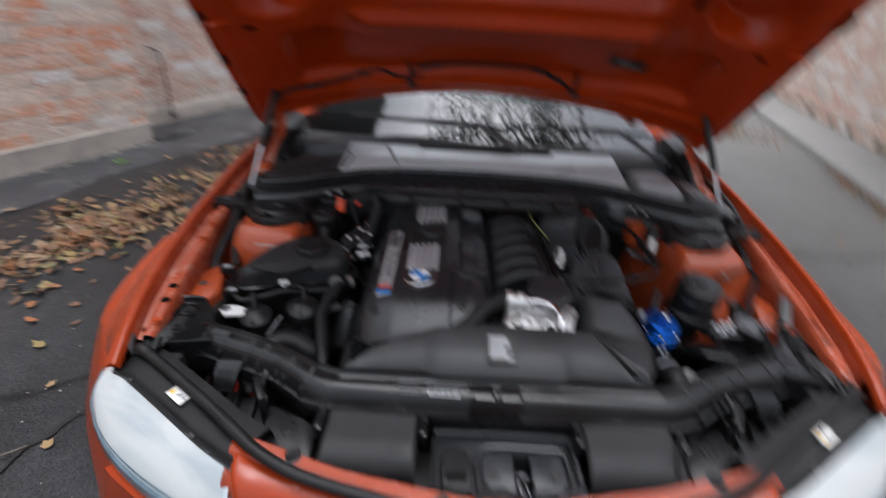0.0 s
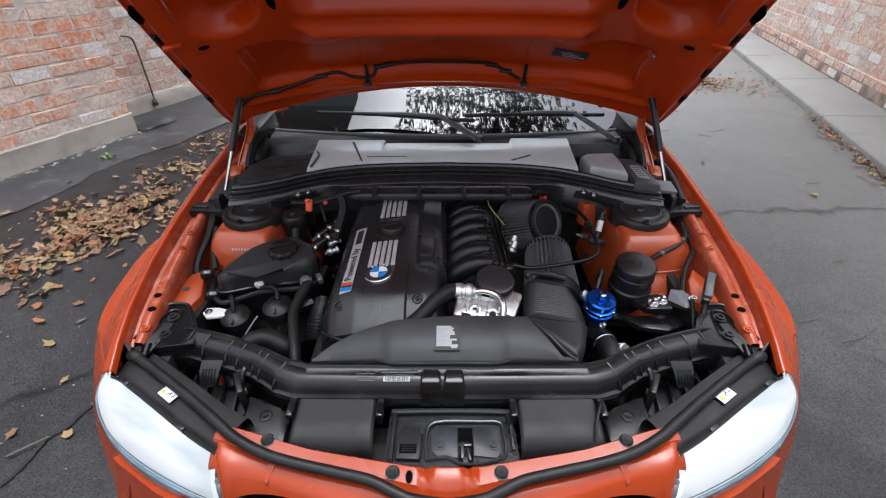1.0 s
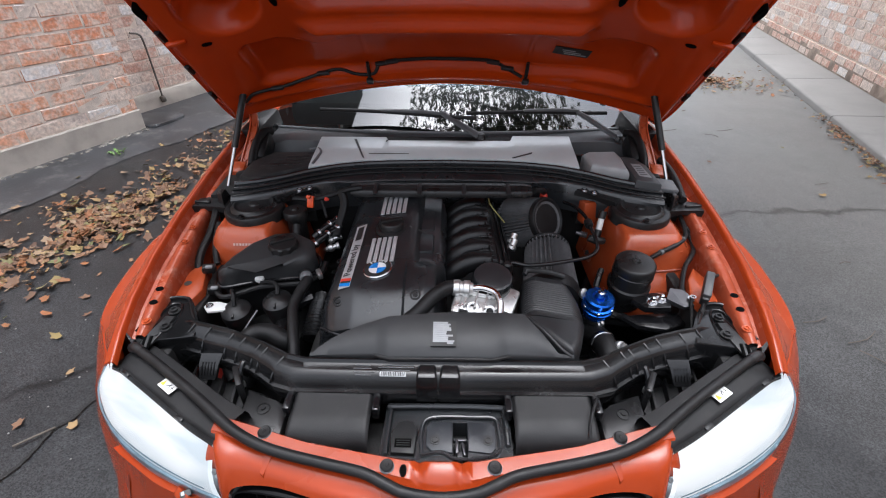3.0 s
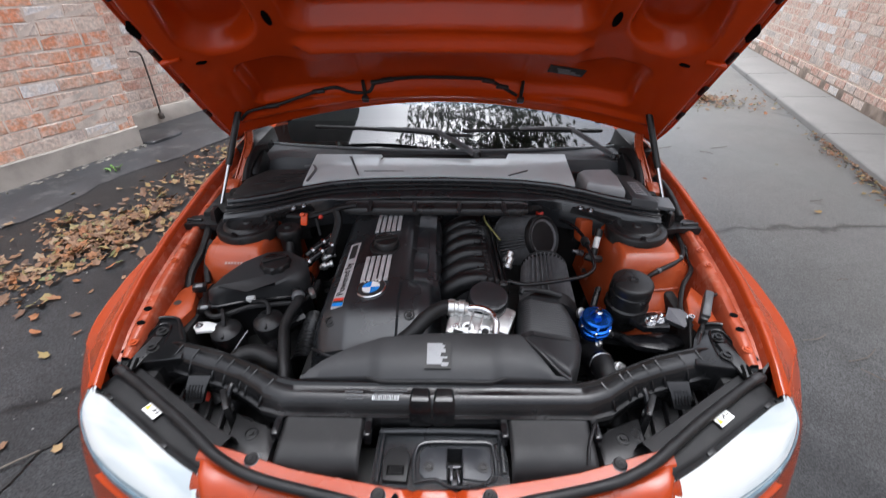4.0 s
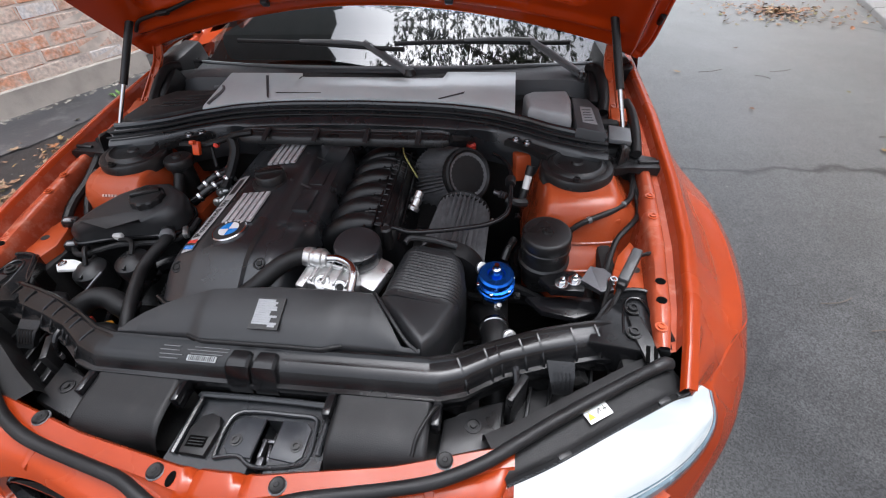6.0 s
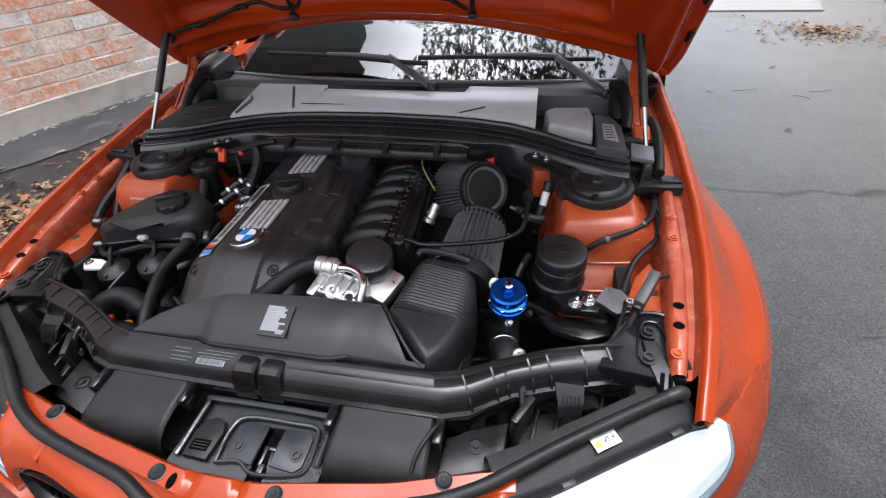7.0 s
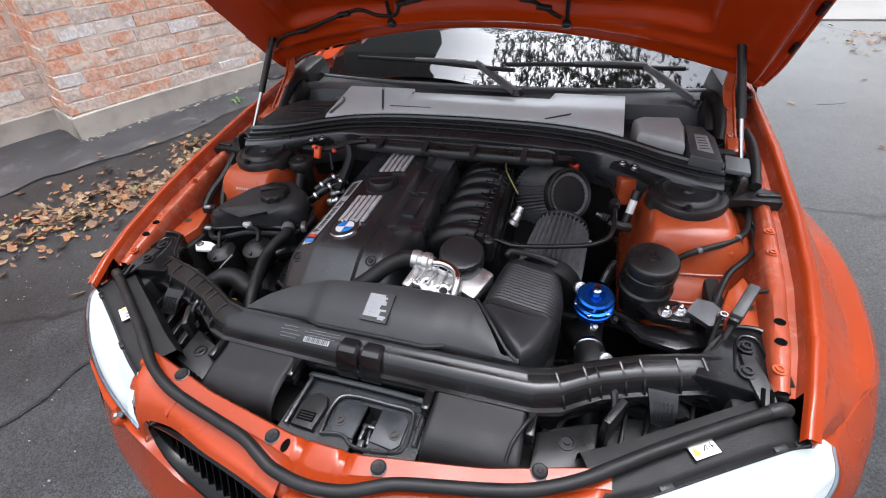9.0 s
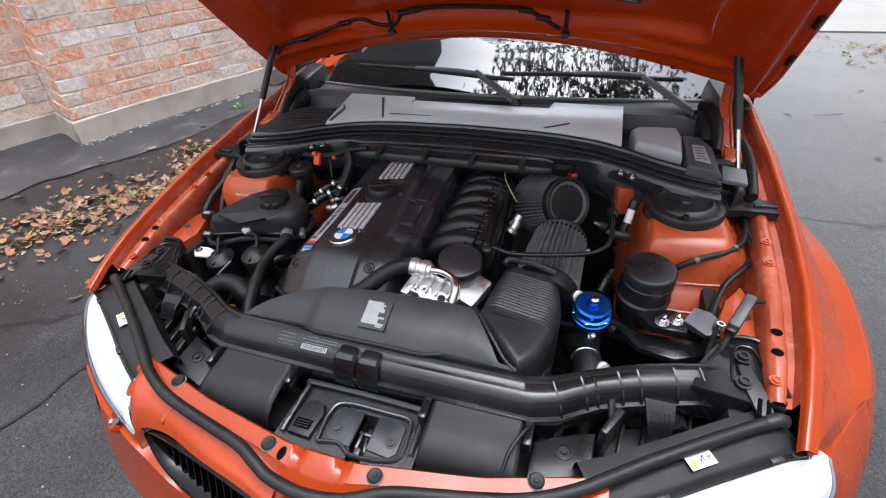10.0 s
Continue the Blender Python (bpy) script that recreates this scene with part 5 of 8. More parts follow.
# wipers
for pivot, joint, end, near in (((0.109, 1.428, 0.884), (-0.003, 1.470, 0.938), (-0.445, 1.566, 0.930), None), ((0.579, 1.482, 0.862), (0.444, 1.530, 0.933), (0.062, 1.482, 0.945), None)):
    P, J, E2 = Vector(pivot), Vector(joint), Vector(end)
    bm = bmesh.new()
    lathe(bm, [(0.018, -0.03), (0.019, 0.0), (0.016, 0.010), (0.012, 0.016), (0.001, 0.018)], pose(*P), 20)
    wiper = part("wiper", bm, PLASTIC, car, "black windscreen wiper")
    bm = bmesh.new()
    d = (J - P).normalized()
    w = Vector((-d.y, d.x, 0)).normalized()
    up = Vector((0, 0, 1))
    loft(bm, [[p + w * a * h + up * b for a, b in ((-1, 0), (-1, 0.008), (-0.5, 0.014), (0.5, 0.014), (1, 0.008), (1, 0))] for p, h in ((P - d * 0.015, 0.016), (P.lerp(J, 0.4), 0.014), (J, 0.011), (J + d * 0.02, 0.007))])
    part("arm", bm, GREYPL, wiper)
    bm = bmesh.new()
    tail = J + (J - E2).normalized() * 0.10
    line = [tail, J, J.lerp(E2, 0.5) + up * 0.004, E2]
    tube(bm, [p + up * 0.004 for p in line], 0.0065, 8, 4)
    part("blade", bm, RUBBER, wiper)
    bm = bmesh.new()
    tube(bm, [J + up * 0.012, J.lerp(E2, 0.22) + up * 0.015, J.lerp(E2, 0.5) + up * 0.012], 0.006, 8, 4)
    part("blade_bow", bm, GREYPL, wiper)


# ---- engine cover ----
def cover_z(x, y):
    prof = [(-0.285, 0.700), (-0.272, 0.738), (-0.258, 0.757), (-0.24, 0.768), (-0.20, 0.783), (-0.15, 0.790), (-0.09, 0.797), (-0.076, 0.794), (-0.062, 0.776), (-0.012, 0.772), (0.0, 0.762), (0.006, 0.70)]
    z = float(np.interp(x, [p[0] for p in prof], [p[1] for p in prof]))
    front = 1 - ease(0.685, 0.83, y)
    blend = ease(0.70, 0.80, y)
    flat = float(np.interp(x, [-0.285, -0.272, -0.255, -0.15, -0.045, -0.02, 0.006], [0.69, 0.735, 0.765, 0.784, 0.793, 0.78, 0.70]))
    z = z * ease(0.84, 0.90, y) + flat * (1 - ease(0.84, 0.90, y)) if x > -0.09 else z
    return z - 0.048 * front ** 1.6 + 0.010 * ease(0.85, 1.25, y) * (1 if -0.26 < x < -0.01 else 0.3)


bm = bmesh.new()


def cover(u, v):
    y = 0.688 + 0.567 * v
    bow = 0.030 * (1 - ease(0.688, 0.78, y))
    x = -0.285 + 0.291 * u
    edge = abs(2 * u - 1)
    yy = y + bow * edge ** 3 * (1 - v)
    if v == 0:
        return (x, yy + 0.006, 0.655)
    return (x + 0.01 * (1 - v) * 0, yy, cover_z(x, y))


sheet(bm, cover, 60, 60)
ecover = part("engine_cover", bm, SATIN, car, "satin black engine cover with silver stripes", sharp=42)


def on_cover(bm, pts, lift=0.0012, thick=0.0):
    f = bm.faces.new([bm.verts.new((x, y, cover_z(x, y) + lift)) for x, y in pts])
    return f


for y0, y1, xa, xb, n in ((0.862, 0.962, -0.186, -0.118, 5), (1.078, 1.186, -0.181, -0.107, 5)):
    for k in range(n):
        w = (xb - xa) / n
        bm = bmesh.new()
        ca = xa + w * (k + 0.5)
        for j in range(6):
            a, b = y0 + (y1 - y0) * j / 6, y0 + (y1 - y0) * (j + 1) / 6
            on_cover(bm, [(ca - w * 0.34, a), (ca + w * 0.34, a), (ca + w * 0.34, b), (ca - w * 0.34, b)], 0.0022)
        bmesh.ops.remove_doubles(bm, verts=bm.verts, dist=1e-5)
        bmesh.ops.solidify(bm, geom=list(bm.faces), thickness=-0.004)
        part("stripe", bm, STRIPE, ecover, "silver stripe")
# grooves and steps
for x0, x1, y0, y1 in ((-0.094, -0.050, 1.005, 1.012), (-0.094, -0.050, 1.118, 1.124)):
    bm = bmesh.new()
    on_cover(bm, [(x0, y0), (x1, y0), (x1, y1), (x0, y1)], 0.003)
    bmesh.ops.solidify(bm, geom=list(bm.faces), thickness=-0.006)
    part("step_edge", bm, GREYPL, ecover, "grey edge of a moulded step")
bm = bmesh.new()
for y, w in ((1.075, 0.10), (1.185, 0.07), (0.965, 0.08)):
    box(bm, -0.052, y, 0.7745, 0.046, w, 0.016, 0.006)
part("coil_cover", bm, SATIN, ecover)
# oil filler cap
bm = bmesh.new()
lathe(bm, [(0.043, -0.012), (0.043, 0.001), (0.038, 0.004), (0.033, 0.004), (0.033, 0.018), (0.030, 0.022), (0.012, 0.024), (0.001, 0.024)], pose(-0.140, 1.012, 0.795), 32)
box(bm, -0.14, 1.012, 0.819, 0.060, 0.014, 0.010, 0.004, (0, 0, 20))
part("oil_cap", bm, PLASTIC, ecover, "black oil filler cap")
# round badge: plain blue and white fields in a black and chrome ring
bc, br = Vector((-0.1545, 0.838, cover_z(-0.1545, 0.838) + 0.001)), 0.0345
bt = math.degrees(math.atan2(cover_z(-0.1545, 0.86) - cover_z(-0.1545, 0.815), 0.045))
bx = -math.degrees(math.atan2(cover_z(-0.13, 0.838) - cover_z(-0.18, 0.838), 0.05))
bmx = pose(*bc, bt, bx, 0)
bm = bmesh.new()
lathe(bm, [(br, -0.006), (br, 0.002), (br - 0.002, 0.004), (br - 0.004, 0.0035)], bmx, 40)
badge = part("badge", bm, CHROME, ecover, "round badge with a bright rim")
bm = bmesh.new()
lathe(bm, [(br - 0.003, 0.000), (br - 0.003, 0.0038), (0.021, 0.0042), (0.0205, 0.0030)], bmx, 40)
part("badge_ring", bm, BLACKINK, badge, "black ring")
for k in range(4):
    bm = bmesh.new()
    c = bm.verts.new(bmx @ Vector((0, 0, 0.0046)))
    arc = [bm.verts.new(bmx @ Vector((0.0205 * math.cos(a), 0.0205 * math.sin(a), 0.0046))) for a in (math.pi / 2 * (k + j / 8) for j in range(9))]
    bm.faces.new([c, *arc])
    part("badge_field", bm, BADGEBLUE if k % 2 else BADGEWHITE, badge)
for k in range(5):
    bm = bmesh.new()
    a = radians(50 + 20 * k)
    box(bm, *(bmx @ Vector((0.027 * math.cos(a), 0.027 * math.sin(a), 0.0046))), 0.004, 0.006, 0.0008, 0, (bt, bx, 50 + 20 * k - 90))
    part("badge_bar", bm, WHITE, badge)
# silver strip with lettering on the left shoulder
bm = bmesh.new()
N2 = 12
for j in range(N2):
    a, b = 0.790 + 0.255 * j / N2, 0.790 + 0.255 * (j + 1) / N2
    on_cover(bm, [(-0.240, a), (-0.212, a), (-0.212, b), (-0.240, b)], 0.0022)
bmesh.ops.remove_doubles(bm, verts=bm.verts, dist=1e-5)
strip = part("lettered_strip", bm, STRIPE, ecover, "silver strip with dark lettering")
for y0, y1, mm in ((0.792, 0.802, BADGEBLUE), (0.802, 0.808, BLACKINK), (0.808, 0.818, REDPL)):
    bm = bmesh.new()
    on_cover(bm, [(-0.239, y0 + 0.006), (-0.213, y0 - 0.001), (-0.213, y1 - 0.001), (-0.239, y1 + 0.006)], 0.0032)
    part("colour_flash", bm, mm, strip)
txt = bpy.data.curves.new("lettering", "FONT")
txt.body, txt.size, txt.align_x, txt.align_y, txt.extrude = "Powered by", 0.026, "LEFT", "CENTER", 0.0003
tob = bpy.data.objects.new("lettering", txt)
scene.collection.objects.link(tob)
bpy.context.view_layer.update()
tme = bpy.data.meshes.new_from_object(tob.evaluated_get(bpy.context.evaluated_depsgraph_get()))
bpy.data.objects.remove(tob)
slope = math.degrees(math.atan2(cover_z(-0.212, 0.9) - cover_z(-0.240, 0.9), 0.028))
tm = pose(-0.226, 0.828, cover_z(-0.226, 0.83) + 0.0036, 0, -slope, 0) @ pose(0, 0, 0, math.degrees(math.atan2(cover_z(-0.226, 0.97) - cover_z(-0.226, 0.83), 0.14)), 0, 0) @ pose(0, 0, 0, 0, 0, 90)
tme.transform(tm)
tme.materials.clear()
tme.materials.append(BLACKINK)
tob = new("lettering", tme)
tob.parent = strip
bm = bmesh.new()
on_cover(bm, [(-0.234, 0.975), (-0.218, 0.975), (-0.218, 1.035), (-0.234, 1.035)], 0.0034)
part("print_bar", bm, BLACKINK, strip)
for x, y in ((-0.235, 0.763), (-0.063, 0.763)):
    bm = bmesh.new()
    z = cover_z(x, y)
    m = pose(x, y, z, 22, -6, 0)
    lathe(bm, [(0.012, -0.004), (0.012, 0.001), (0.009, 0.0015), (0.008, -0.001), (0.006, -0.001), (0.0055, 0.002), (0.001, 0.002)], m, 20)
    part("cover_bolt", bm, DARK, ecover, "black cover bolt in its recess")
# black tube standing in for the shadow gap under the front edge
bm = bmesh.new()
tube(bm, [(-0.27, 0.722, 0.715), (-0.22, 0.694, 0.722), (-0.15, 0.688, 0.724), (-0.06, 0.694, 0.732), (-0.02, 0.715, 0.735)], 0.004, 8, 5)
part("front_gap", bm, GLOSSY, ecover)

# ---- intake manifold ----
bm = bmesh.new()


def plenum(u, v):
    x, y = 0.004 + 0.165 * u, 0.885 + 0.345 * v
    prof = [(0.0, 0.66), (0.05, 0.715), (0.25, 0.742), (0.5, 0.768), (0.72, 0.768), (0.88, 0.748), (1.0, 0.66)]
    z = float(np.interp(u, [p[0] for p in prof], [p[1] for p in prof]))
    ends = min(1, v / 0.08, (1 - v) / 0.08)
    return (x + 0.012 * (1 - v), y, 0.66 + (z - 0.66) * ease(0, 1, ends) ** 0.5)


sheet(bm, plenum, 26, 36)
mani = part("intake_manifold", bm, MANIFOLD, car, "black plastic intake manifold", sharp=50)
for k in range(6):
    y = 0.915 + 0.058 * k
    bm = bmesh.new()
    tube(bm, [(0.004, y - 0.004, 0.700), (0.025, y, 0.727), (0.055, y + 0.004, 0.749), (0.085, y + 0.006, 0.756), (0.11, y + 0.008, 0.752)], 0.0255, 16, 4)
    part("runner", bm, MANIFOLD, mani, "rounded inlet runner")
for k in range(15):
    y = 0.905 + 0.0215 * k
    bm = bmesh.new()
    tube(bm, [(0.088, y, 0.768), (0.11, y + 0.001, 0.7695), (0.14, y + 0.003, 0.757), (0.166, y + 0.004, 0.722)], 0.0024, 6, 3)
    part("cross_rib", bm, MANIFOLD, mani)
for x, z in ((0.086, 0.783), (0.104, 0.786), (0.122, 0.783), (0.140, 0.775), (0.156, 0.755)):
    bm = bmesh.new()
    box(bm, x + 0.006, 1.055, z - 0.0165, 0.004, 0.325, 0.008, 0.001, (0, 0, 2))
    part("long_rib", bm, MANIFOLD, mani)
bm = bmesh.new()
tube(bm, [(0.110, 1.225, 0.785), (0.122, 1.205, 0.792), (0.130, 1.180, 0.775), (0.150, 1.150, 0.760), (0.170, 1.125, 0.745)], 0.002, 8, 4)
part("sensor_wire", bm, WIRE, mani, "yellowish sensor wire")
for x, y, z in ((0.178, 1.03, 0.735), (0.176, 1.01, 0.73), (0.168, 1.225, 0.78)):
    bm = bmesh.new()
    lathe(bm, [(0.012, 0), (0.014, 0.008), (0.010, 0.012), (0.010, 0.03), (0.004, 0.032)], pose(x, y, z, -40, 30, 0), 14)
    part("hose_fitting", bm, ALU, mani, "bare metal hose fitting")

# oil filter housing and its cap
bm = bmesh.new()
lathe(bm, [(0.042, 0.0), (0.042, 0.060), (0.0445, 0.066), (0.0445, 0.090), (0.042, 0.095), (0.037, 0.097), (0.012, 0.0985), (0.001, 0.0985)], pose(0.104, 0.830, 0.700, 10, 4, 0), 40)
cap = part("oil_filter_cap", bm, SATIN, car, "round black oil filter cap")
bm = bmesh.new()
box(bm, 0.128, 0.795, 0.735, 0.075, 0.075, 0.035, 0.008, (8, 10, -20))
box(bm, 0.07, 0.755, 0.742, 0.105, 0.048, 0.052, 0.008, (10, 4, -12))
box(bm, 0.028, 0.757, 0.742, 0.018, 0.056, 0.060, 0.005, (10, 4, -12))
for k in range(4):
    box(bm, 0.048 + 0.022 * k, 0.758 - 0.004 * k, 0.7735, 0.004, 0.046, 0.010, 0.001, (10, 4, -12))
box(bm, 0.075, 0.770, 0.775, 0.10, 0.005, 0.010, 0.001, (10, 4, -12))
hsg = part("oil_filter_housing", bm, ALU, car, "bare cast aluminium housing")
for x, y in ((0.062, 0.741), (0.098, 0.730)):
    bm = bmesh.new()
    lathe(bm, [(0.015, -0.02), (0.015, 0.004), (0.013, 0.006), (0.008, 0.006), (0.0075, 0.001)], along((x, y, 0.762), (x, y - 0.25, 1.05)), 22)
    port = part("port", bm, ALU, hsg)
    bm = bmesh.new()
    lathe(bm, [(0.0075, 0.001), (0.006, 0.003), (0.001, 0.003)], along((x, y, 0.762), (x, y - 0.25, 1.05)), 12)
    part("port_bolt", bm, DARK, port)
bm = bmesh.new()
tube(bm, [(-0.175, 0.682, 0.700), (-0.12, 0.694, 0.725), (-0.06, 0.722, 0.758), (-0.025, 0.755, 0.778), (0.005, 0.778, 0.785), (0.030, 0.785, 0.783)], 0.0165, 14, 6)
part("vent_hose", bm, RUBBER, car, "thick black vent hose")
bm = bmesh.new()
lathe(bm, [(0.0175, 0), (0.0185, 0.004), (0.0185, 0.014), (0.016, 0.016), (0.016, 0.022), (0.0185, 0.024), (0.0185, 0.036), (0.015, 0.038), (0.013, 0.044)], along((0.020, 0.784, 0.783), (0.075, 0.778, 0.783)), 22)
part("hose_union", bm, ALU, car, "silver hose union")
bm = bmesh.new()
tube(bm, [(0.060, 0.779, 0.785), (0.085, 0.777, 0.788), (0.110, 0.765, 0.786), (0.120, 0.745, 0.780), (0.120, 0.725, 0.768), (0.117, 0.705, 0.745)], 0.0075, 12, 6)
part("metal_pipe", bm, CHROME, car, "bent bright metal pipe")

# ---- air duct over the radiator, with its ribbed elbow ----
bm = bmesh.new()


def duct_rear(x):
    return lerp([(-0.262, 0.614), (-0.25, 0.632), (-0.225, 0.653), (-0.19, 0.673), (-0.16, 0.686), (-0.111, 0.701), (0.0, 0.711), (0.10, 0.714), (0.165, 0.714), (0.20, 0.665), (0.235, 0.61), (0.252, 0.592)], x)


def duct_front(x):
    return 0.618 - 0.009 * (ease(-0.135, -0.105, x) - ease(0.10, 0.13, x))


def duct_z(x, t):
    """Height of the duct's top from its front edge (t = 0) to its rear edge (t = 1)."""
    a, b = duct_front(x), max(duct_rear(x), duct_front(x) + 0.006)
    low = 0.752 - 0.12 * (x - 0.02) ** 2
    high = low + (0.034 - 0.12 * (x - 0.02) ** 2) * min(1, (b - a) / 0.09) ** 0.7
    return low + (high - low) * t + 0.008 * math.sin(math.pi * min(1, t)) * min(1, (b - a) / 0.09)


def duct(u, v):
    x = -0.262 + 0.518 * u
    a = duct_front(x)
    b = max(duct_rear(x), a + 0.006)
    prof = [(0.06, -0.05), (0.0, -0.030), (0.0, -0.007), (0.012, -0.002), (0.04, 0), (0.45, 0), (0.90, 0), (0.96, -0.006), (0.99, -0.016), (1.0, -0.04), (1.0, -0.11)]
    t, dz = prof[round(v * 10)]
    return (x, a + (b - a) * t, duct_z(x, t) + dz)


sheet(bm, duct, 100, 10)
dct = part("air_duct", bm, DUCT, car, "smooth black air duct over the radiator", sharp=40)
# raised lip in black rubber, its shadow line put into the colour
bm = bmesh.new()
tube(bm, [(x, duct_front(x) + dy, duct_z(x, 0) + dz) for x, dy, dz in ((-0.135, 0.002, -0.004), (-0.115, 0.001, -0.003), (-0.09, 0.0, -0.003), (0.02, 0.0, -0.003), (0.09, 0.0, -0.003), (0.112, 0.001, -0.003), (0.13, 0.002, -0.004))], 0.0036, 8, 4)
part("duct_lip", bm, RUBBER, dct, "raised front lip, darkened for its shadow line")
ELBOW = [(0.168, 0.716), (0.176, 0.79), (0.186, 0.858), (0.200, 0.868), (0.285, 0.872), (0.300, 0.864), (0.312, 0.80), (0.306, 0.725), (0.284, 0.662), (0.258, 0.622)]


def elbow_z(x, y):
    return 0.762 - 0.22 * max(0, x - 0.20) - 0.05 * max(0, y - 0.74) + 0.06 * max(0, 0.70 - y)


bm = bmesh.new()
prism(bm, ELBOW[:1] + [(0.172, 0.735), (0.306, 0.735)] + ELBOW[7:], 0.58, 0.77, 0.018, top=elbow_z, seg=4)
elbow = part("duct_elbow", bm, DUCT, dct, "black intake elbow")
# its corrugated rear half
bm = bmesh.new()
rings = []
for k in range(37):
    y = 0.722 + 0.004 * k
    xa = lerp([(0.716, 0.168), (0.79, 0.177), (0.858, 0.186), (0.87, 0.192)], y)
    xb = lerp([(0.716, 0.303), (0.76, 0.311), (0.80, 0.312), (0.86, 0.303), (0.87, 0.296)], y)
    out = 0.0022 * (k % 2) if 2 < k < 33 else 0.001
    ring = [(xa - out, y, 0.60)]
    for t in range(6):
        a = math.pi / 2 * t / 5
        ring.append((xa + 0.030 - (0.030 + out) * math.cos(a), y, elbow_z(xa + 0.03, y) - 0.030 + (0.030 + out) * math.sin(a)))
    for t in range(8):
        a = math.pi / 2 * t / 7
        ring.append((xb - 0.040 + (0.040 + out) * math.sin(a), y, elbow_z(xb - 0.04, y) - 0.040 + (0.040 + out) * math.cos(a)))
    ring.append((xb + out, y, 0.60))
    rings.append(ring)
loft(bm, rings)
part("bellows", bm, DUCT, elbow, "ribbed black bellows", sharp=20)
bm = bmesh.new()
tube(bm, [(0.166, 0.714, 0.772), (0.20, 0.668, 0.772), (0.232, 0.632, 0.757), (0.252, 0.620, 0.748)], 0.0028, 8, 4)
part("moulded_seam", bm, DUCT, dct)
bm = bmesh.new()
tube(bm, [(0.19, 0.860, 0.762), (0.20, 0.872, 0.765), (0.245, 0.878, 0.757), (0.29, 0.876, 0.745)], 0.006, 8, 4)
part("elbow_rim", bm, DUCT, elbow)
# torn data label on the duct
c = (0.001, 0.651, duct_z(0.0, 0.434) + 0.001)
bm = bmesh.new()
box(bm, *c, 0.050, 0.055, 0.0030, 0, (18, 0, 0))
lab = part("data_label", bm, BLACKINK, dct, "black data label with silver print bars")
rr = random.Random(3)
for k in range(12):
    w = rr.uniform(0.026, 0.042) if k < 11 else 0.012
    bm = bmesh.new()
    box(bm, c[0] - 0.021 + w / 2 + (0.028 if k == 11 else 0), c[1] - 0.0005 + 0.951 * (0.0225 - 0.0040 * k), c[2] + 0.0017 + 0.309 * (0.0225 - 0.0040 * k), w, 0.0035, 0.0012, 0, (18, 0, 0))
    part("print_bar", bm, GREYLAB, lab, "silver-grey print bar")

# ---- radiator support beam ----
B_REAR = [(0.0, 0.616), (0.27, 0.618), (0.31, 0.628), (0.36, 0.654), (0.41, 0.676), (0.445, 0.690), (0.50, 0.706), (0.54, 0.716), (0.575, 0.728), (0.60, 0.74)]
B_FRONT = [(0.0, 0.564), (0.29, 0.566), (0.33, 0.578), (0.36, 0.598), (0.39, 0.617), (0.455, 0.641), (0.52, 0.660), (0.575, 0.678), (0.60, 0.684)]
bm = bmesh.new()
rings = []
for k in range(-115, 116):
    x = k * 0.005
    a, b = lerp(B_REAR, abs(x)), lerp(B_FRONT, abs(x))
    d = a - b
    drop = 0.012 * ease(0.53, 0.575, abs(x))
    section = [(a, 0.66), (a + 0.002, 0.737), (a - 0.002, 0.742), (a - 0.006, 0.7415), (a - 0.009, 0.7365), (a - 0.0105, 0.7355), (b + 0.55 * d, 0.7345), (b + 0.34 * d, 0.7310), (b + 0.24 * d, 0.7258),
               (b + 0.13 * d, 0.710), (b + 0.08 * d, 0.7055), (b - 0.003, 0.7045), (b - 0.004, 0.699), (b + 0.006, 0.66)]
    rings.append([(x, y, z - drop * (z > 0.67)) for y, z in section])
loft(bm, rings)
beam = part("radiator_beam", bm, BEAM, car, "shiny black radiator support beam", sharp=30)
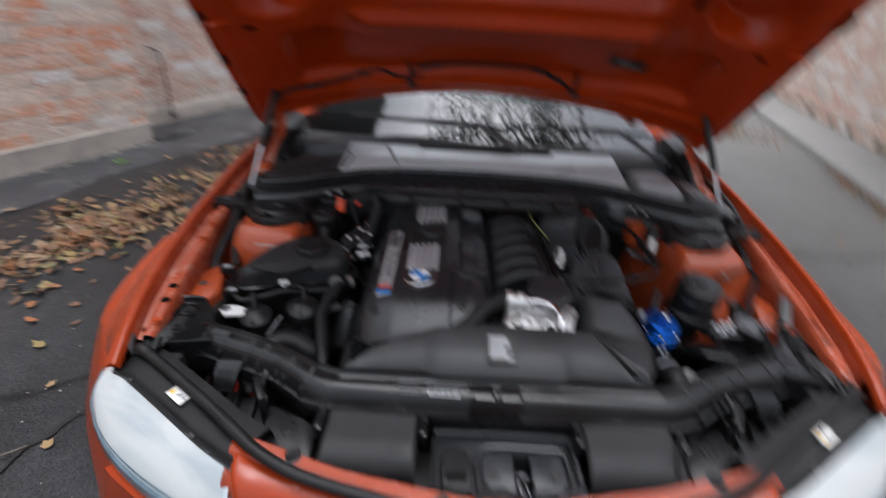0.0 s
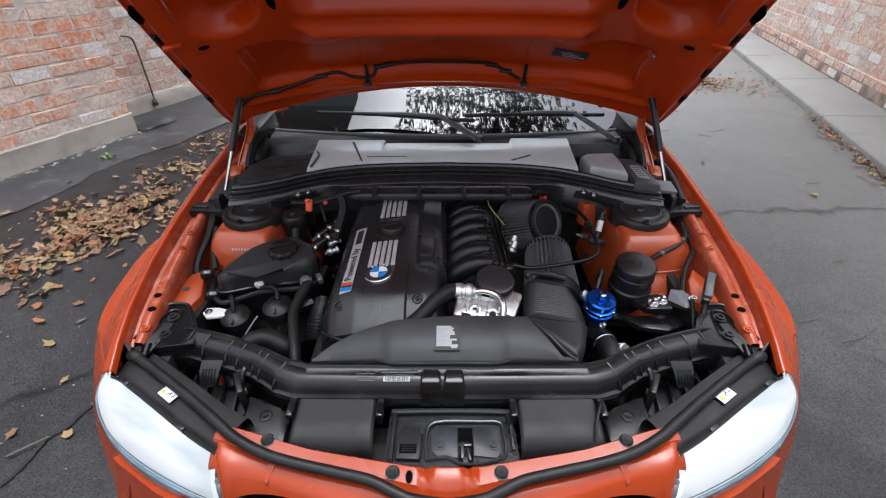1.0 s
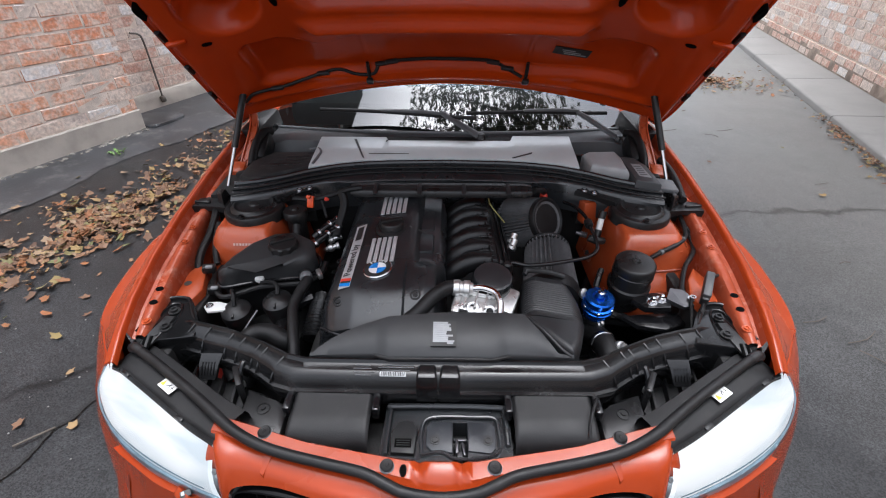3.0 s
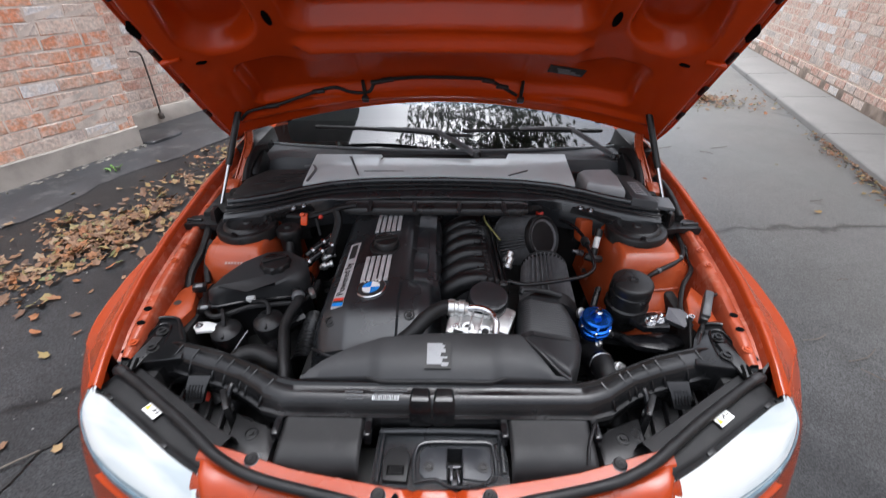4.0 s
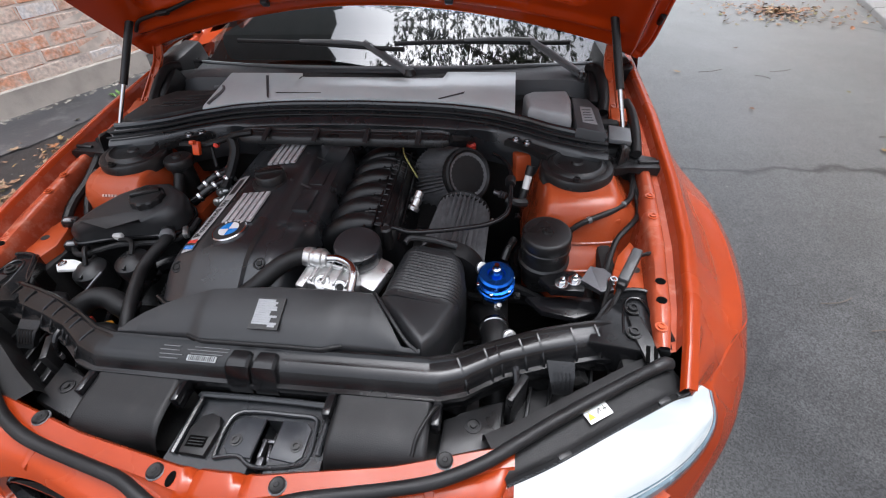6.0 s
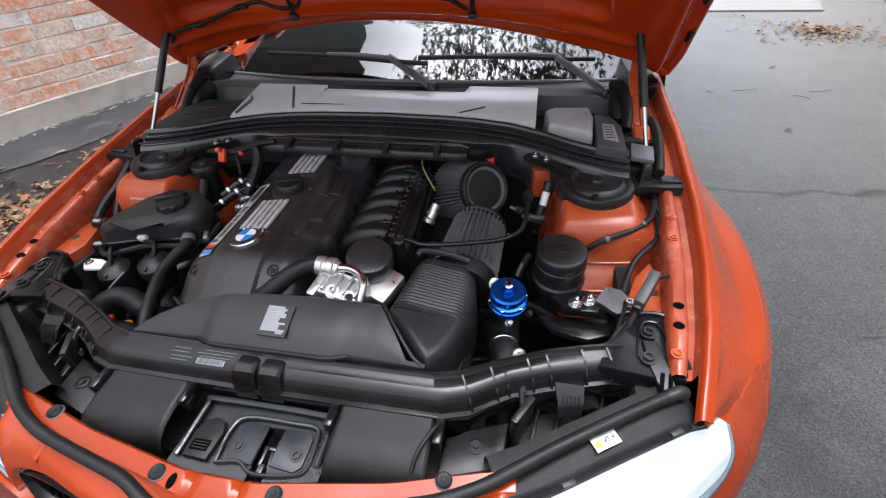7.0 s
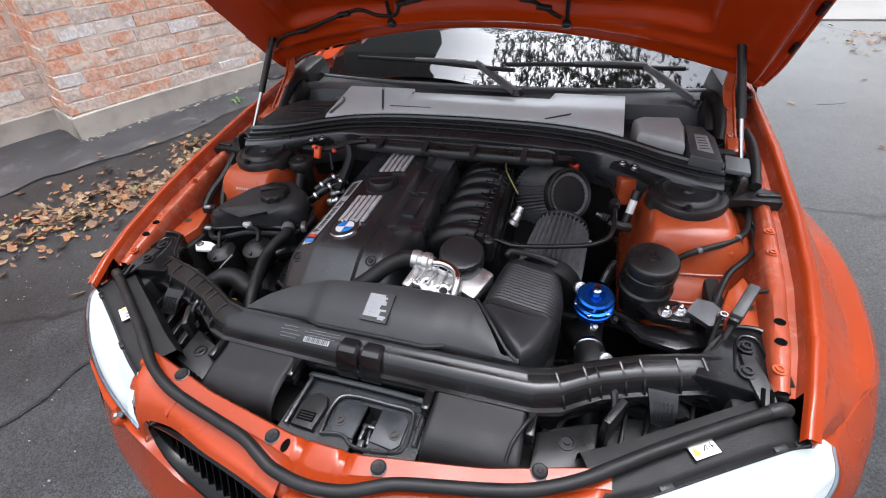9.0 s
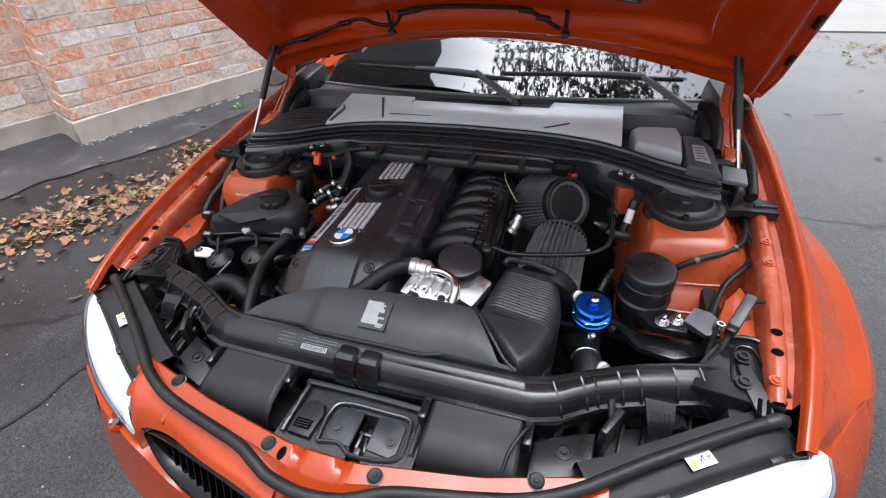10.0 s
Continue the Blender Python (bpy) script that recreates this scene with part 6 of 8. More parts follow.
for s in (-1, 1):
    for x in (0.335, 0.372, 0.388, 0.425, 0.452, 0.505, 0.545):
        a, b = lerp(B_REAR, x), lerp(B_FRONT, x)
        n = Vector((-(lerp(B_REAR, x + 0.02) - lerp(B_REAR, x - 0.02)) / 0.04, 1, 0)).normalized()
        bm = bmesh.new()
        p0, p1 = Vector((x, b, 0)) + n * 0.0, Vector((x, b, 0)) + n * (a - b) * 0.86
        loft(bm, [[(s * (p.x - 0.0022), p.y, z - 0.012), (s * (p.x - 0.0014), p.y, z), (s * (p.x + 0.0014), p.y, z), (s * (p.x + 0.0022), p.y, z - 0.012)] for p, z in ((p0 - n * 0.001, 0.707), (p0 + n * 0.006, 0.7195), (p0.lerp(p1, 0.45), 0.7345), (p1, 0.7392))])
        part("rib", bm, BEAM, beam)
    # hanging ribbed tab
    bm = bmesh.new()
    loft(bm, [[(s * (x0 - w), y, z), (s * (x0 + w), y, z), (s * (x0 + w), y + 0.01, z - 0.004), (s * (x0 - w), y + 0.01, z - 0.004)] for x0, w, y, z in ((0.478, 0.022, 0.648, 0.712), (0.48, 0.020, 0.628, 0.700), (0.482, 0.016, 0.610, 0.676))])
    for k in range(5):
        tube(bm, [(s * (0.468 + 0.006 * k), 0.632, 0.704), (s * (0.470 + 0.006 * k), 0.614, 0.684)], 0.0014, 6, 1, False)
    part("tab", bm, BEAM, beam)
    # end bracket with two bolts and a strap to the lamp
    bm = bmesh.new()
    prism(bm, mirrored([(0.520, 0.672), (0.528, 0.716), (0.554, 0.744), (0.578, 0.784), (0.596, 0.806), (0.648, 0.802), (0.662, 0.70), (0.652, 0.676), (0.60, 0.670)], s)[::s], 0.66, 0.727, 0.004, top=lambda x, y: 0.727 + 0.008 * (1 - ease(0.53, 0.59, abs(x))))
    end = part("beam_end", bm, BEAM, beam, "black bracket bolted to the wing")
    bm = bmesh.new()
    rim = mirrored([(0.532, 0.712, 0.727), (0.558, 0.742, 0.729), (0.582, 0.780, 0.729), (0.600, 0.799, 0.729), (0.642, 0.795, 0.729), (0.651, 0.74, 0.729), (0.655, 0.69, 0.728)], s)
    tube(bm, rim, 0.0042, 8, 4)
    tube(bm, mirrored([(0.580, 0.70, 0.728), (0.587, 0.740, 0.7285), (0.597, 0.772, 0.7285), (0.612, 0.781, 0.7285), (0.628, 0.770, 0.7285), (0.636, 0.71, 0.728)], s), 0.0028, 8, 4)
    part("rim", bm, BEAM, end)
    bm = bmesh.new()
    prism(bm, mirrored([(0.592, 0.735), (0.614, 0.735), (0.622, 0.69), (0.634, 0.640), (0.612, 0.632), (0.596, 0.69)], s)[::s], 0.724, 0.736, 0.003, top=lambda x, y: 0.735 - 0.16 * max(0, 0.70 - y))
    strap = part("strap", bm, PLASTIC, end)
    for dx in (-0.006, 0.006):
        bm = bmesh.new()
        box(bm, s * (0.6165 + dx), 0.662, 0.7285, 0.006, 0.030, 0.003, 0.001, (9, 0, -s * 12))
        part("slot", bm, HOLE, strap, "dark slot")
    for x, y in ((0.604, 0.752), (0.596, 0.700)):
        bm = bmesh.new()
        bolt(bm, s * x, y, 0.731, 0.0085, 0.008)
        part("bolt", bm, PLASTIC, end)
# split latch cover in the middle of the beam
for x in (-0.030, 0.014):
    bm = bmesh.new()
    loft(bm, [[(x + sx * w, y, z - 0.02), (x + sx * w, y, z - 0.004), (x + sx * (w - 0.004), y, z), (x - sx * (w - 0.004), y, z), (x - sx * w, y, z - 0.004), (x - sx * w, y, z - 0.02)] for sx, w, y, z in ((1, 0.013, 0.604, 0.737), (1, 0.017, 0.600, 0.7415), (1, 0.019, 0.582, 0.742), (1, 0.0195, 0.573, 0.738), (1, 0.020, 0.566, 0.722), (1, 0.019, 0.560, 0.704))])
    part("latch_cover", bm, BEAM, beam)
# type plate on the beam: print bars and a white strip code
bm = bmesh.new()
box(bm, -0.095, 0.5845, 0.7325, 0.050, 0.0095, 0.0012, 0, (16, 0, 0))
lab = part("code_label", bm, GREYLAB, beam, "pale grey strip label with dark bars")
for k in range(14):
    bm = bmesh.new()
    box(bm, -0.1165 + 0.0033 * k, 0.5845, 0.7331, 0.0012 + 0.0006 * (k % 3), 0.008, 0.001, 0, (16, 0, 0))
    part("print_bar", bm, BLACKINK, lab)
for k, (x, y, w) in enumerate(((-0.085, 0.603, 0.06), (-0.09, 0.5975, 0.07), (-0.155, 0.602, 0.03), (-0.155, 0.595, 0.035), (-0.15, 0.588, 0.04), (-0.152, 0.582, 0.032), (-0.09, 0.592, 0.055))):
    bm = bmesh.new()
    box(bm, x, y, lerp([(0.577, 0.7262), (0.582, 0.7312), (0.593, 0.7346), (0.606, 0.7364)], y) + 0.0003, w, 0.0014, 0.0012, 0, (5, 0, 0))
    part("print_bar", bm, FADED, beam, "faded grey print")

# ---- front air boxes, latch plate and side covers ----
for s in (-1, 1):
    bm = bmesh.new()

    def airbox(u, v):
        x = 0.132 + 0.150 * u
        prof = [(0.574, 0.67), (0.572, 0.699), (0.565, 0.703), (0.555, 0.700), (0.52, 0.698), (0.495, 0.693), (0.478, 0.682), (0.468, 0.665), (0.464, 0.62)]
        y, z = prof[round(v * 8)]
        e = 1 - min(1, min(u, 1 - u) / 0.05)
        return (s * x, y - 0.004 * e * (v > 0.3), z - 0.006 * e ** 2)
    sheet(bm, airbox, 40, 8)
    ab = part("air_box", bm, RUBBER, car, "smooth black air intake box behind the grille", sharp=40)
    bm = bmesh.new()
    box(bm, s * 0.207, 0.566, 0.703, 0.155, 0.003, 0.004, 0.001)
    for dx in (-0.083, 0.083):
        box(bm, s * 0.207 + dx, 0.545, 0.69, 0.014, 0.04, 0.03, 0.004)
    part("lid_edge", bm, GLOSSY, ab)
    bm = bmesh.new()
    prism(bm, mirrored([(0.295, 0.492), (0.385, 0.520), (0.392, 0.595), (0.36, 0.585), (0.325, 0.565), (0.298, 0.555)], s)[::s], 0.60, 0.672, 0.008)
    sc = part("side_cover", bm, PLASTIC, car, "black plastic filler beside the air box")
    bm = bmesh.new()
    lathe(bm, [(0.013, 0), (0.013, 0.002), (0.010, 0.003), (0.009, 0.001), (0.005, 0.001), (0.0045, 0.004), (0.001, 0.004)], pose(s * 0.345, 0.547, 0.672), 20)
    part("screw", bm, RUBBER, sc)
    bm = bmesh.new()
    prism(bm, mirrored([(0.41, 0.53), (0.60, 0.635), (0.60, 0.672), (0.53, 0.665), (0.45, 0.640), (0.405, 0.62)], s)[::s], 0.56, 0.632, 0.006)
    well = part("lamp_well", bm, RUBBER, car, "dark plastic well behind the lamp")
    for k in range(5):
        bm = bmesh.new()
        box(bm, s * (0.43 + 0.035 * k), 0.60 + 0.015 * k, 0.640, 0.006, 0.075, 0.02, 0.002, (0, 0, -s * 10))
        part("rib", bm, PLASTIC, well)
    bm = bmesh.new()
    box(bm, s * 0.41, 0.60, 0.665, 0.012, 0.055, 0.08, 0.003, (0, 0, -s * 30))
    part("web", bm, PLASTIC, well)
    bm = bmesh.new()
    tube(bm, [(s * 0.405, 0.640, 0.71), (s * 0.408, 0.622, 0.705), (s * 0.410, 0.605, 0.685), (s * 0.408, 0.60, 0.66)], 0.006, 8, 4)
    stay = part("lamp_stay", bm, GLOSSY, car)
    bm = bmesh.new()
    lathe(bm, [(0.0075, 0), (0.0075, 0.010), (0.006, 0.012)], along((s * 0.409, 0.603, 0.676), (s * 0.408, 0.60, 0.60)), 14)
    part("clip", bm, ALU, stay)

bm = bmesh.new()
prism(bm, [(-0.112, 0.452), (-0.02, 0.440), (0.021, 0.440), (0.021, 0.528), (-0.109, 0.528)], 0.60, 0.664)
prism(bm, [(0.047, 0.440), (0.06, 0.440), (0.128, 0.458), (0.128, 0.528), (0.047, 0.528)], 0.60, 0.664)
prism(bm, [(-0.109, 0.528), (0.128, 0.528), (0.128, 0.560), (-0.108, 0.560)], 0.60, 0.664)
plate_ob = part("latch_plate", bm, SATIN, car, "shiny black bonnet latch plate")
bm = bmesh.new()
tube(bm, [(-0.100, 0.462, 0.668), (-0.098, 0.545, 0.672), (-0.088, 0.556, 0.674), (0.10, 0.556, 0.674), (0.118, 0.545, 0.672), (0.120, 0.48, 0.668)], 0.005, 8, 4)
tube(bm, [(-0.035, 0.462, 0.667), (-0.038, 0.51, 0.669), (-0.02, 0.535, 0.670), (0.06, 0.537, 0.670), (0.098, 0.535, 0.670), (0.105, 0.515, 0.669), (0.105, 0.475, 0.667), (0.085, 0.462, 0.667), (0.03, 0.455, 0.667), (0.0, 0.468, 0.667), (-0.035, 0.462, 0.667)], 0.0034, 8, 4)
part("pressed_rim", bm, SATIN, plate_ob)
bm = bmesh.new()
prism(bm, [(-0.090, 0.462), (-0.048, 0.460), (-0.044, 0.505), (-0.052, 0.522), (-0.068, 0.527), (-0.084, 0.520), (-0.092, 0.50)], 0.65, 0.6735, 0.004)
hs_ob = part("horn_cover", bm, RUBBER, plate_ob)
bm = bmesh.new()
box(bm, -0.069, 0.480, 0.6732, 0.030, 0.017, 0.0016)
part("opening", bm, HOLE, hs_ob, "dark rectangular opening")
for k in range(3):
    bm = bmesh.new()
    box(bm, -0.069, 0.4755 + 0.0045 * k, 0.6742, 0.024, 0.0014, 0.0012)
    part("grill_bar", bm, RUBBER, hs_ob)
for x0, x1, c0, c1 in ((-0.028, 0.021, 0.010, 0.0005), (0.047, 0.098, 0.0005, 0.010)):
    bm = bmesh.new()
    prism(bm, [(x0 + c0, 0.470), (x1 - c1, 0.466), (x1, 0.466 + c1), (x1, 0.528 - c1), (x1 - c1, 0.528), (x0 + c0, 0.528), (x0, 0.528 - c0), (x0, 0.470 + c0)], 0.65, 0.6685, 0.002)
    pk = part("pocket", bm, LATCHGREY, plate_ob, "blue-grey latch plate half")
    bm = bmesh.new()
    bolt(bm, x0 + 0.016 if x0 < 0 else x1 - 0.014, 0.490, 0.6685, 0.0065, 0.004)
    part("bolt", bm, BLACKINK, pk)
bm = bmesh.new()
prism(bm, [(0.022, 0.442), (0.046, 0.442), (0.046, 0.527), (0.022, 0.527)], 0.590, 0.608)
hole = part("latch_hole", bm, DARK, plate_ob, "dark floor of the latch opening")
bm = bmesh.new()
box(bm, 0.034, 0.500, 0.650, 0.026, 0.006, 0.010, 0.002)
box(bm, 0.028, 0.486, 0.652, 0.006, 0.030, 0.014, 0.002)
box(bm, 0.040, 0.482, 0.650, 0.005, 0.026, 0.012, 0.002, (0, 0, 12))
box(bm, 0.033, 0.464, 0.655, 0.010, 0.020, 0.010, 0.002)
part("latch_hook", bm, STEEL, hole, "bright latch hook")
bm = bmesh.new()
tube(bm, [(0.295, 0.560, 0.70), (0.285, 0.545, 0.71), (0.268, 0.510, 0.705), (0.262, 0.485, 0.69)], 0.003, 8, 4)
part("thin_cable", bm, RUBBER, car, "thin black cable beside the air box")


# ---- engine bay: things on the right ----
def pleated(a, b, r0, r1, pleats, name, label, depth=0.11):
    """A pleated cone filter from its foot a to its end b."""
    m = along(a, b)
    h = (Vector(b) - Vector(a)).length
    bm = bmesh.new()
    n = pleats * 2
    rings = []
    for t in (0.0, 0.04, 0.5, 0.96, 1.0):
        r = r0 + (r1 - r0) * t
        k = depth if 0 < t < 1 else depth * 0.3
        rings.append([m @ Vector((r * (1 - k * (i % 2)) * math.cos(2 * math.pi * i / n), r * (1 - k * (i % 2)) * math.sin(2 * math.pi * i / n), t * h)) for i in range(n)])
    loft(bm, rings)
    ob = part(name, bm, FILTER, car, label, sharp=20)
    return ob, m, h


f1, m1, h1 = pleated((0.220, 1.205, 0.692), (0.291, 1.132, 0.752), 0.088, 0.064, 52, "air_filter", "grey pleated cone air filter with a rubber end", 0.13)
bm = bmesh.new()
lathe(bm, [(0.058, h1 - 0.010), (0.065, h1 - 0.010), (0.0665, h1), (0.064, h1 + 0.007), (0.059, h1 + 0.009), (0.054, h1 + 0.006), (0.052, h1 + 0.002)], m1, 44)
part("end_ring", bm, RUBBER, f1, "black rubber end ring")
bm = bmesh.new()
n = 56
rings = [[m1 @ Vector(((r * (1 - k * (i % 2))) * math.cos(2 * math.pi * i / n), (r * (1 - k * (i % 2))) * math.sin(2 * math.pi * i / n), h1 + z)) for i in range(n)] for r, z, k in ((0.0535, 0.005, 0.0), (0.050, 0.003, 0.05), (0.020, -0.010, 0.16), (0.004, -0.014, 0.0))]
loft(bm, rings, caps=False)
part("inner_cone", bm, FILTER, f1, "sunken pleated cone", sharp=20)
bm = bmesh.new()
lathe(bm, [(0.060, -0.05), (0.060, -0.012), (0.080, -0.010), (0.080, 0.004), (0.07, 0.006)], m1, 32)
part("filter_foot", bm, RUBBER, f1)

f2, m2, h2 = pleated((0.272, 0.905, 0.672), (0.288, 1.062, 0.694), 0.072, 0.063, 34, "air_filter", "grey pleated cone air filter lying behind the intake elbow", 0.2)
bm = bmesh.new()
lathe(bm, [(0.055, -0.035), (0.068, -0.03), (0.074, -0.006), (0.072, 0.002), (0.066, 0.004)], m2, 36)
part("filter_foot", bm, RUBBER, f2, "black rubber collar")
bm = bmesh.new()
lathe(bm, [(0.060, h2 - 0.006), (0.064, h2), (0.060, h2 + 0.008), (0.04, h2 + 0.012), (0.001, h2 + 0.012)], m2, 36)
part("end_cap", bm, RUBBER, f2)
bm = bmesh.new()
tube(bm, [(0.145, 0.872, 0.752), (0.158, 0.884, 0.778), (0.198, 0.875, 0.778), (0.25, 0.882, 0.778), (0.301, 0.896, 0.777), (0.350, 0.913, 0.777), (0.382, 0.945, 0.777), (0.392, 0.995, 0.776), (0.393, 1.06, 0.776), (0.392, 1.11, 0.778), (0.375, 1.165, 0.778), (0.350, 1.20, 0.775)], 0.0050, 10, 5)
hose = part("breather_hose", bm, GLOSSY, car, "thin shiny black breather hose")
for p, q in (((0.150, 0.874, 0.735), (0.150, 0.876, 0.785)), ((0.392, 1.06, 0.776), (0.393, 1.085, 0.777))):
    bm = bmesh.new()
    lathe(bm, [(0.010, 0), (0.0115, 0.004), (0.0115, (Vector(q) - Vector(p)).length - 0.004), (0.008, (Vector(q) - Vector(p)).length)], along(p, q), 12)
    part("union", bm, PLASTIC, hose)
bm = bmesh.new()
lathe(bm, [(0.006, 0), (0.009, 0.003), (0.006, 0.006), (0.009, 0.009), (0.006, 0.012), (0.009, 0.015), (0.005, 0.020), (0.005, 0.03)], along((0.385, 1.045, 0.755), (0.36, 1.05, 0.76)), 14)
part("sensor_tip", bm, STEEL, car, "ribbed bright sensor tip")
# coolant sensor with a white body beside the tower
bm = bmesh.new()
tube(bm, [(0.420, 1.066, 0.728), (0.427, 1.080, 0.752)], 0.010, 10, 1, False)
sens = part("sensor", bm, PLASTIC, car, "black and white plug sensor")
bm = bmesh.new()
tube(bm, [(0.427, 1.080, 0.752), (0.433, 1.094, 0.780)], 0.0085, 12, 1, False)
part("white_body", bm, WHITE, sens, "white plug body")
bm = bmesh.new()
tube(bm, [(0.433, 1.094, 0.780), (0.437, 1.103, 0.799)], 0.0105, 10, 1, False)
part("plug", bm, PLASTIC, sens)
bm = bmesh.new()
box(bm, 0.422, 1.185, 0.752, 0.045, 0.04, 0.07, 0.008, (-8, 0, 14))
part("bulkhead_step", bm, ORANGE_IN, car, "orange bulkhead step beside the strut tower")
bm = bmesh.new()
tube(bm, [(0.385, 1.03, 0.758), (0.405, 1.025, 0.752), (0.428, 1.035, 0.745)], 0.010, 8, 4)
part("coolant_elbow", bm, PLASTIC, car)
bm = bmesh.new()
tube(bm, [(0.385, 0.905, 0.69), (0.392, 0.92, 0.705), (0.405, 0.945, 0.715)], 0.008, 8, 4)
part("coolant_elbow", bm, PLASTIC, car)

# blue blow-off valve
vm = pose(0.370, 0.838, 0.660, 6, 0, 0)
bm = bmesh.new()
lathe(bm, [(0.018, -0.01), (0.024, 0.0), (0.029, 0.002), (0.029, 0.007), (0.027, 0.008), (0.027, 0.011), (0.0295, 0.012), (0.0295, 0.018), (0.032, 0.020), (0.037, 0.022), (0.0375, 0.028), (0.034, 0.030), (0.034, 0.033), (0.037, 0.034), (0.037, 0.040), (0.032, 0.042), (0.0315, 0.050), (0.034, 0.052), (0.034, 0.058), (0.030, 0.061), (0.018, 0.062), (0.015, 0.058), (0.011, 0.058), (0.011, 0.064), (0.001, 0.064)], vm, 44)
valve = part("blow_off_valve", bm, BLUEAN, car, "blue anodised blow-off valve", sharp=28)
bm = bmesh.new()
lathe(bm, [(0.007, 0.060), (0.007, 0.068), (0.0085, 0.069), (0.0085, 0.076), (0.005, 0.078), (0.006, 0.083), (0.0045, 0.087), (0.001, 0.087)], vm, 14)
part("nipple", bm, CHROME, valve, "bright screw nipple")
for k in range(6):
    a = k * math.pi / 3 + 0.3
    bm = bmesh.new()
    lathe(bm, [(0.0045, 0.034), (0.0045, 0.040), (0.003, 0.041), (0.001, 0.041)], vm @ pose(0.0345 * math.cos(a), 0.0345 * math.sin(a), 0), 10)
    part("screw", bm, CHROME, valve)
bm = bmesh.new()
lathe(bm, [(0.024, -0.022), (0.0265, -0.020), (0.0265, -0.010), (0.024, -0.008)], vm, 28)
part("clamp", bm, CHROME, valve, "bright hose clamp")
bm = bmesh.new()
tube(bm, [(0.370, 0.840, 0.655), (0.372, 0.82, 0.62), (0.375, 0.78, 0.60), (0.378, 0.74, 0.60)], 0.026, 14, 4)
part("valve_hose", bm, RUBBER, valve)
bm = bmesh.new()
lathe(bm, [(0.027, 0.0), (0.030, 0.002), (0.030, 0.012), (0.027, 0.014)], along((0.371, 0.765, 0.640), (0.374, 0.72, 0.655)), 26)
part("hose_clamp", bm, CHROME, car, "bright band clamp on a charge pipe")
bm = bmesh.new()
tube(bm, [(0.345, 0.83, 0.60), (0.366, 0.785, 0.635), (0.374, 0.735, 0.645), (0.380, 0.69, 0.62), (0.382, 0.64, 0.58)], 0.027, 14, 5)
part("charge_pipe", bm, RUBBER, car, "black charge pipe")
bm = bmesh.new()
tube(bm, [(0.310, 0.70, 0.62), (0.318, 0.66, 0.65), (0.316, 0.635, 0.66), (0.310, 0.60, 0.62)], 0.020, 12, 5)
part("coolant_hose", bm, RUBBER, car)
bm = bmesh.new()
lathe(bm, [(0.012, 0), (0.014, 0.004), (0.014, 0.012), (0.010, 0.014), (0.010, 0.022), (0.002, 0.024)], along((0.395, 0.735, 0.655), (0.410, 0.71, 0.675)), 14)
part("pipe_fitting", bm, ALU, car, "bare metal pipe fitting")
bm = bmesh.new()
lathe(bm, [(0.011, 0), (0.013, 0.003), (0.013, 0.010), (0.007, 0.012)], along((0.338, 0.865, 0.70), (0.350, 0.85, 0.715)), 14)
part("pipe_fitting", bm, ALU, car, "bare metal pipe fitting")

# servo fluid reservoir
rm = pose(0.464, 0.908, 0.636, 4, 0, 0) @ Matrix.Diagonal((0.90, 0.90, 1, 1))
bm = bmesh.new()
lathe(bm, [(0.040, 0), (0.046, 0.01), (0.048, 0.055), (0.057, 0.060), (0.0575, 0.072), (0.053, 0.076), (0.0525, 0.100)], rm, 44)
res = part("fluid_reservoir", bm, PLASTIC, car, "round black fluid reservoir")
bm = bmesh.new()
lathe(bm, [(0.0535, 0.098), (0.0545, 0.104), (0.0545, 0.112), (0.0525, 0.114), (0.0535, 0.117), (0.0530, 0.136), (0.050, 0.1395), (0.046, 0.1405), (0.012, 0.1415), (0.010, 0.145), (0.001, 0.145)], rm, 44)
lid = part("lid", bm, PLASTIC, res, "black screw lid")
for k in range(8):
    a = k * math.pi / 4
    bm = bmesh.new()
    box(bm, *(rm @ Vector((0.009 * math.cos(a), 0.009 * math.sin(a), 0.144))), 0.004, 0.002, 0.004, 0, (0, 0, math.degrees(a)))
    part("grip", bm, PLASTIC, lid)
# mounting bracket with two bright nuts
bm = bmesh.new()
prism(bm, [(0.452, 0.842), (0.475, 0.812), (0.535, 0.812), (0.545, 0.845), (0.520, 0.868), (0.478, 0.862)], 0.69, 0.706, 0.004)
prism(bm, [(0.43, 0.825), (0.46, 0.790), (0.52, 0.778), (0.575, 0.800), (0.57, 0.835), (0.50, 0.830)], 0.655, 0.668, 0.004)
brk = part("mount_bracket", bm, GLOSSY, car, "black mount bracket with two bright nuts")
for x, y in ((0.494, 0.829), (0.519, 0.838)):
    bm = bmesh.new()
    lathe(bm, [(0.013, 0), (0.013, 0.002), (0.0125, 0.0025), (0.0065, 0.003), (0.0065, 0.009), (0.0045, 0.010), (0.0045, 0.017), (0.001, 0.018)], pose(x, y, 0.706, 4, 0, 0), 20)
    part("nut", bm, CHROME, brk, "bright nut and washer")
bm = bmesh.new()
prism(bm, [(0.530, 0.835), (0.552, 0.872), (0.578, 0.866), (0.598, 0.838), (0.592, 0.818), (0.565, 0.812)], 0.700, 0.703, top=lambda x, y: 0.716 - 0.25 * max(0, 0.845 - y))
part("steel_shield", bm, STEEL, car, "thin bright steel shield")
bm = bmesh.new()
bolt(bm, 0.588, 0.832, 0.716, 0.007, 0.008)
part("shield_bolt", bm, CHROME, car)
bm = bmesh.new()
box(bm, 0.607, 0.826, 0.760, 0.018, 0.075, 0.026, 0.003, (14, 0, -28))
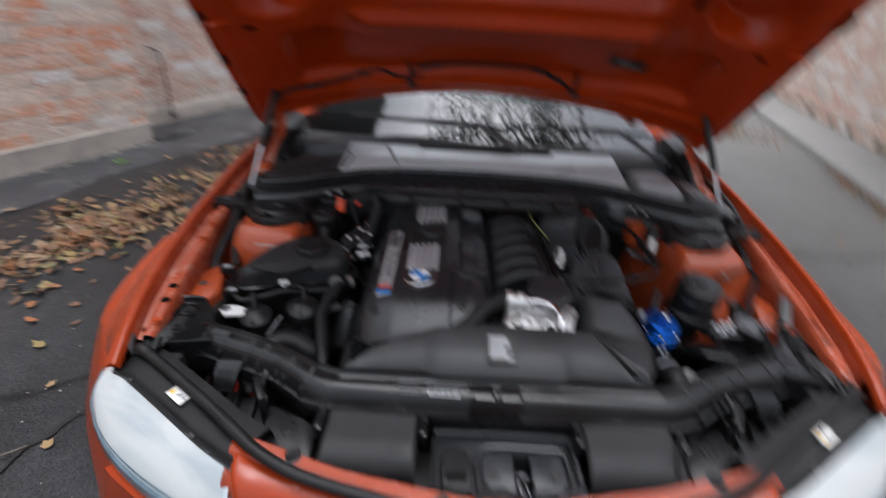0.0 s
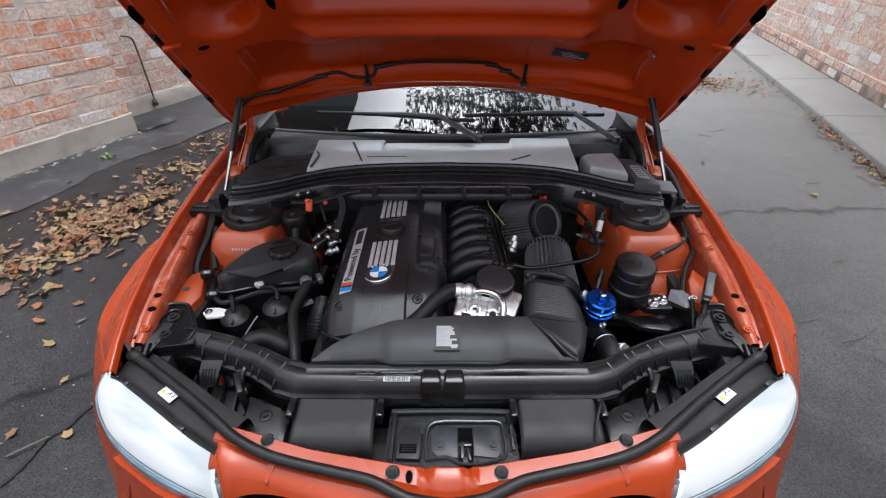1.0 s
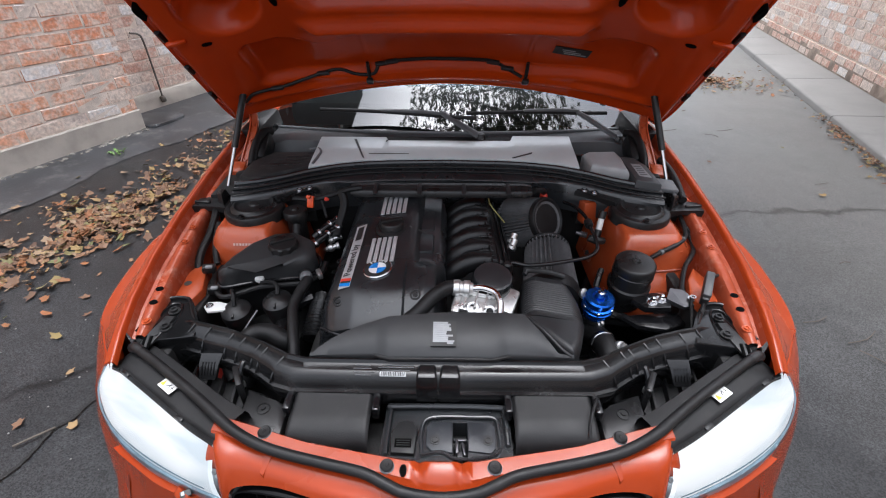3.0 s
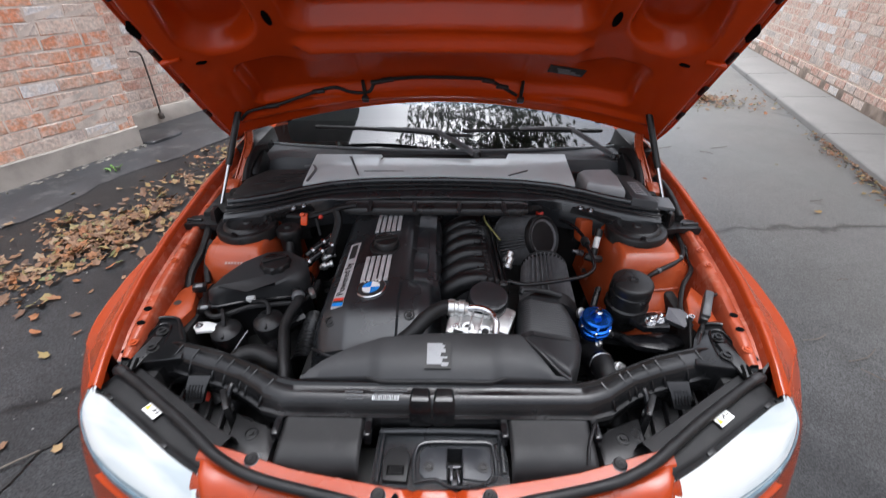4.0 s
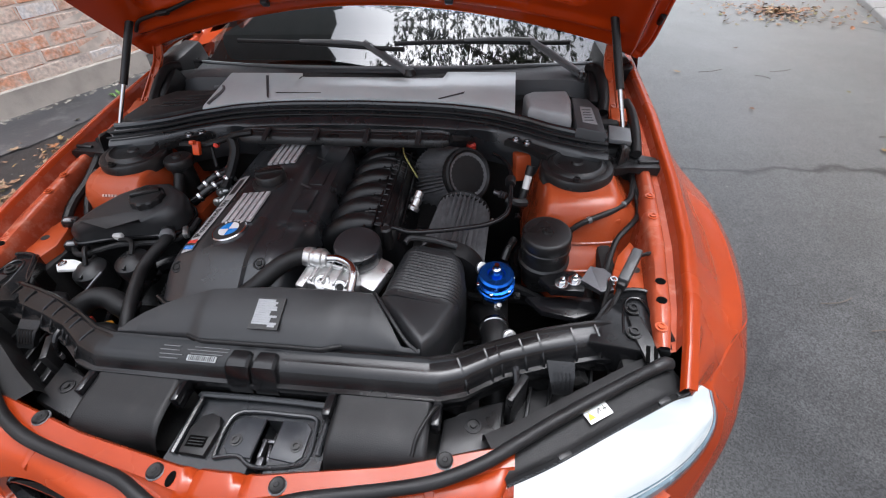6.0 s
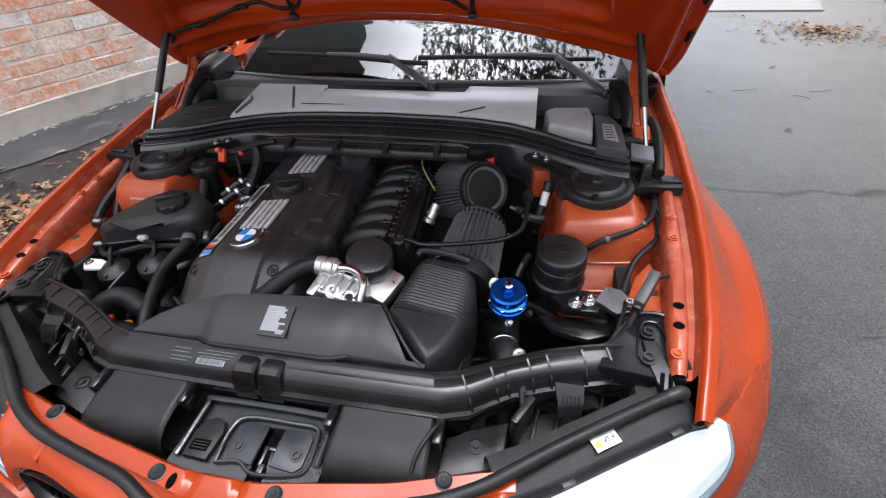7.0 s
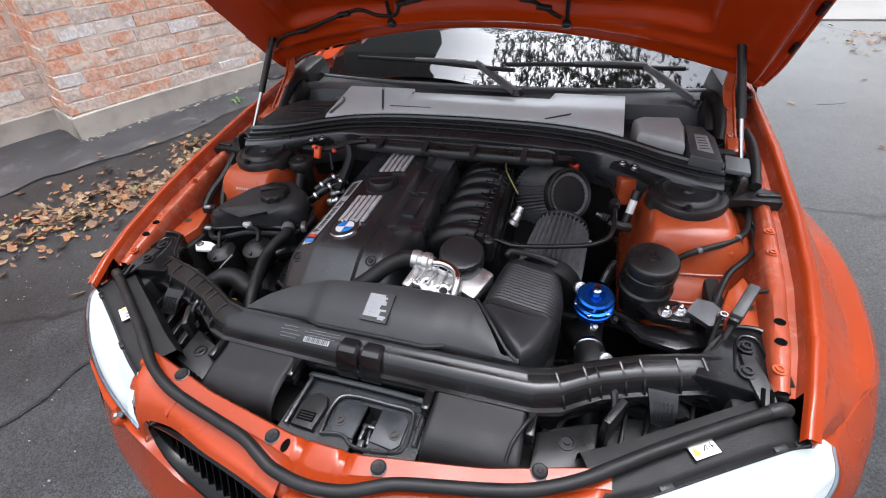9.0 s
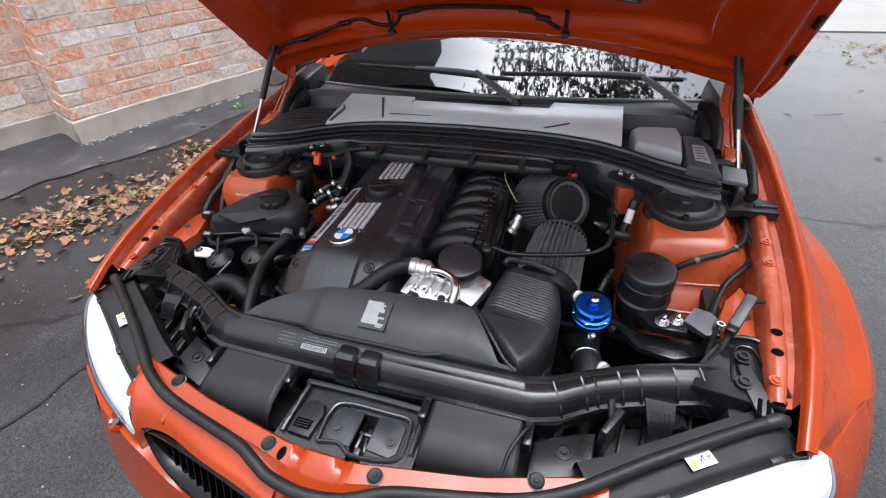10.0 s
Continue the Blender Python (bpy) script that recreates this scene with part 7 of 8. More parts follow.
mod = part("wiring_module", bm, MODULE, car, "grey plastic wiring module")
bm = bmesh.new()
box(bm, 0.590, 0.796, 0.745, 0.016, 0.016, 0.022, 0.003, (14, 0, -28))
part("plug", bm, PLASTIC, mod)

# looms on the right wing
for pts, r in (([(0.660, 1.150, 0.790), (0.664, 1.11, 0.770), (0.652, 1.055, 0.765), (0.634, 1.018, 0.768), (0.60, 0.985, 0.768), (0.543, 0.957, 0.758), (0.512, 0.950, 0.735)], 0.0058),
               ([(0.664, 1.11, 0.770), (0.668, 1.06, 0.752), (0.664, 1.015, 0.740), (0.640, 0.972, 0.745), (0.608, 0.932, 0.738), (0.592, 0.898, 0.718), (0.582, 0.863, 0.695), (0.580, 0.84, 0.66)], 0.0058),
               ([(0.666, 1.08, 0.765), (0.678, 1.02, 0.748), (0.680, 0.95, 0.745), (0.668, 0.89, 0.752), (0.640, 0.860, 0.764), (0.622, 0.852, 0.766)], 0.0035),
               ([(0.592, 0.800, 0.742), (0.580, 0.775, 0.732), (0.560, 0.745, 0.715), (0.540, 0.735, 0.695)], 0.0045),
               ([(0.586, 0.835, 0.72), (0.572, 0.80, 0.715), (0.560, 0.765, 0.705), (0.556, 0.745, 0.69)], 0.0035)):
    bm = bmesh.new()
    tube(bm, pts, r, 8, 5, True, 0.06)
    part("wiring_loom", bm, RUBBER, car, "taped black wiring loom")
for p, q in (((0.628, 1.012, 0.768), (0.618, 1.003, 0.768)), ((0.556, 0.963, 0.761), (0.546, 0.958, 0.759))):
    bm = bmesh.new()
    lathe(bm, [(0.0075, 0), (0.0075, 0.008)], along(p, q), 10)
    part("loom_tape", bm, GREYPL, car)
bm = bmesh.new()
prism(bm, [(0.592, 0.972), (0.622, 0.980), (0.618, 1.002), (0.594, 0.996)], 0.66, 0.752, 0.006)
tab = part("wing_tab", bm, ORANGE_IN, car, "small orange welded tab")
bm = bmesh.new()
lathe(bm, [(0.006, 0), (0.006, 0.004), (0.003, 0.005)], pose(0.606, 0.986, 0.752), 12)
part("rivet", bm, ORANGE_IN, tab)

# ---- engine bay: things on the left ----
WB = [(-0.556, 0.874), (-0.548, 0.856), (-0.525, 0.852), (-0.457, 0.876), (-0.395, 0.886), (-0.345, 0.900), (-0.326, 0.935), (-0.345, 0.985), (-0.400, 1.018), (-0.455, 1.012), (-0.505, 0.975), (-0.540, 0.920)]
bm = bmesh.new()
prism(bm, [(x + (x + 0.44) * -0.06, y + (y - 0.93) * -0.06) for x, y in WB], 0.58, 0.720, 0.006)
tank = part("expansion_tank", bm, PLASTIC, car, "moulded black coolant expansion tank")
bm = bmesh.new()
prism(bm, WB, 0.722, 0.76, 0.022, seg=4, top=lambda x, y: 0.774 + 0.12 * (y - 0.94) + 0.02 * (x + 0.43))
part("tank_top", bm, DUCT, tank, "rounded upper shell", sharp=60)
bm = bmesh.new()
rim = glide([(x + (x + 0.44) * 0.02, y + (y - 0.93) * 0.02, 0.721) for x, y in WB + WB[:1]], 3)
tube(bm, rim, 0.0048, 8, 1, False)
part("seam", bm, GLOSSY, tank, "weld seam")
cm = pose(-0.412, 0.950, 0.752, 4, 2, 0) @ Matrix.Diagonal((0.82, 0.82, 0.78, 1))
bm = bmesh.new()
lathe(bm, [(0.052, -0.03), (0.051, 0.002), (0.046, 0.006), (0.046, 0.02)], cm, 36)
part("cap_collar", bm, PLASTIC, tank)
bm = bmesh.new()
n = 40
rings = [[cm @ Vector((r * (1 - k * (i % 4 < 2)) * math.cos(2 * math.pi * i / n), r * (1 - k * (i % 4 < 2)) * math.sin(2 * math.pi * i / n), z)) for i in range(n)] for r, z, k in ((0.044, 0.012, 0), (0.046, 0.018, 0.07), (0.045, 0.044, 0.07), (0.040, 0.050, 0.0), (0.020, 0.052, 0), (0.001, 0.052, 0))]
loft(bm, rings)
box(bm, -0.412, 0.950, 0.794, 0.060, 0.014, 0.010, 0.004, (4, 2, 30))
part("tank_cap", bm, PLASTIC, tank, "ribbed black pressure cap", sharp=28)
bm = bmesh.new()
box(bm, -0.457, 0.874, 0.726, 0.021, 0.012, 0.018, 0.003, (15, 0, 5))
part("white_clip", bm, WHITE, tank, "white hose clip")
bm = bmesh.new()
tube(bm, [(-0.60, 0.93, 0.705), (-0.572, 0.868, 0.705), (-0.535, 0.835, 0.702), (-0.457, 0.862, 0.712), (-0.40, 0.872, 0.712), (-0.345, 0.884, 0.712), (-0.318, 0.915, 0.716), (-0.312, 0.95, 0.725)], 0.0068, 8, 5)
part("tank_hose", bm, RUBBER, tank, "thin black hose")
for line in ([(-0.520, 0.846, 0.712), (-0.512, 0.835, 0.722), (-0.505, 0.822, 0.718), (-0.501, 0.806, 0.70)], [(-0.452, 0.868, 0.722), (-0.425, 0.862, 0.730), (-0.406, 0.848, 0.730), (-0.400, 0.828, 0.718)]):
    bm = bmesh.new()
    tube(bm, line, 0.005, 8, 4)
    part("tank_hose", bm, RUBBER, tank, "thin black hose")
bm = bmesh.new()
box(bm, -0.318, 0.905, 0.722, 0.012, 0.03, 0.016, 0.003, (0, 0, 30))
part("hose_clip", bm, ALU, tank, "bright hose clip")
for x, y, z in ((-0.500, 0.808, 0.676), (-0.402, 0.824, 0.694)):
    bm = bmesh.new()
    lathe(bm, [(0.030, -0.05), (0.034, -0.02), (0.036, 0.0), (0.034, 0.012), (0.024, 0.020), (0.010, 0.024), (0.001, 0.024)], pose(x, y, z, 8, 0, 0), 30)
    box(bm, x, y, z + 0.016, 0.006, 0.066, 0.012, 0.002, (8, 0, 8))
    part("pump_cap", bm, PLASTIC, car, "black domed valve cap")
bm = bmesh.new()
prism(bm, [(-0.575, 0.806), (-0.560, 0.790), (-0.52, 0.796), (-0.510, 0.815), (-0.545, 0.826), (-0.572, 0.824)], 0.690, 0.696, 0.002)
tabp = part("metal_tab", bm, WHITE, car, "pale metal bracket tab")
bm = bmesh.new()
bolt(bm, -0.562, 0.810, 0.696, 0.006, 0.005)
part("bolt", bm, CHROME, tabp)
bm = bmesh.new()
tube(bm, [(-0.430, 0.775, 0.715), (-0.44, 0.75, 0.705), (-0.452, 0.725, 0.69)], 0.0028, 8, 4)
part("wire_stay", bm, STEEL, car, "bent bright wire stay")
bm = bmesh.new()
tube(bm, [(-0.372, 0.915, 0.728), (-0.350, 0.895, 0.732), (-0.338, 0.868, 0.730), (-0.348, 0.83, 0.722), (-0.352, 0.79, 0.712), (-0.340, 0.74, 0.702), (-0.326, 0.69, 0.688), (-0.318, 0.64, 0.655)], 0.0125, 14, 6)
lh = part("radiator_hose", bm, RUBBER, car, "black radiator hose")
bm = bmesh.new()
lathe(bm, [(0.0135, 0), (0.0155, 0.004), (0.0155, 0.014), (0.0135, 0.018)], along((-0.346, 0.888, 0.732), (-0.338, 0.866, 0.730)), 16)
part("hose_clip", bm, GREYPL, lh)
bm = bmesh.new()
tube(bm, [(-0.455, 0.655, 0.64), (-0.450, 0.69, 0.675), (-0.425, 0.722, 0.692), (-0.39, 0.728, 0.69), (-0.36, 0.718, 0.68), (-0.34, 0.72, 0.665)], 0.0215, 14, 6)
part("radiator_hose", bm, RUBBER, car, "thick curved black radiator hose")
bm = bmesh.new()
tube(bm, [(-0.43, 0.645, 0.62), (-0.41, 0.668, 0.648), (-0.375, 0.672, 0.656), (-0.34, 0.660, 0.650), (-0.30, 0.655, 0.64)], 0.020, 14, 6)
part("radiator_hose", bm, RUBBER, car, "lower black radiator hose")
bm = bmesh.new()
tube(bm, [(-0.322, 0.90, 0.640), (-0.316, 0.86, 0.648), (-0.314, 0.82, 0.646), (-0.315, 0.77, 0.63)], 0.024, 16, 12, True, 0.14)
part("corrugated_pipe", bm, PLASTIC, car, "black corrugated air pipe", sharp=25)
bm = bmesh.new()
lathe(bm, [(0.009, 0), (0.012, 0.004), (0.012, 0.012), (0.006, 0.016)], pose(-0.402, 0.698, 0.632), 16)
part("amber_cap", bm, AMBER, car, "small amber cap between the hoses")
bm = bmesh.new()
lathe(bm, [(0.008, 0), (0.011, 0.004), (0.008, 0.012)], pose(-0.458, 0.712, 0.672), 14)
part("white_plug", bm, WHITE, car, "small white plug")
# round canister beside the tower, loom and red cap
bm = bmesh.new()
lathe(bm, [(0.026, -0.09), (0.026, -0.01), (0.033, -0.006), (0.034, 0.010), (0.030, 0.016), (0.012, 0.018), (0.010, 0.024), (0.001, 0.024)], pose(-0.424, 1.098, 0.782), 26)
can = part("vacuum_canister", bm, PLASTIC, car, "small round black canister")
bm = bmesh.new()
tube(bm, [(-0.415, 1.07, 0.765), (-0.412, 1.045, 0.74), (-0.408, 1.02, 0.71), (-0.405, 1.00, 0.67)], 0.013, 10, 4)
part("canister_hose", bm, RUBBER, can)
bm = bmesh.new()
box(bm, -0.386, 1.130, 0.806, 0.018, 0.013, 0.034, 0.003, (-20, 6, 0))
box(bm, -0.387, 1.125, 0.824, 0.012, 0.016, 0.010, 0.003, (-20, 6, 0))
part("terminal_cap", bm, CAPRED, car, "bright orange-red terminal cap")
for pts, r in (([(-0.48, 1.155, 0.800), (-0.43, 1.150, 0.805), (-0.38, 1.148, 0.805), (-0.33, 1.155, 0.815), (-0.28, 1.150, 0.835), (-0.24, 1.155, 0.840)], 0.008),
               ([(-0.30, 1.155, 0.825), (-0.292, 1.14, 0.80), (-0.296, 1.12, 0.775), (-0.305, 1.10, 0.75), (-0.31, 1.07, 0.73)], 0.012),
               ([(-0.36, 1.15, 0.80), (-0.352, 1.135, 0.782), (-0.345, 1.12, 0.76)], 0.004),
               ([(-0.655, 1.12, 0.790), (-0.648, 1.08, 0.775), (-0.645, 1.03, 0.755), (-0.648, 0.975, 0.735), (-0.640, 0.93, 0.715), (-0.62, 0.89, 0.69)], 0.010),
               ([(-0.625, 1.06, 0.775), (-0.622, 1.02, 0.755), (-0.612, 0.98, 0.735), (-0.60, 0.95, 0.715)], 0.008)):
    bm = bmesh.new()
    tube(bm, pts, r, 8, 5, True, 0.05)
    part("wiring_loom", bm, RUBBER, car, "taped black wiring loom")
bm = bmesh.new()
lathe(bm, [(0.006, 0), (0.008, 0.004), (0.006, 0.012)], pose(-0.345, 1.150, 0.800), 12)
part("red_connector", bm, REDPL, car, "small red connector")
for p, q in (((-0.350, 1.100, 0.715), (-0.31, 1.125, 0.728)), ((-0.335, 1.07, 0.712), (-0.30, 1.085, 0.722)), ((-0.33, 1.04, 0.705), (-0.30, 1.05, 0.712))):
    bm = bmesh.new()
    L = (Vector(q) - Vector(p)).length
    lathe(bm, [(0.008, 0), (0.011, 0.004), (0.011, 0.014), (0.007, 0.016), (0.007, L - 0.008), (0.010, L - 0.006), (0.010, L)], along(p, q), 14)
    part("injector_line", bm, ALU, car, "bare metal fuel fitting")
for p, q in (((-0.378, 1.028, 0.712), (-0.300, 1.098, 0.744)), ((-0.372, 1.062, 0.728), (-0.305, 1.122, 0.756))):
    P, Q = Vector(p), Vector(q)
    bm = bmesh.new()
    tube(bm, [P, P.lerp(Q, 0.5) + Vector((0, 0, 0.006)), Q], 0.0105, 12, 5)
    line = part("fuel_line", bm, GLOSSY, car, "shiny black fuel line with bright collars")
    for t in (0.15, 0.55, 0.85):
        a = P.lerp(Q, t) + Vector((0, 0, 0.006 * math.sin(math.pi * t)))
        bm = bmesh.new()
        lathe(bm, [(0.011, 0), (0.0128, 0.002), (0.0128, 0.008), (0.011, 0.010)], along(a, a + (Q - P)), 16)
        part("collar", bm, CHROME, line)
bm = bmesh.new()
box(bm, -0.385, 1.085, 0.655, 0.04, 0.12, 0.06, 0.012)
part("bay_side_box", bm, ORANGE_IN, car, "orange painted rail low in the bay")
for x, y, z in ((-0.595, 0.905, 0.735), (-0.57, 0.86, 0.705)):
    bm = bmesh.new()
    box(bm, x, y, z, 0.032, 0.022, 0.020, 0.005, (0, 10, 20))
    cn = part("connector", bm, PLASTIC, car, "black plug connector")
    bm = bmesh.new()
    box(bm, x + 0.006, y - 0.008, z + 0.012, 0.016, 0.010, 0.006, 0.002, (0, 10, 20))
    part("tag", bm, GREYLAB, cn)
bm = bmesh.new()
tube(bm, [(-0.52, 0.700, 0.70), (-0.505, 0.73, 0.68), (-0.495, 0.70, 0.67), (-0.47, 0.665, 0.66), (-0.45, 0.64, 0.64)], 0.012, 10, 5, True, 0.1)
part("wiring_loom", bm, RUBBER, car, "ribbed black loom")
bm = bmesh.new()
box(bm, -0.49, 0.69, 0.60, 0.05, 0.10, 0.02, 0.004, (0, 0, 30))
part("inner_rail", bm, REDPL, car, "dull red painted rail deep behind the beam")

# hoses and looms lying in the dark between the parts
rnd = random.Random(21)
for k in range(34):
    x, y = rnd.uniform(-0.55, 0.55), rnd.uniform(0.68, 1.18)
    p = Vector((x, y, rnd.uniform(0.56, 0.655)))
    pts = [p]
    d = Vector((rnd.uniform(-1, 1), rnd.uniform(-1, 1), 0)).normalized()
    for j in range(4):
        d = (d + Vector((rnd.uniform(-0.7, 0.7), rnd.uniform(-0.7, 0.7), rnd.uniform(-0.2, 0.2)))).normalized()
        pts.append(pts[-1] + d * 0.055)
    pts = [Vector((max(-0.56, min(0.56, q.x)), max(0.66, min(1.2, q.y)), min(0.665, q.z))) for q in pts]
    bm = bmesh.new()
    tube(bm, pts, rnd.choice((0.006, 0.008, 0.011, 0.016)), 8, 4)
    part("hose", bm, rnd.choice((RUBBER, GLOSSY, DARK)), car, "dark hose deep in the bay")
for k in range(22):
    x, y = rnd.choice((rnd.uniform(-0.42, -0.30), rnd.uniform(0.20, 0.44), rnd.uniform(-0.1, 0.2))), rnd.uniform(0.70, 1.17)
    bm = bmesh.new()
    lathe(bm, [(0.006, 0), (0.008, 0.003), (0.005, 0.006), (0.005, 0.012), (0.001, 0.013)], pose(x, y, 0.655, rnd.uniform(-40, 40), rnd.uniform(-40, 40), 0), 8)
    part("fitting", bm, rnd.choice((ALU, DARK, PLASTIC)), car)


# ---- small things in the alley ----
LEAFS = bpy.data.materials.new("dry_leaves")
LEAFS.use_nodes = True
nn, ll = LEAFS.node_tree.nodes, LEAFS.node_tree.links.new
geo, ramp = nn.new("ShaderNodeNewGeometry"), nn.new("ShaderNodeValToRGB")
oin, addn, frn = nn.new("ShaderNodeObjectInfo"), nn.new("ShaderNodeMath"), nn.new("ShaderNodeMath")
frn.operation = "FRACT"
ll(geo.outputs["Random Per Island"], addn.inputs[0])
ll(oin.outputs["Random"], addn.inputs[1])
ll(addn.outputs[0], frn.inputs[0])
els = ramp.color_ramp.elements
tones = [(0.0, (0.125, 0.066, 0.036)), (0.2, (0.20, 0.108, 0.056)), (0.38, (0.075, 0.044, 0.030)), (0.52, (0.20, 0.092, 0.038)), (0.66, (0.25, 0.095, 0.034)), (0.74, (0.12, 0.125, 0.050)), (0.84, (0.25, 0.16, 0.058)), (0.93, (0.24, 0.165, 0.10))]
while len(els) < len(tones):
    els.new(0.5)
for e, (p, c) in zip(els, tones):
    e.position, e.color = p, (*c, 1)
ll(frn.outputs[0], ramp.inputs[0])
ll(ramp.outputs[0], nn["Principled BSDF"].inputs["Base Color"])
nn["Principled BSDF"].inputs["Roughness"].default_value = 0.7
GREEN = mat("weed_green", (0.10, 0.20, 0.04), 0.6, 0.0, 0.3, 20)
BARK = mat("grey_bark", (0.10, 0.085, 0.07), 0.9, 0.0, 0.3, 8, 0.8, 60)
FOLIAGE = mat("tree_leaves", (0.11, 0.12, 0.07), 0.55, 0.0, 0.4, 6)
STONE = mat("pale_gravel", (0.20, 0.195, 0.185), 0.8, 0.0, 0.2, 30)
IRON = mat("rusty_dark_iron", (0.13, 0.115, 0.10), 0.7, 0.4, 0.3, 20, 0.5, 200)


def leaf_shape(size, r):
    """A curled, lobed leaf lying on the xy plane: its rim and a raised midrib."""
    n = 10
    curl, fold = r.uniform(0.1, 0.5), r.uniform(0.05, 0.4)
    slim = r.uniform(0.6, 1.0)
    rim = []
    for k in range(n):
        a = 2 * math.pi * k / n
        rad = size * (0.36 if k % 2 else 0.52) * r.uniform(0.75, 1.25)
        x, y = rad * (1.3 if k in (0, 5) else 1) * math.cos(a), rad * slim * math.sin(a)
        rim.append(Vector((x, y, abs(y) * fold + curl * x * x / size)))
    return [Vector((0, 0, 0.0))] + rim


def leaves(name, spots, seed, label, category="leaves"):
    """Leaf litter in one mesh: spots of (x, y, z, size)."""
    r = random.Random(seed)
    verts, faces = [], []
    for x, y, z, size in spots:
        m = Matrix.Translation((x, y, z)) @ Euler((r.uniform(-0.5, 0.5), r.uniform(-0.5, 0.5), r.uniform(0, 6.28))).to_matrix().to_4x4()
        base = len(verts)
        pts = [m @ p for p in leaf_shape(size, r)]
        low = min(p.z for p in pts)
        verts += [(p.x, p.y, p.z - low + z) for p in pts]
        n = len(pts) - 1
        faces += [(base, base + 1 + k, base + 1 + (k + 1) % n) for k in range(n)]
    me = bpy.data.meshes.new(name)
    me.from_pydata(verts, [], faces)
    me.materials.append(LEAFS)
    me.update()
    return tagged(new(name, me), label, category, kind="stuff")


rnd = random.Random(5)
drift = []
LA, LB = Vector((-2.75, 1.25, 0)), Vector((-1.80, 3.60, 0))
LANE = (LB - LA).normalized()
# heaps: middle, spread along the wall and across, number of leaves
for (cx, cy), along_s, across_s, count in (((-2.08, 2.43), 0.22, 0.15, 560), ((-2.11, 2.21), 0.14, 0.11, 220), ((-1.96, 2.55), 0.18, 0.14, 260), ((-2.19, 2.02), 0.2, 0.14, 60), ((-2.24, 1.81), 0.22, 0.18, 60), ((-2.01, 3.04), 0.13, 0.15, 130), ((-1.95, 3.43), 0.14, 0.16, 80), ((-1.99, 3.79), 0.12, 0.14, 80), ((-2.50, 2.50), 0.10, 0.09, 60),
                                          ((-2.45, 1.64), 0.19, 0.15, 320), ((-2.62, 1.42), 0.22, 0.18, 210), ((-2.33, 1.84), 0.13, 0.11, 60)):
    for k in range(count):
        a, b = rnd.gauss(0, 1), rnd.gauss(0, 1)
        p = Vector((cx, cy, 0)) + LANE * a * along_s + Vector((LANE.y, -LANE.x, 0)) * b * across_s
        if noise.noise((p.x * 7, p.y * 7, 0.7)) < -0.32:
            continue
        drift.append((p.x, p.y, 0.004 + rnd.random() * 0.024 * math.exp(-(a * a + b * b)), 0.022 + 0.042 * rnd.random() ** 2))
for k in range(170):
    t = rnd.uniform(-0.2, 1.2)
    p = LA.lerp(LB, t) + Vector((0.9, -0.43, 0)) * rnd.gauss(0.05, 0.34)
    drift.append((p.x, p.y, 0.004, rnd.uniform(0.025, 0.06)))
leaves("leaf_drift", drift, 1, "drift of dry brown and yellow leaves along the tar edge")
pile = []
for k in range(420):
    a, rr = rnd.uniform(0, 6.28), abs(rnd.gauss(0, 0.5))
    p = Vector((3.28, 5.78, 0)) + Vector((0.957, -0.29, 0)) * (rr * 0.85 * math.cos(a)) + Vector((0.29, 0.957, 0)) * (rr * 0.6 * math.sin(a))
    pile.append((p.x, p.y, 0.004 + 0.03 * rnd.random() * math.exp(-rr * 2), rnd.uniform(0.025, 0.055)))
leaves("leaf_pile", pile, 2, "scattered heap of dry pale leaves on the lane")
row = []
for k in range(330):
    d = rnd.choice((rnd.uniform(2.7, 4.6), rnd.gauss(4.0, 0.25), rnd.gauss(3.3, 0.2), rnd.uniform(1.0, 7.0)))
    row.append((*kerb_at(d, -abs(rnd.gauss(0.03, 0.06)), 0)[:2], 0.004 + 0.012 * rnd.random(), rnd.uniform(0.018, 0.042)))
leaves("gutter_leaves", row, 3, "dry leaves caught along the kerb")


def single_leaf(x, y, size, seed):
    r = random.Random(seed)
    bm = bmesh.new()
    pts = leaf_shape(size, r)
    low = min(p.z for p in pts)
    a = r.uniform(0, 6.28)
    vs = [bm.verts.new((x + p.x * math.cos(a) - p.y * math.sin(a), y + p.x * math.sin(a) + p.y * math.cos(a), p.z - low + 0.003)) for p in pts]
    n = len(vs) - 1
    for k in range(n):
        bm.faces.new((vs[0], vs[1 + k], vs[1 + (k + 1) % n]))
    ob = part("fallen_leaf", bm, LEAFS, None, sharp=70)
    return tagged(ob, "single curled dry leaf lying on the asphalt", "leaf", "fallen leaves")


for k, (x, y, sz) in enumerate(((-1.66, 1.50, 0.045), (-1.70, 1.36, 0.065), (-1.50, 1.17, 0.045), (-1.52, 0.94, 0.055), (-1.323, 0.933, 0.05), (-2.02, 1.62, 0.09), (-1.98, 1.30, 0.08), (-1.75, 1.62, 0.06),
                                (2.55, 2.75, 0.06), (3.10, 3.05, 0.06), (2.05, 3.30, 0.05), (1.75, 4.0, 0.06), (2.4, 4.6, 0.05), (2.8, 3.6, 0.04))):
    single_leaf(x, y, sz * 0.85, 40 + k)


def crumbs(name, spots, material, label, category, size):
    r = random.Random(8)
    bm = bmesh.new()
    for x, y in spots:
        s2 = size * r.uniform(0.5, 1.4)
        bmesh.ops.create_icosphere(bm, subdivisions=1, radius=s2, matrix=Matrix.Translation((x, y, s2 * 0.4)) @ Matrix.Diagonal((1, r.uniform(0.6, 1), 0.6, 1)))
    return tagged(part(name, bm, material), label, category, kind="stuff")


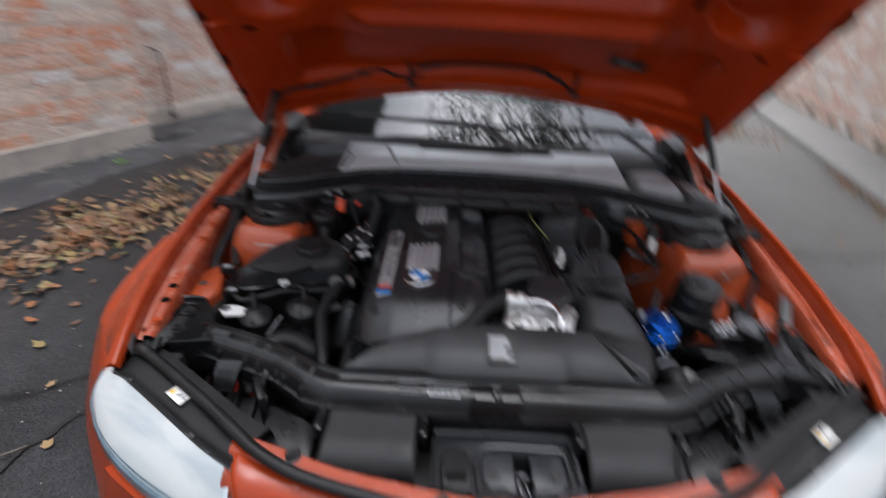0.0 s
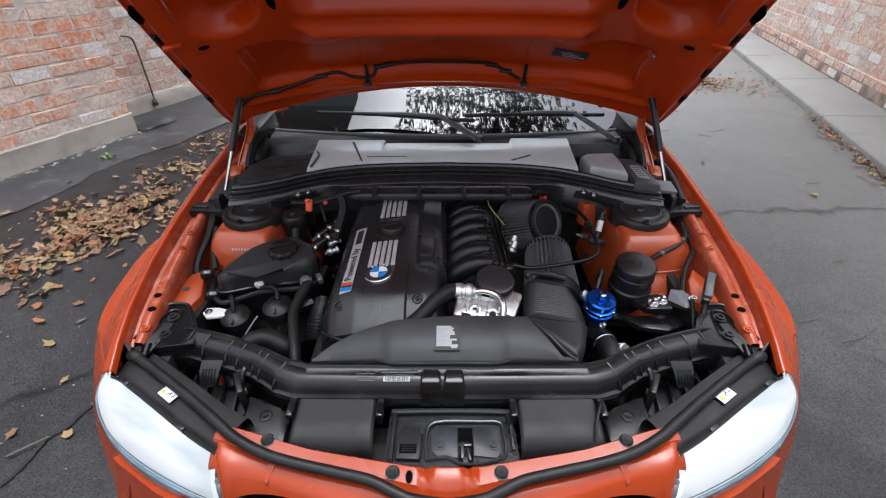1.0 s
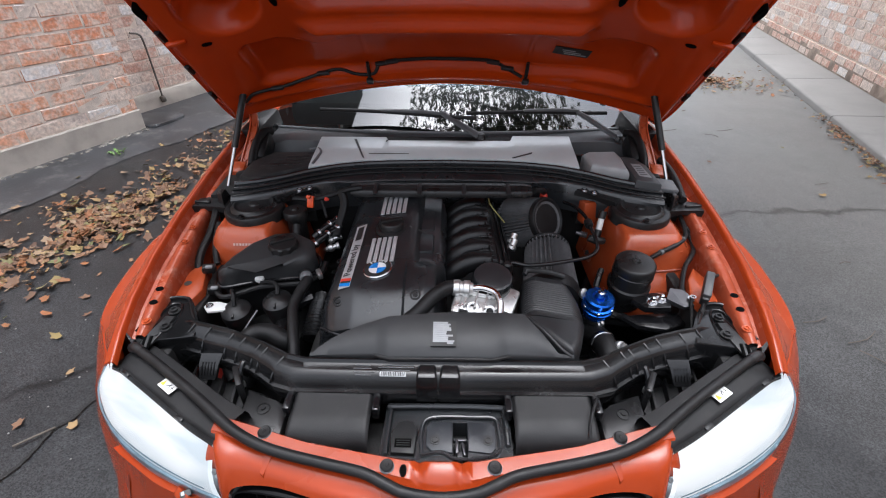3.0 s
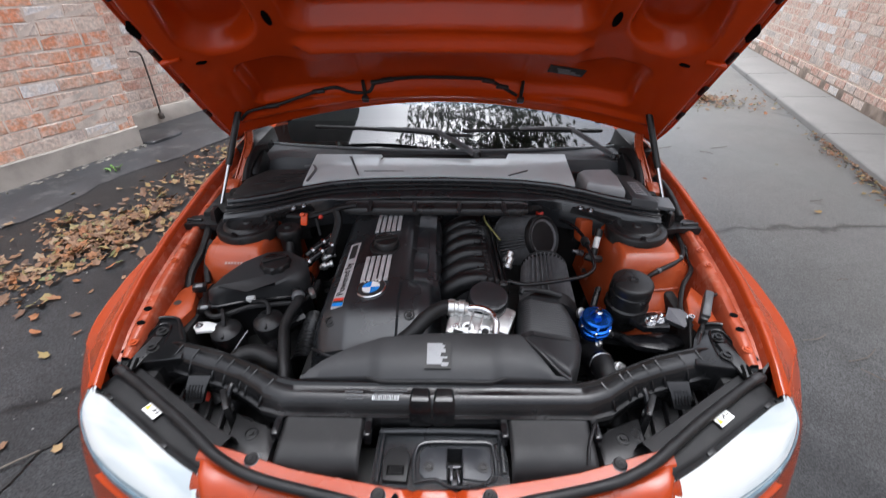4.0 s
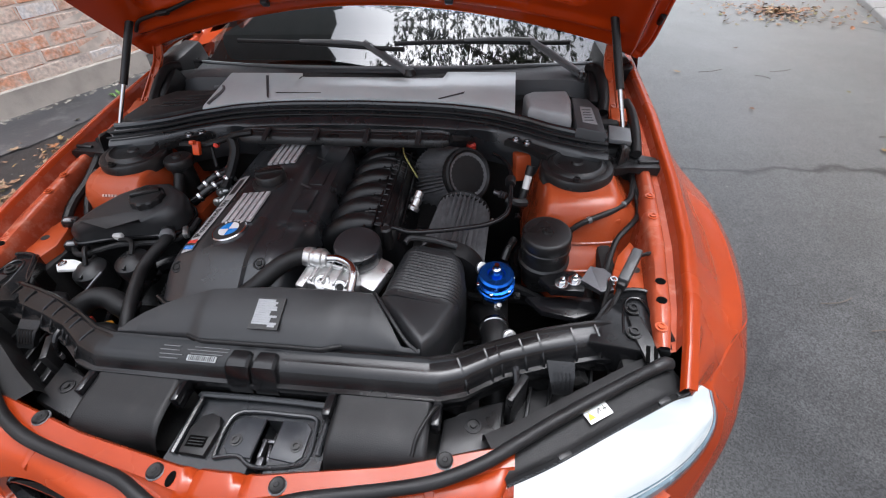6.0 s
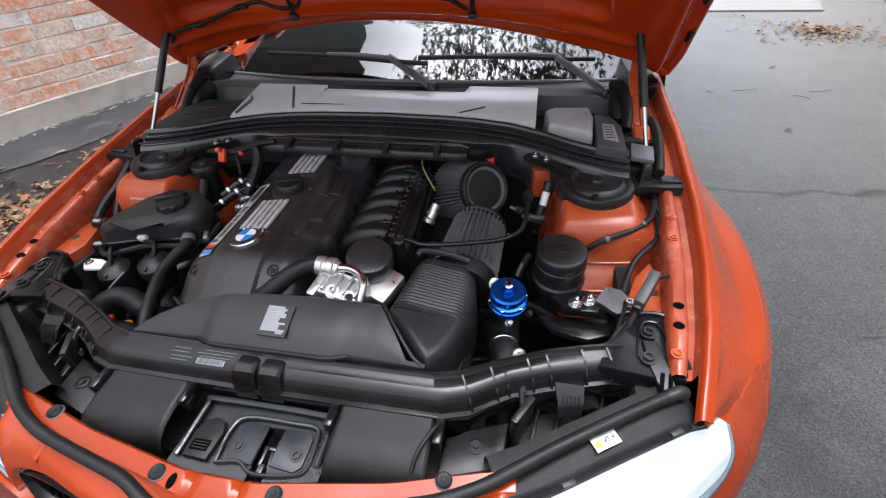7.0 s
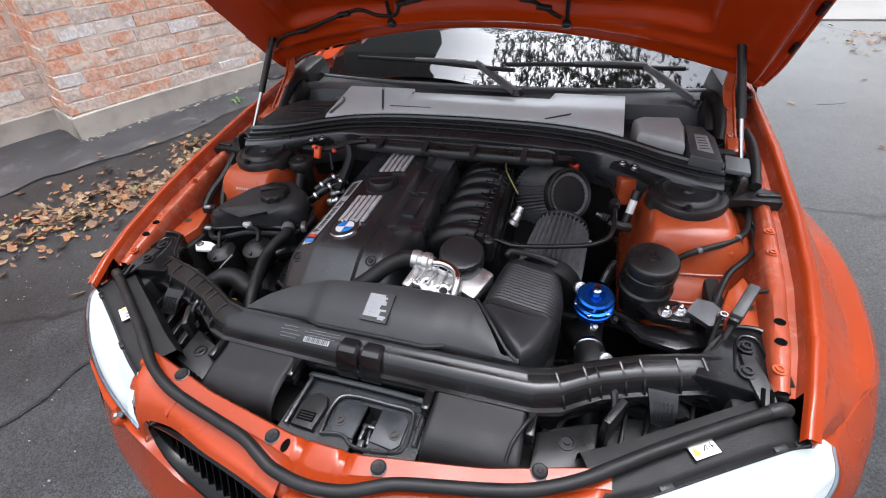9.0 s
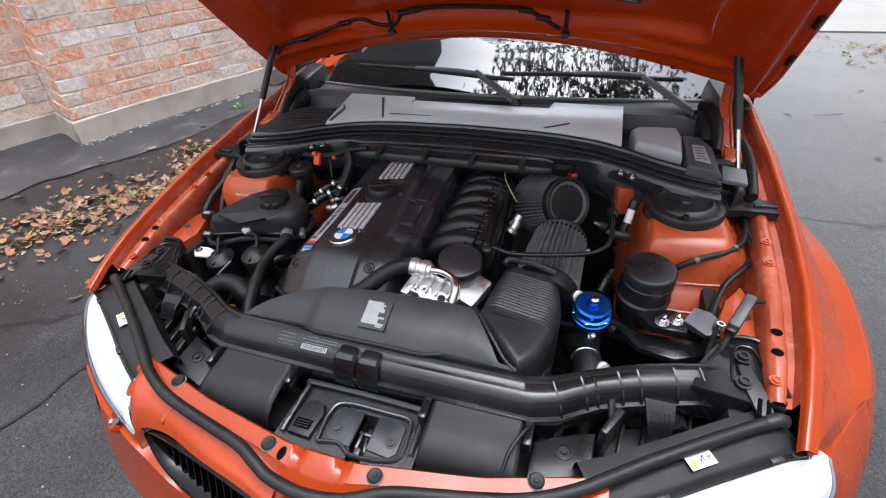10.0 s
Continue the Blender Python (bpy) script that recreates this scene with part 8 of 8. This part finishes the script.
crumbs("gravel", [(rnd.uniform(1.2, 3.4), rnd.uniform(1.2, 6.5)) for k in range(90)] + [(rnd.uniform(-2.6, -1.1), rnd.uniform(0.3, 2.5)) for k in range(160)], STONE, "loose pale gravel on the lane", "gravel", 0.0035)
bm = bmesh.new()
for k in range(9):
    x, y = rnd.uniform(1.2, 3.2), rnd.uniform(1.0, 4.5)
    a, L = rnd.uniform(0, 3.14), rnd.uniform(0.06, 0.22)
    tube(bm, [(x, y, 0.005), (x + L * 0.5 * math.cos(a), y + L * 0.5 * math.sin(a), 0.008), (x + L * math.cos(a + 0.2), y + L * math.sin(a + 0.2), 0.005)], 0.0022, 5, 2)
tagged(part("twigs", bm, BARK), "thin dry twigs lying on the asphalt", "twigs", kind="stuff")

# open crack across the lane's edge, with a stick lying by it
bm = bmesh.new()
crack = glide([(-1.62, 0.30, 0), (-1.47, 0.47, 0), (-1.437, 0.55, 0), (-1.42, 0.61, 0), (-1.425, 0.69, 0), (-1.42, 0.74, 0), (-1.396, 0.79, 0), (-1.387, 0.85, 0), (-1.38, 0.925, 0), (-1.345, 0.96, 0), (-1.32, 1.045, 0), (-1.25, 1.12, 0), (-1.18, 1.26, 0)], 8)
left, right = [], []
for i, p in enumerate(crack):
    w = 0.0055 + 0.004 * noise.noise((i * 0.7, 4.0, 0)) - 0.002 * ease(70, 96, i)
    j = 0.006 * noise.noise((i * 0.45, 9.0, 0))
    left.append(bm.verts.new((p.x - w + j, p.y + 0.4 * w, 0.0035)))
    right.append(bm.verts.new((p.x + w + j, p.y - 0.4 * w, 0.0035)))
for i in range(len(crack) - 1):
    bm.faces.new((left[i], right[i], right[i + 1], left[i + 1]))
tagged(part("crack", bm, DARK), "dark ragged crack running through the asphalt", "crack", kind="structure")
bm = bmesh.new()
tube(bm, [(-1.465, 0.85, 0.007), (-1.42, 0.885, 0.009), (-1.375, 0.925, 0.006)], 0.0035, 6, 4)
tagged(part("twig", bm, BARK), "bare grey stick lying by the crack", "twig")

# weed at the wall's foot
bm = bmesh.new()
wp = WALL_A + U * 1.15 + N * 0.34
for k in range(18):
    a, L = rnd.uniform(0, 6.28), rnd.uniform(0.02, 0.05)
    b0 = Vector((wp.x + rnd.uniform(-0.05, 0.05), wp.y + rnd.uniform(-0.04, 0.04), 0.006))
    tip = b0 + Vector((math.cos(a) * L, math.sin(a) * L, L * 0.6))
    w = Vector((-math.sin(a), math.cos(a), 0)) * 0.010
    mid = b0.lerp(tip, 0.5) + Vector((0, 0, 0.012))
    bm.faces.new([bm.verts.new(p) for p in (b0, mid - w, tip, mid + w)])
tagged(part("weed", bm, GREEN), "small green weed growing from the tar", "plant")
# drain pipe on the recessed wall
bm = bmesh.new()
base = on_wall(PIER + 0.56, 0.06, -DEPTH + 0.05)
tube(bm, [base, on_wall(PIER + 0.55, 0.25, -DEPTH + 0.05), on_wall(PIER + 0.52, 0.62, -DEPTH + 0.05), on_wall(PIER + 0.49, 0.70, -DEPTH + 0.045), on_wall(PIER + 0.42, 0.72, -DEPTH + 0.03)], 0.009, 10, 5)
pipe = part("wall_pipe", bm, IRON)
tagged(pipe, "thin dark rusty pipe running down the brick wall", "pipe")
bm = bmesh.new()
lathe(bm, [(0.02, 0), (0.028, 0.01), (0.028, 0.05), (0.02, 0.06)], along(base, base + Vector((0, 0, 1))), 14)
part("pipe_socket", bm, IRON, pipe)
# sunken patch at the pier's far foot
bm = bmesh.new()
c = WALL_A + U * (PIER + 0.22) + N * -0.10
prism(bm, [(c.x + (0.20 + 0.04 * math.sin(3 * a)) * math.cos(a), c.y + (0.26 + 0.05 * math.cos(2 * a)) * math.sin(a)) for a in (k * math.pi / 10 for k in range(20))], 0.0, 0.030, 0.02)
tagged(part("tar_mound", bm, TAR), "lump of dark tar beside the brick pier", "ground", kind="structure")
# dark lump of scrap on the footway
bm = bmesh.new()
for k in range(9):
    x, y, z = kerb_at(2.86 + rnd.uniform(-0.16, 0.16), 0.42 + rnd.uniform(-0.10, 0.12), 0.14)
    box(bm, x, y, z + rnd.uniform(0, 0.10), rnd.uniform(0.06, 0.16), rnd.uniform(0.03, 0.08), rnd.uniform(0.04, 0.08), 0.012, (rnd.uniform(-40, 40), rnd.uniform(-40, 40), rnd.uniform(0, 180)))
tagged(part("scrap_heap", bm, IRON), "small heap of dark scrap on the footway", "scrap", kind="stuff")

# street tree behind the garden wall, its crown hanging over the alley
rnd = random.Random(21)
tree = thing("tree", (6.6, 4.6, 0.0), "tall street tree with thin autumn crown over the alley", "tree")
bm = bmesh.new()


def limb(bm, pts, r0, r1):
    line = glide(pts, 5)
    rings = []
    for i, p in enumerate(line):
        d = (line[min(i + 1, len(line) - 1)] - line[max(i - 1, 0)]).normalized()
        a = d.orthogonal().normalized()
        b = d.cross(a)
        r = r0 + (r1 - r0) * i / (len(line) - 1)
        rings.append([p + r * (math.cos(t) * a + math.sin(t) * b) for t in (k * math.pi / 4 for k in range(8))])
    loft(bm, rings)


limb(bm, [(6.6, 4.6, 0), (6.5, 4.6, 1.5), (6.2, 4.5, 3.2), (5.6, 4.4, 5.0)], 0.22, 0.13)
trunk = part("trunk", bm, BARK, tree, "grey bark trunk")
tips = []
for k in range(20):
    a = math.pi * (0.66 + 0.034 * k) + rnd.uniform(-0.1, 0.1)
    L = rnd.uniform(4.2, 12.0)
    p0 = Vector((6.2 - 0.035 * k, 4.5, 3.2 + 0.12 * k))
    p3 = Vector((5.6 + L * math.cos(a), 4.1 + L * math.sin(a) * 0.26, rnd.uniform(5.6, 8.6)))
    p1, p2 = p0.lerp(p3, 0.35) + Vector((0, 0, 0.9)), p0.lerp(p3, 0.7) + Vector((0, 0, 0.7))
    bm = bmesh.new()
    limb(bm, [p0, p1, p2, p3], 0.04, 0.008)
    tips += [p1, p2, p3, p2.lerp(p3, 0.5), p1.lerp(p2, 0.5)]
    for j in range(5):
        q = p1.lerp(p3, rnd.random())
        e = q + Vector((rnd.uniform(-1, 1), rnd.uniform(-1, 1), rnd.uniform(-0.3, 0.8)))
        limb(bm, [q, q.lerp(e, 0.5) + Vector((0, 0, 0.1)), e], 0.02, 0.005)
        tips += [e, q.lerp(e, 0.6)]
    part("limb", bm, BARK, tree)
verts, faces = [], []
for t in tips:
    for j in range(26):
        c = t + Vector((rnd.gauss(0, 0.27), rnd.gauss(0, 0.27), rnd.gauss(0, 0.22)))
        m = Euler((rnd.uniform(0, 6.28), rnd.uniform(0, 6.28), rnd.uniform(0, 6.28))).to_matrix()
        sz = rnd.uniform(0.06, 0.115)
        i = len(verts)
        verts += [tuple(c + m @ Vector(q) * sz) for q in ((-1, 0, 0), (-0.2, 0.45, 0.1), (1, 0, 0.15), (-0.2, -0.45, 0.1))]
        faces.append((i, i + 1, i + 2, i + 3))
me = bpy.data.meshes.new("crown")
me.from_pydata(verts, [], faces)
me.materials.append(FOLIAGE)
me.update()
crown = new("crown", me)
crown.parent = tree
crown.matrix_parent_inverse = tree.matrix_world.inverted()
tagged(crown, "thin crown of small leaves")


# ---- brick walls ----
BW, BH, BD, JOINT = 0.250, 0.086, 0.05, 0.012


def brick_mesh(name, w, h, d, material, seed):
    """One worn brick, its face towards +y, corners knocked."""
    r = random.Random(seed)
    bm = bmesh.new()
    bmesh.ops.create_cube(bm, size=1.0, matrix=Matrix.Diagonal((w, d, h, 1)))
    bmesh.ops.bevel(bm, geom=list(bm.edges), offset=0.0022, segments=1, affect="EDGES")
    for v in bm.verts:
        v.co += Vector((r.uniform(-1, 1), r.uniform(-0.4, 0.4), r.uniform(-1, 1))) * 0.006
    return finish(name, bm, material, 15)


def courses(u0, u1, z0, z1, seed):
    """The places of the bricks of a running bond: u, z, width."""
    r = random.Random(seed)
    z, row = z0, 0
    while z < z1:
        u = u0 - (0.5 * (BW + JOINT) if row % 2 else 0)
        while u < u1 - 0.02:
            w = BW if r.random() < 0.8 else BW * r.choice((0.48, 0.7, 1.12))
            a, b = max(u, u0), min(u + w, u1)
            if b - a > 0.03:
                yield (a + b) / 2, z + BH / 2, b - a, r.uniform(-0.0015, 0.0015)
            u += w + JOINT * r.uniform(0.7, 1.5)
        z += BH + JOINT
        row += 1


def joined_bricks(name, material, parent, spots, label):
    """Many bricks in one mesh."""
    r = random.Random(9)
    verts, faces = [], []
    for m, u, z, w, out in spots:
        i = len(verts)
        hw, hh, c = w / 2, BH / 2, 0.005
        for (a, h, dd) in ((hw, hh, 0.0), (hw - c, hh - c, 0.006)):
            for sx, sz in ((-1, -1), (1, -1), (1, 1), (-1, 1)):
                j = r.uniform(-0.0015, 0.0015)
                verts.append(m(u + sx * a + j, z + sz * h + j, out + dd))
        faces += [(i + 4, i + 5, i + 6, i + 7)] + [(i + k, i + (k + 1) % 4, i + 4 + (k + 1) % 4, i + 4 + k) for k in range(4)]
    me = bpy.data.meshes.new(name)
    me.from_pydata([tuple(v) for v in verts], [], faces)
    me.materials.append(material)
    me.update()
    ob = new(name, me)
    ob.parent = parent
    ob.matrix_parent_inverse = parent.matrix_world.inverted()
    return tagged(ob, label, kind="stuff")


# left wall: mortar cores (the pier and the recessed wall behind it)
def slab_on_wall(bm, u0, u1, z0, z1, out0, out1):
    lo = [on_wall(u0, z0, out0), on_wall(u1, z0, out0), on_wall(u1, z0, out1), on_wall(u0, z0, out1)]
    hi = [on_wall(u0, z1, out0), on_wall(u1, z1, out0), on_wall(u1, z1, out1), on_wall(u0, z1, out1)]
    return loft(bm, [lo, hi])


bm = bmesh.new()
slab_on_wall(bm, 0.006, PIER - 0.006, 0.0, 5.6, -DEPTH - 0.3, -0.0012)
wall_left = tagged(part("wall_left", bm, MORTAR), "old brick pier with limewashed and orange bricks on a concrete foot", "wall", kind="structure")
bm = bmesh.new()
slab_on_wall(bm, -9.0, 0.006, 0.0, 4.6, -DEPTH - 0.3, -DEPTH - 0.002)
slab_on_wall(bm, PIER - 0.006, 6.6, 0.0, 4.6, -DEPTH - 0.3, -DEPTH - 0.002)
wall_back = tagged(part("wall_left_recess", bm, MORTAR), "recessed old brick wall, greyer and limewashed", "wall", kind="structure")


# out-of-view dark slabs, added so the windscreen mirrors a dark left side
DARK_SLAB = mat("unseen_dark_slab", (0.045, 0.043, 0.042), 0.8, 0.0, 0.3, 3, 0.4, 40)
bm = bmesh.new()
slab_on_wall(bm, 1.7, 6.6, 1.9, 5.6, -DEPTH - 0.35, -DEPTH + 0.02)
part("reflection_slab", bm, DARK_SLAB, wall_back, "unseen dark slab added to darken the windscreen's reflection")
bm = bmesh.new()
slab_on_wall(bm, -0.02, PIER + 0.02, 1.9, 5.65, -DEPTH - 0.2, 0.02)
part("reflection_slab", bm, DARK_SLAB, wall_left, "unseen dark slab added to darken the windscreen's reflection")


def rough_slab(bm, u0, u1, z1, out0, out1, seed):
    """A hand-cast concrete foot with an uneven top and face."""
    n = max(6, int((u1 - u0) / 0.08))

    def f(u, v):
        uu = u0 + (u1 - u0) * u
        prof = [(out0, z1), (out1 - 0.012, z1), (out1, z1 - 0.012), (out1 + 0.004, z1 * 0.55), (out1 + 0.01, z1 * 0.2), (out1 + 0.012, 0.0)]
        o2, z2 = prof[round(v * 5)]
        k = noise.noise((uu * 3, z2 * 9, seed)) * 0.012 + noise.noise((uu * 11, z2 * 20, seed)) * 0.004
        return on_wall(uu, max(0, z2 + (k if 0 < v < 1 else 0)), o2 + (k * 0.7 if v > 0.1 else 0))
    sheet(bm, f, n, 5)


bm = bmesh.new()
rough_slab(bm, -0.015, PIER + 0.012, 0.185, -0.05, 0.014, 1)
for uu, sg in ((-0.015, -1), (PIER + 0.012, 1)):
    slab_on_wall(bm, uu - 0.01, uu + 0.01, 0, 0.18, -DEPTH, 0.005)
part("concrete_foot", bm, CONCRETE, wall_left, "grey cast concrete foot")
bm = bmesh.new()
rough_slab(bm, -5.0, -0.02, 0.17, -DEPTH - 0.05, -DEPTH + 0.014, 2)
rough_slab(bm, PIER + 0.02, 6.6, 0.17, -DEPTH - 0.05, -DEPTH + 0.014, 3)
part("concrete_foot", bm, CONCRETE, wall_back, "grey cast concrete foot")

# bricks of the pier, one by one
whole = [brick_mesh("brick", BW, BH, BD, BRICK, k) for k in range(4)]
whole_dull = [brick_mesh("brick", BW, BH, BD, BRICK_DULL, k) for k in range(10, 14)]


def lay_bricks(parent, shapes, place, spots, seed):
    """Bricks as objects of their own on a wall given by place(u, z, out)."""
    r = random.Random(seed)
    for u, z, w, out in spots:
        p = place(u, z, out - BD / 2 + 0.0066)
        a = (place(u + 0.1, z, out) - place(u, z, out)).normalized()
        n = Vector((0, 0, 1)).cross(a)
        if n.dot(place(u, z, out + 0.1) - place(u, z, out)) < 0:
            n = -n
        m = Matrix((a, n, Vector((0, 0, 1)))).transposed().to_4x4()
        m.translation = p
        ob = new("brick", r.choice(shapes))
        ob.parent = parent
        ob.matrix_world = m @ Matrix.Diagonal((w / BW * r.uniform(0.985, 1.01), 1, r.uniform(0.95, 1.04), 1)) @ pose(0, 0, 0, r.uniform(-0.6, 0.6), r.uniform(-0.9, 0.9), r.uniform(-0.4, 0.4))


def split(spots, near):
    spots = list(spots)
    return [q for q in spots if near(*q[:2])], [q for q in spots if not near(*q[:2])]


face = Matrix((U, N, Vector((0, 0, 1)))).transposed().to_4x4()
rest = []
rnd = random.Random(12)
for u, z, w, out in courses(0.0, PIER, 0.19, 5.6, 3):
    if z > 2.1:
        rest.append((on_wall, u, z, w, out - 0.006))
        continue
    ob = new("brick", rnd.choice(whole))
    ob.parent = wall_left
    ob.matrix_world = Matrix.Translation(on_wall(u, z, out - BD / 2 + 0.0006)) @ face @ Matrix.Diagonal((w / BW * rnd.uniform(0.985, 1.01), 1, rnd.uniform(0.95, 1.04), 1)) @ pose(0, 0, 0, rnd.uniform(-0.6, 0.6), rnd.uniform(-0.9, 0.9), rnd.uniform(-0.4, 0.4))
joined_bricks("upper_bricks", BRICK, wall_left, rest, "bricks of the pier higher up")


def near_side(u, z, out):
    return WALL_A + U * (LEAN_U * z - out + 0.004) - N * (DEPTH - u) + Vector((0, 0, z))


def far_side(u, z, out):
    return WALL_A + U * (PIER + LEAN_U * z + out - 0.004) - N * (DEPTH - u) + Vector((0, 0, z))


rest = []
for side, seed in ((near_side, 5), (far_side, 6)):
    close, far = split(courses(0, DEPTH, 0.19, 3.0, seed), lambda u, z: z < 1.4)
    lay_bricks(wall_left, whole, side, close, seed)
    rest += [(side, *q) for q in far]
joined_bricks("return_bricks", BRICK, wall_left, rest, "bricks of the pier's returns")


def back_face(u, z, out):
    return on_wall(u, z, out - DEPTH - 0.006)


close, far = split(courses(-9.0, -0.01, 0.18, 4.6, 7), lambda u, z: u > -1.2 and z < 1.5)
lay_bricks(wall_back, whole, back_face, close, 7)
rest = [(back_face, *q) for q in far]
joined_bricks("recess_bricks", BRICK, wall_back, rest, "bricks of the recess")
close, far = split(courses(PIER + 0.01, 6.6, 0.18, 4.6, 8), lambda u, z: u < PIER + 2.2 and z < 1.5)
lay_bricks(wall_back, whole_dull, back_face, close, 8)
rest = [(back_face, *q) for q in far]
joined_bricks("recess_bricks", BRICK_DULL, wall_back, rest, "greyer bricks of the recess")

# right wall on the footway
bm = bmesh.new()
loft(bm, [[kerb_at(d, 0.64, 0.0), kerb_at(d, 1.0, 0.0), kerb_at(d, 1.0, 2.9), kerb_at(d, 0.64, 2.9)] for d in (-6, 30)])
wall_right = tagged(part("wall_right", bm, MORTAR), "old brick garden wall, stained and limewashed, along the footway", "wall", kind="structure")


def right_face(u, z, out):
    return Vector(kerb_at(-u, 0.6435 - out, z))


def right_foot(u, z, out):
    return Vector(kerb_at(-u, 0.58 - out, z))


close, far = split(courses(-26.0, 6.0, 0.30, 2.85, 11), lambda u, z: -8.0 < u < -3.4 and z < 1.75)
lay_bricks(wall_right, whole_dull, right_face, close, 11)
rest = [(right_face, *q) for q in far]
rest += [(right_foot, u, z, w, out) for u, z, w, out in courses(-20.0, 6.0, 0.115, 0.28, 13)]
joined_bricks("wall_bricks", BRICK_DULL, wall_right, rest, "weathered bricks in running bond")
bm = bmesh.new()
loft(bm, [[kerb_at(d, 0.575, 0.10), kerb_at(d, 0.66, 0.10), kerb_at(d, 0.66, 0.30), kerb_at(d, 0.59, 0.285), kerb_at(d, 0.575, 0.25)] for d in (-6, 20)])
part("plinth", bm, mat("stained_brick_plinth", (0.27, 0.21, 0.165), 0.9, 0.0, 0.4, 6, 0.8, 90, wear=0.6, wearcol=(0.42, 0.36, 0.30), wscale=7), wall_right, "stained projecting brick plinth")
# plain walls added behind the wall, behind the viewer and far ahead: they close the alley off, block low sky and bounce
# light
RENDER = mat("grey_closing_wall", (0.42, 0.41, 0.39), 0.9, 0.0, 0.2, 0.5, 0.4, 30)


def closing_wall(x0, y0, x1, y1, h):
    d = (Vector((x1, y1, 0)) - Vector((x0, y0, 0))).normalized()
    n = Vector((-d.y, d.x, 0)) * 0.3
    bm = bmesh.new()
    prism(bm, [(x0, y0), (x1, y1), (x1 + n.x, y1 + n.y), (x0 + n.x, y0 + n.y)], 0, h)
    return tagged(part("wall_far", bm, RENDER), "plain grey wall added to hold back sky and bounce light", "wall", kind="structure")


closing_wall(11.5, -8.0, 18.0, 22.0, 3.4)
closing_wall(-9.0, -12.5, 12.0, -14.5, 3.2)
closing_wall(2.0, 34.0, 24.0, 30.0, 6.0)
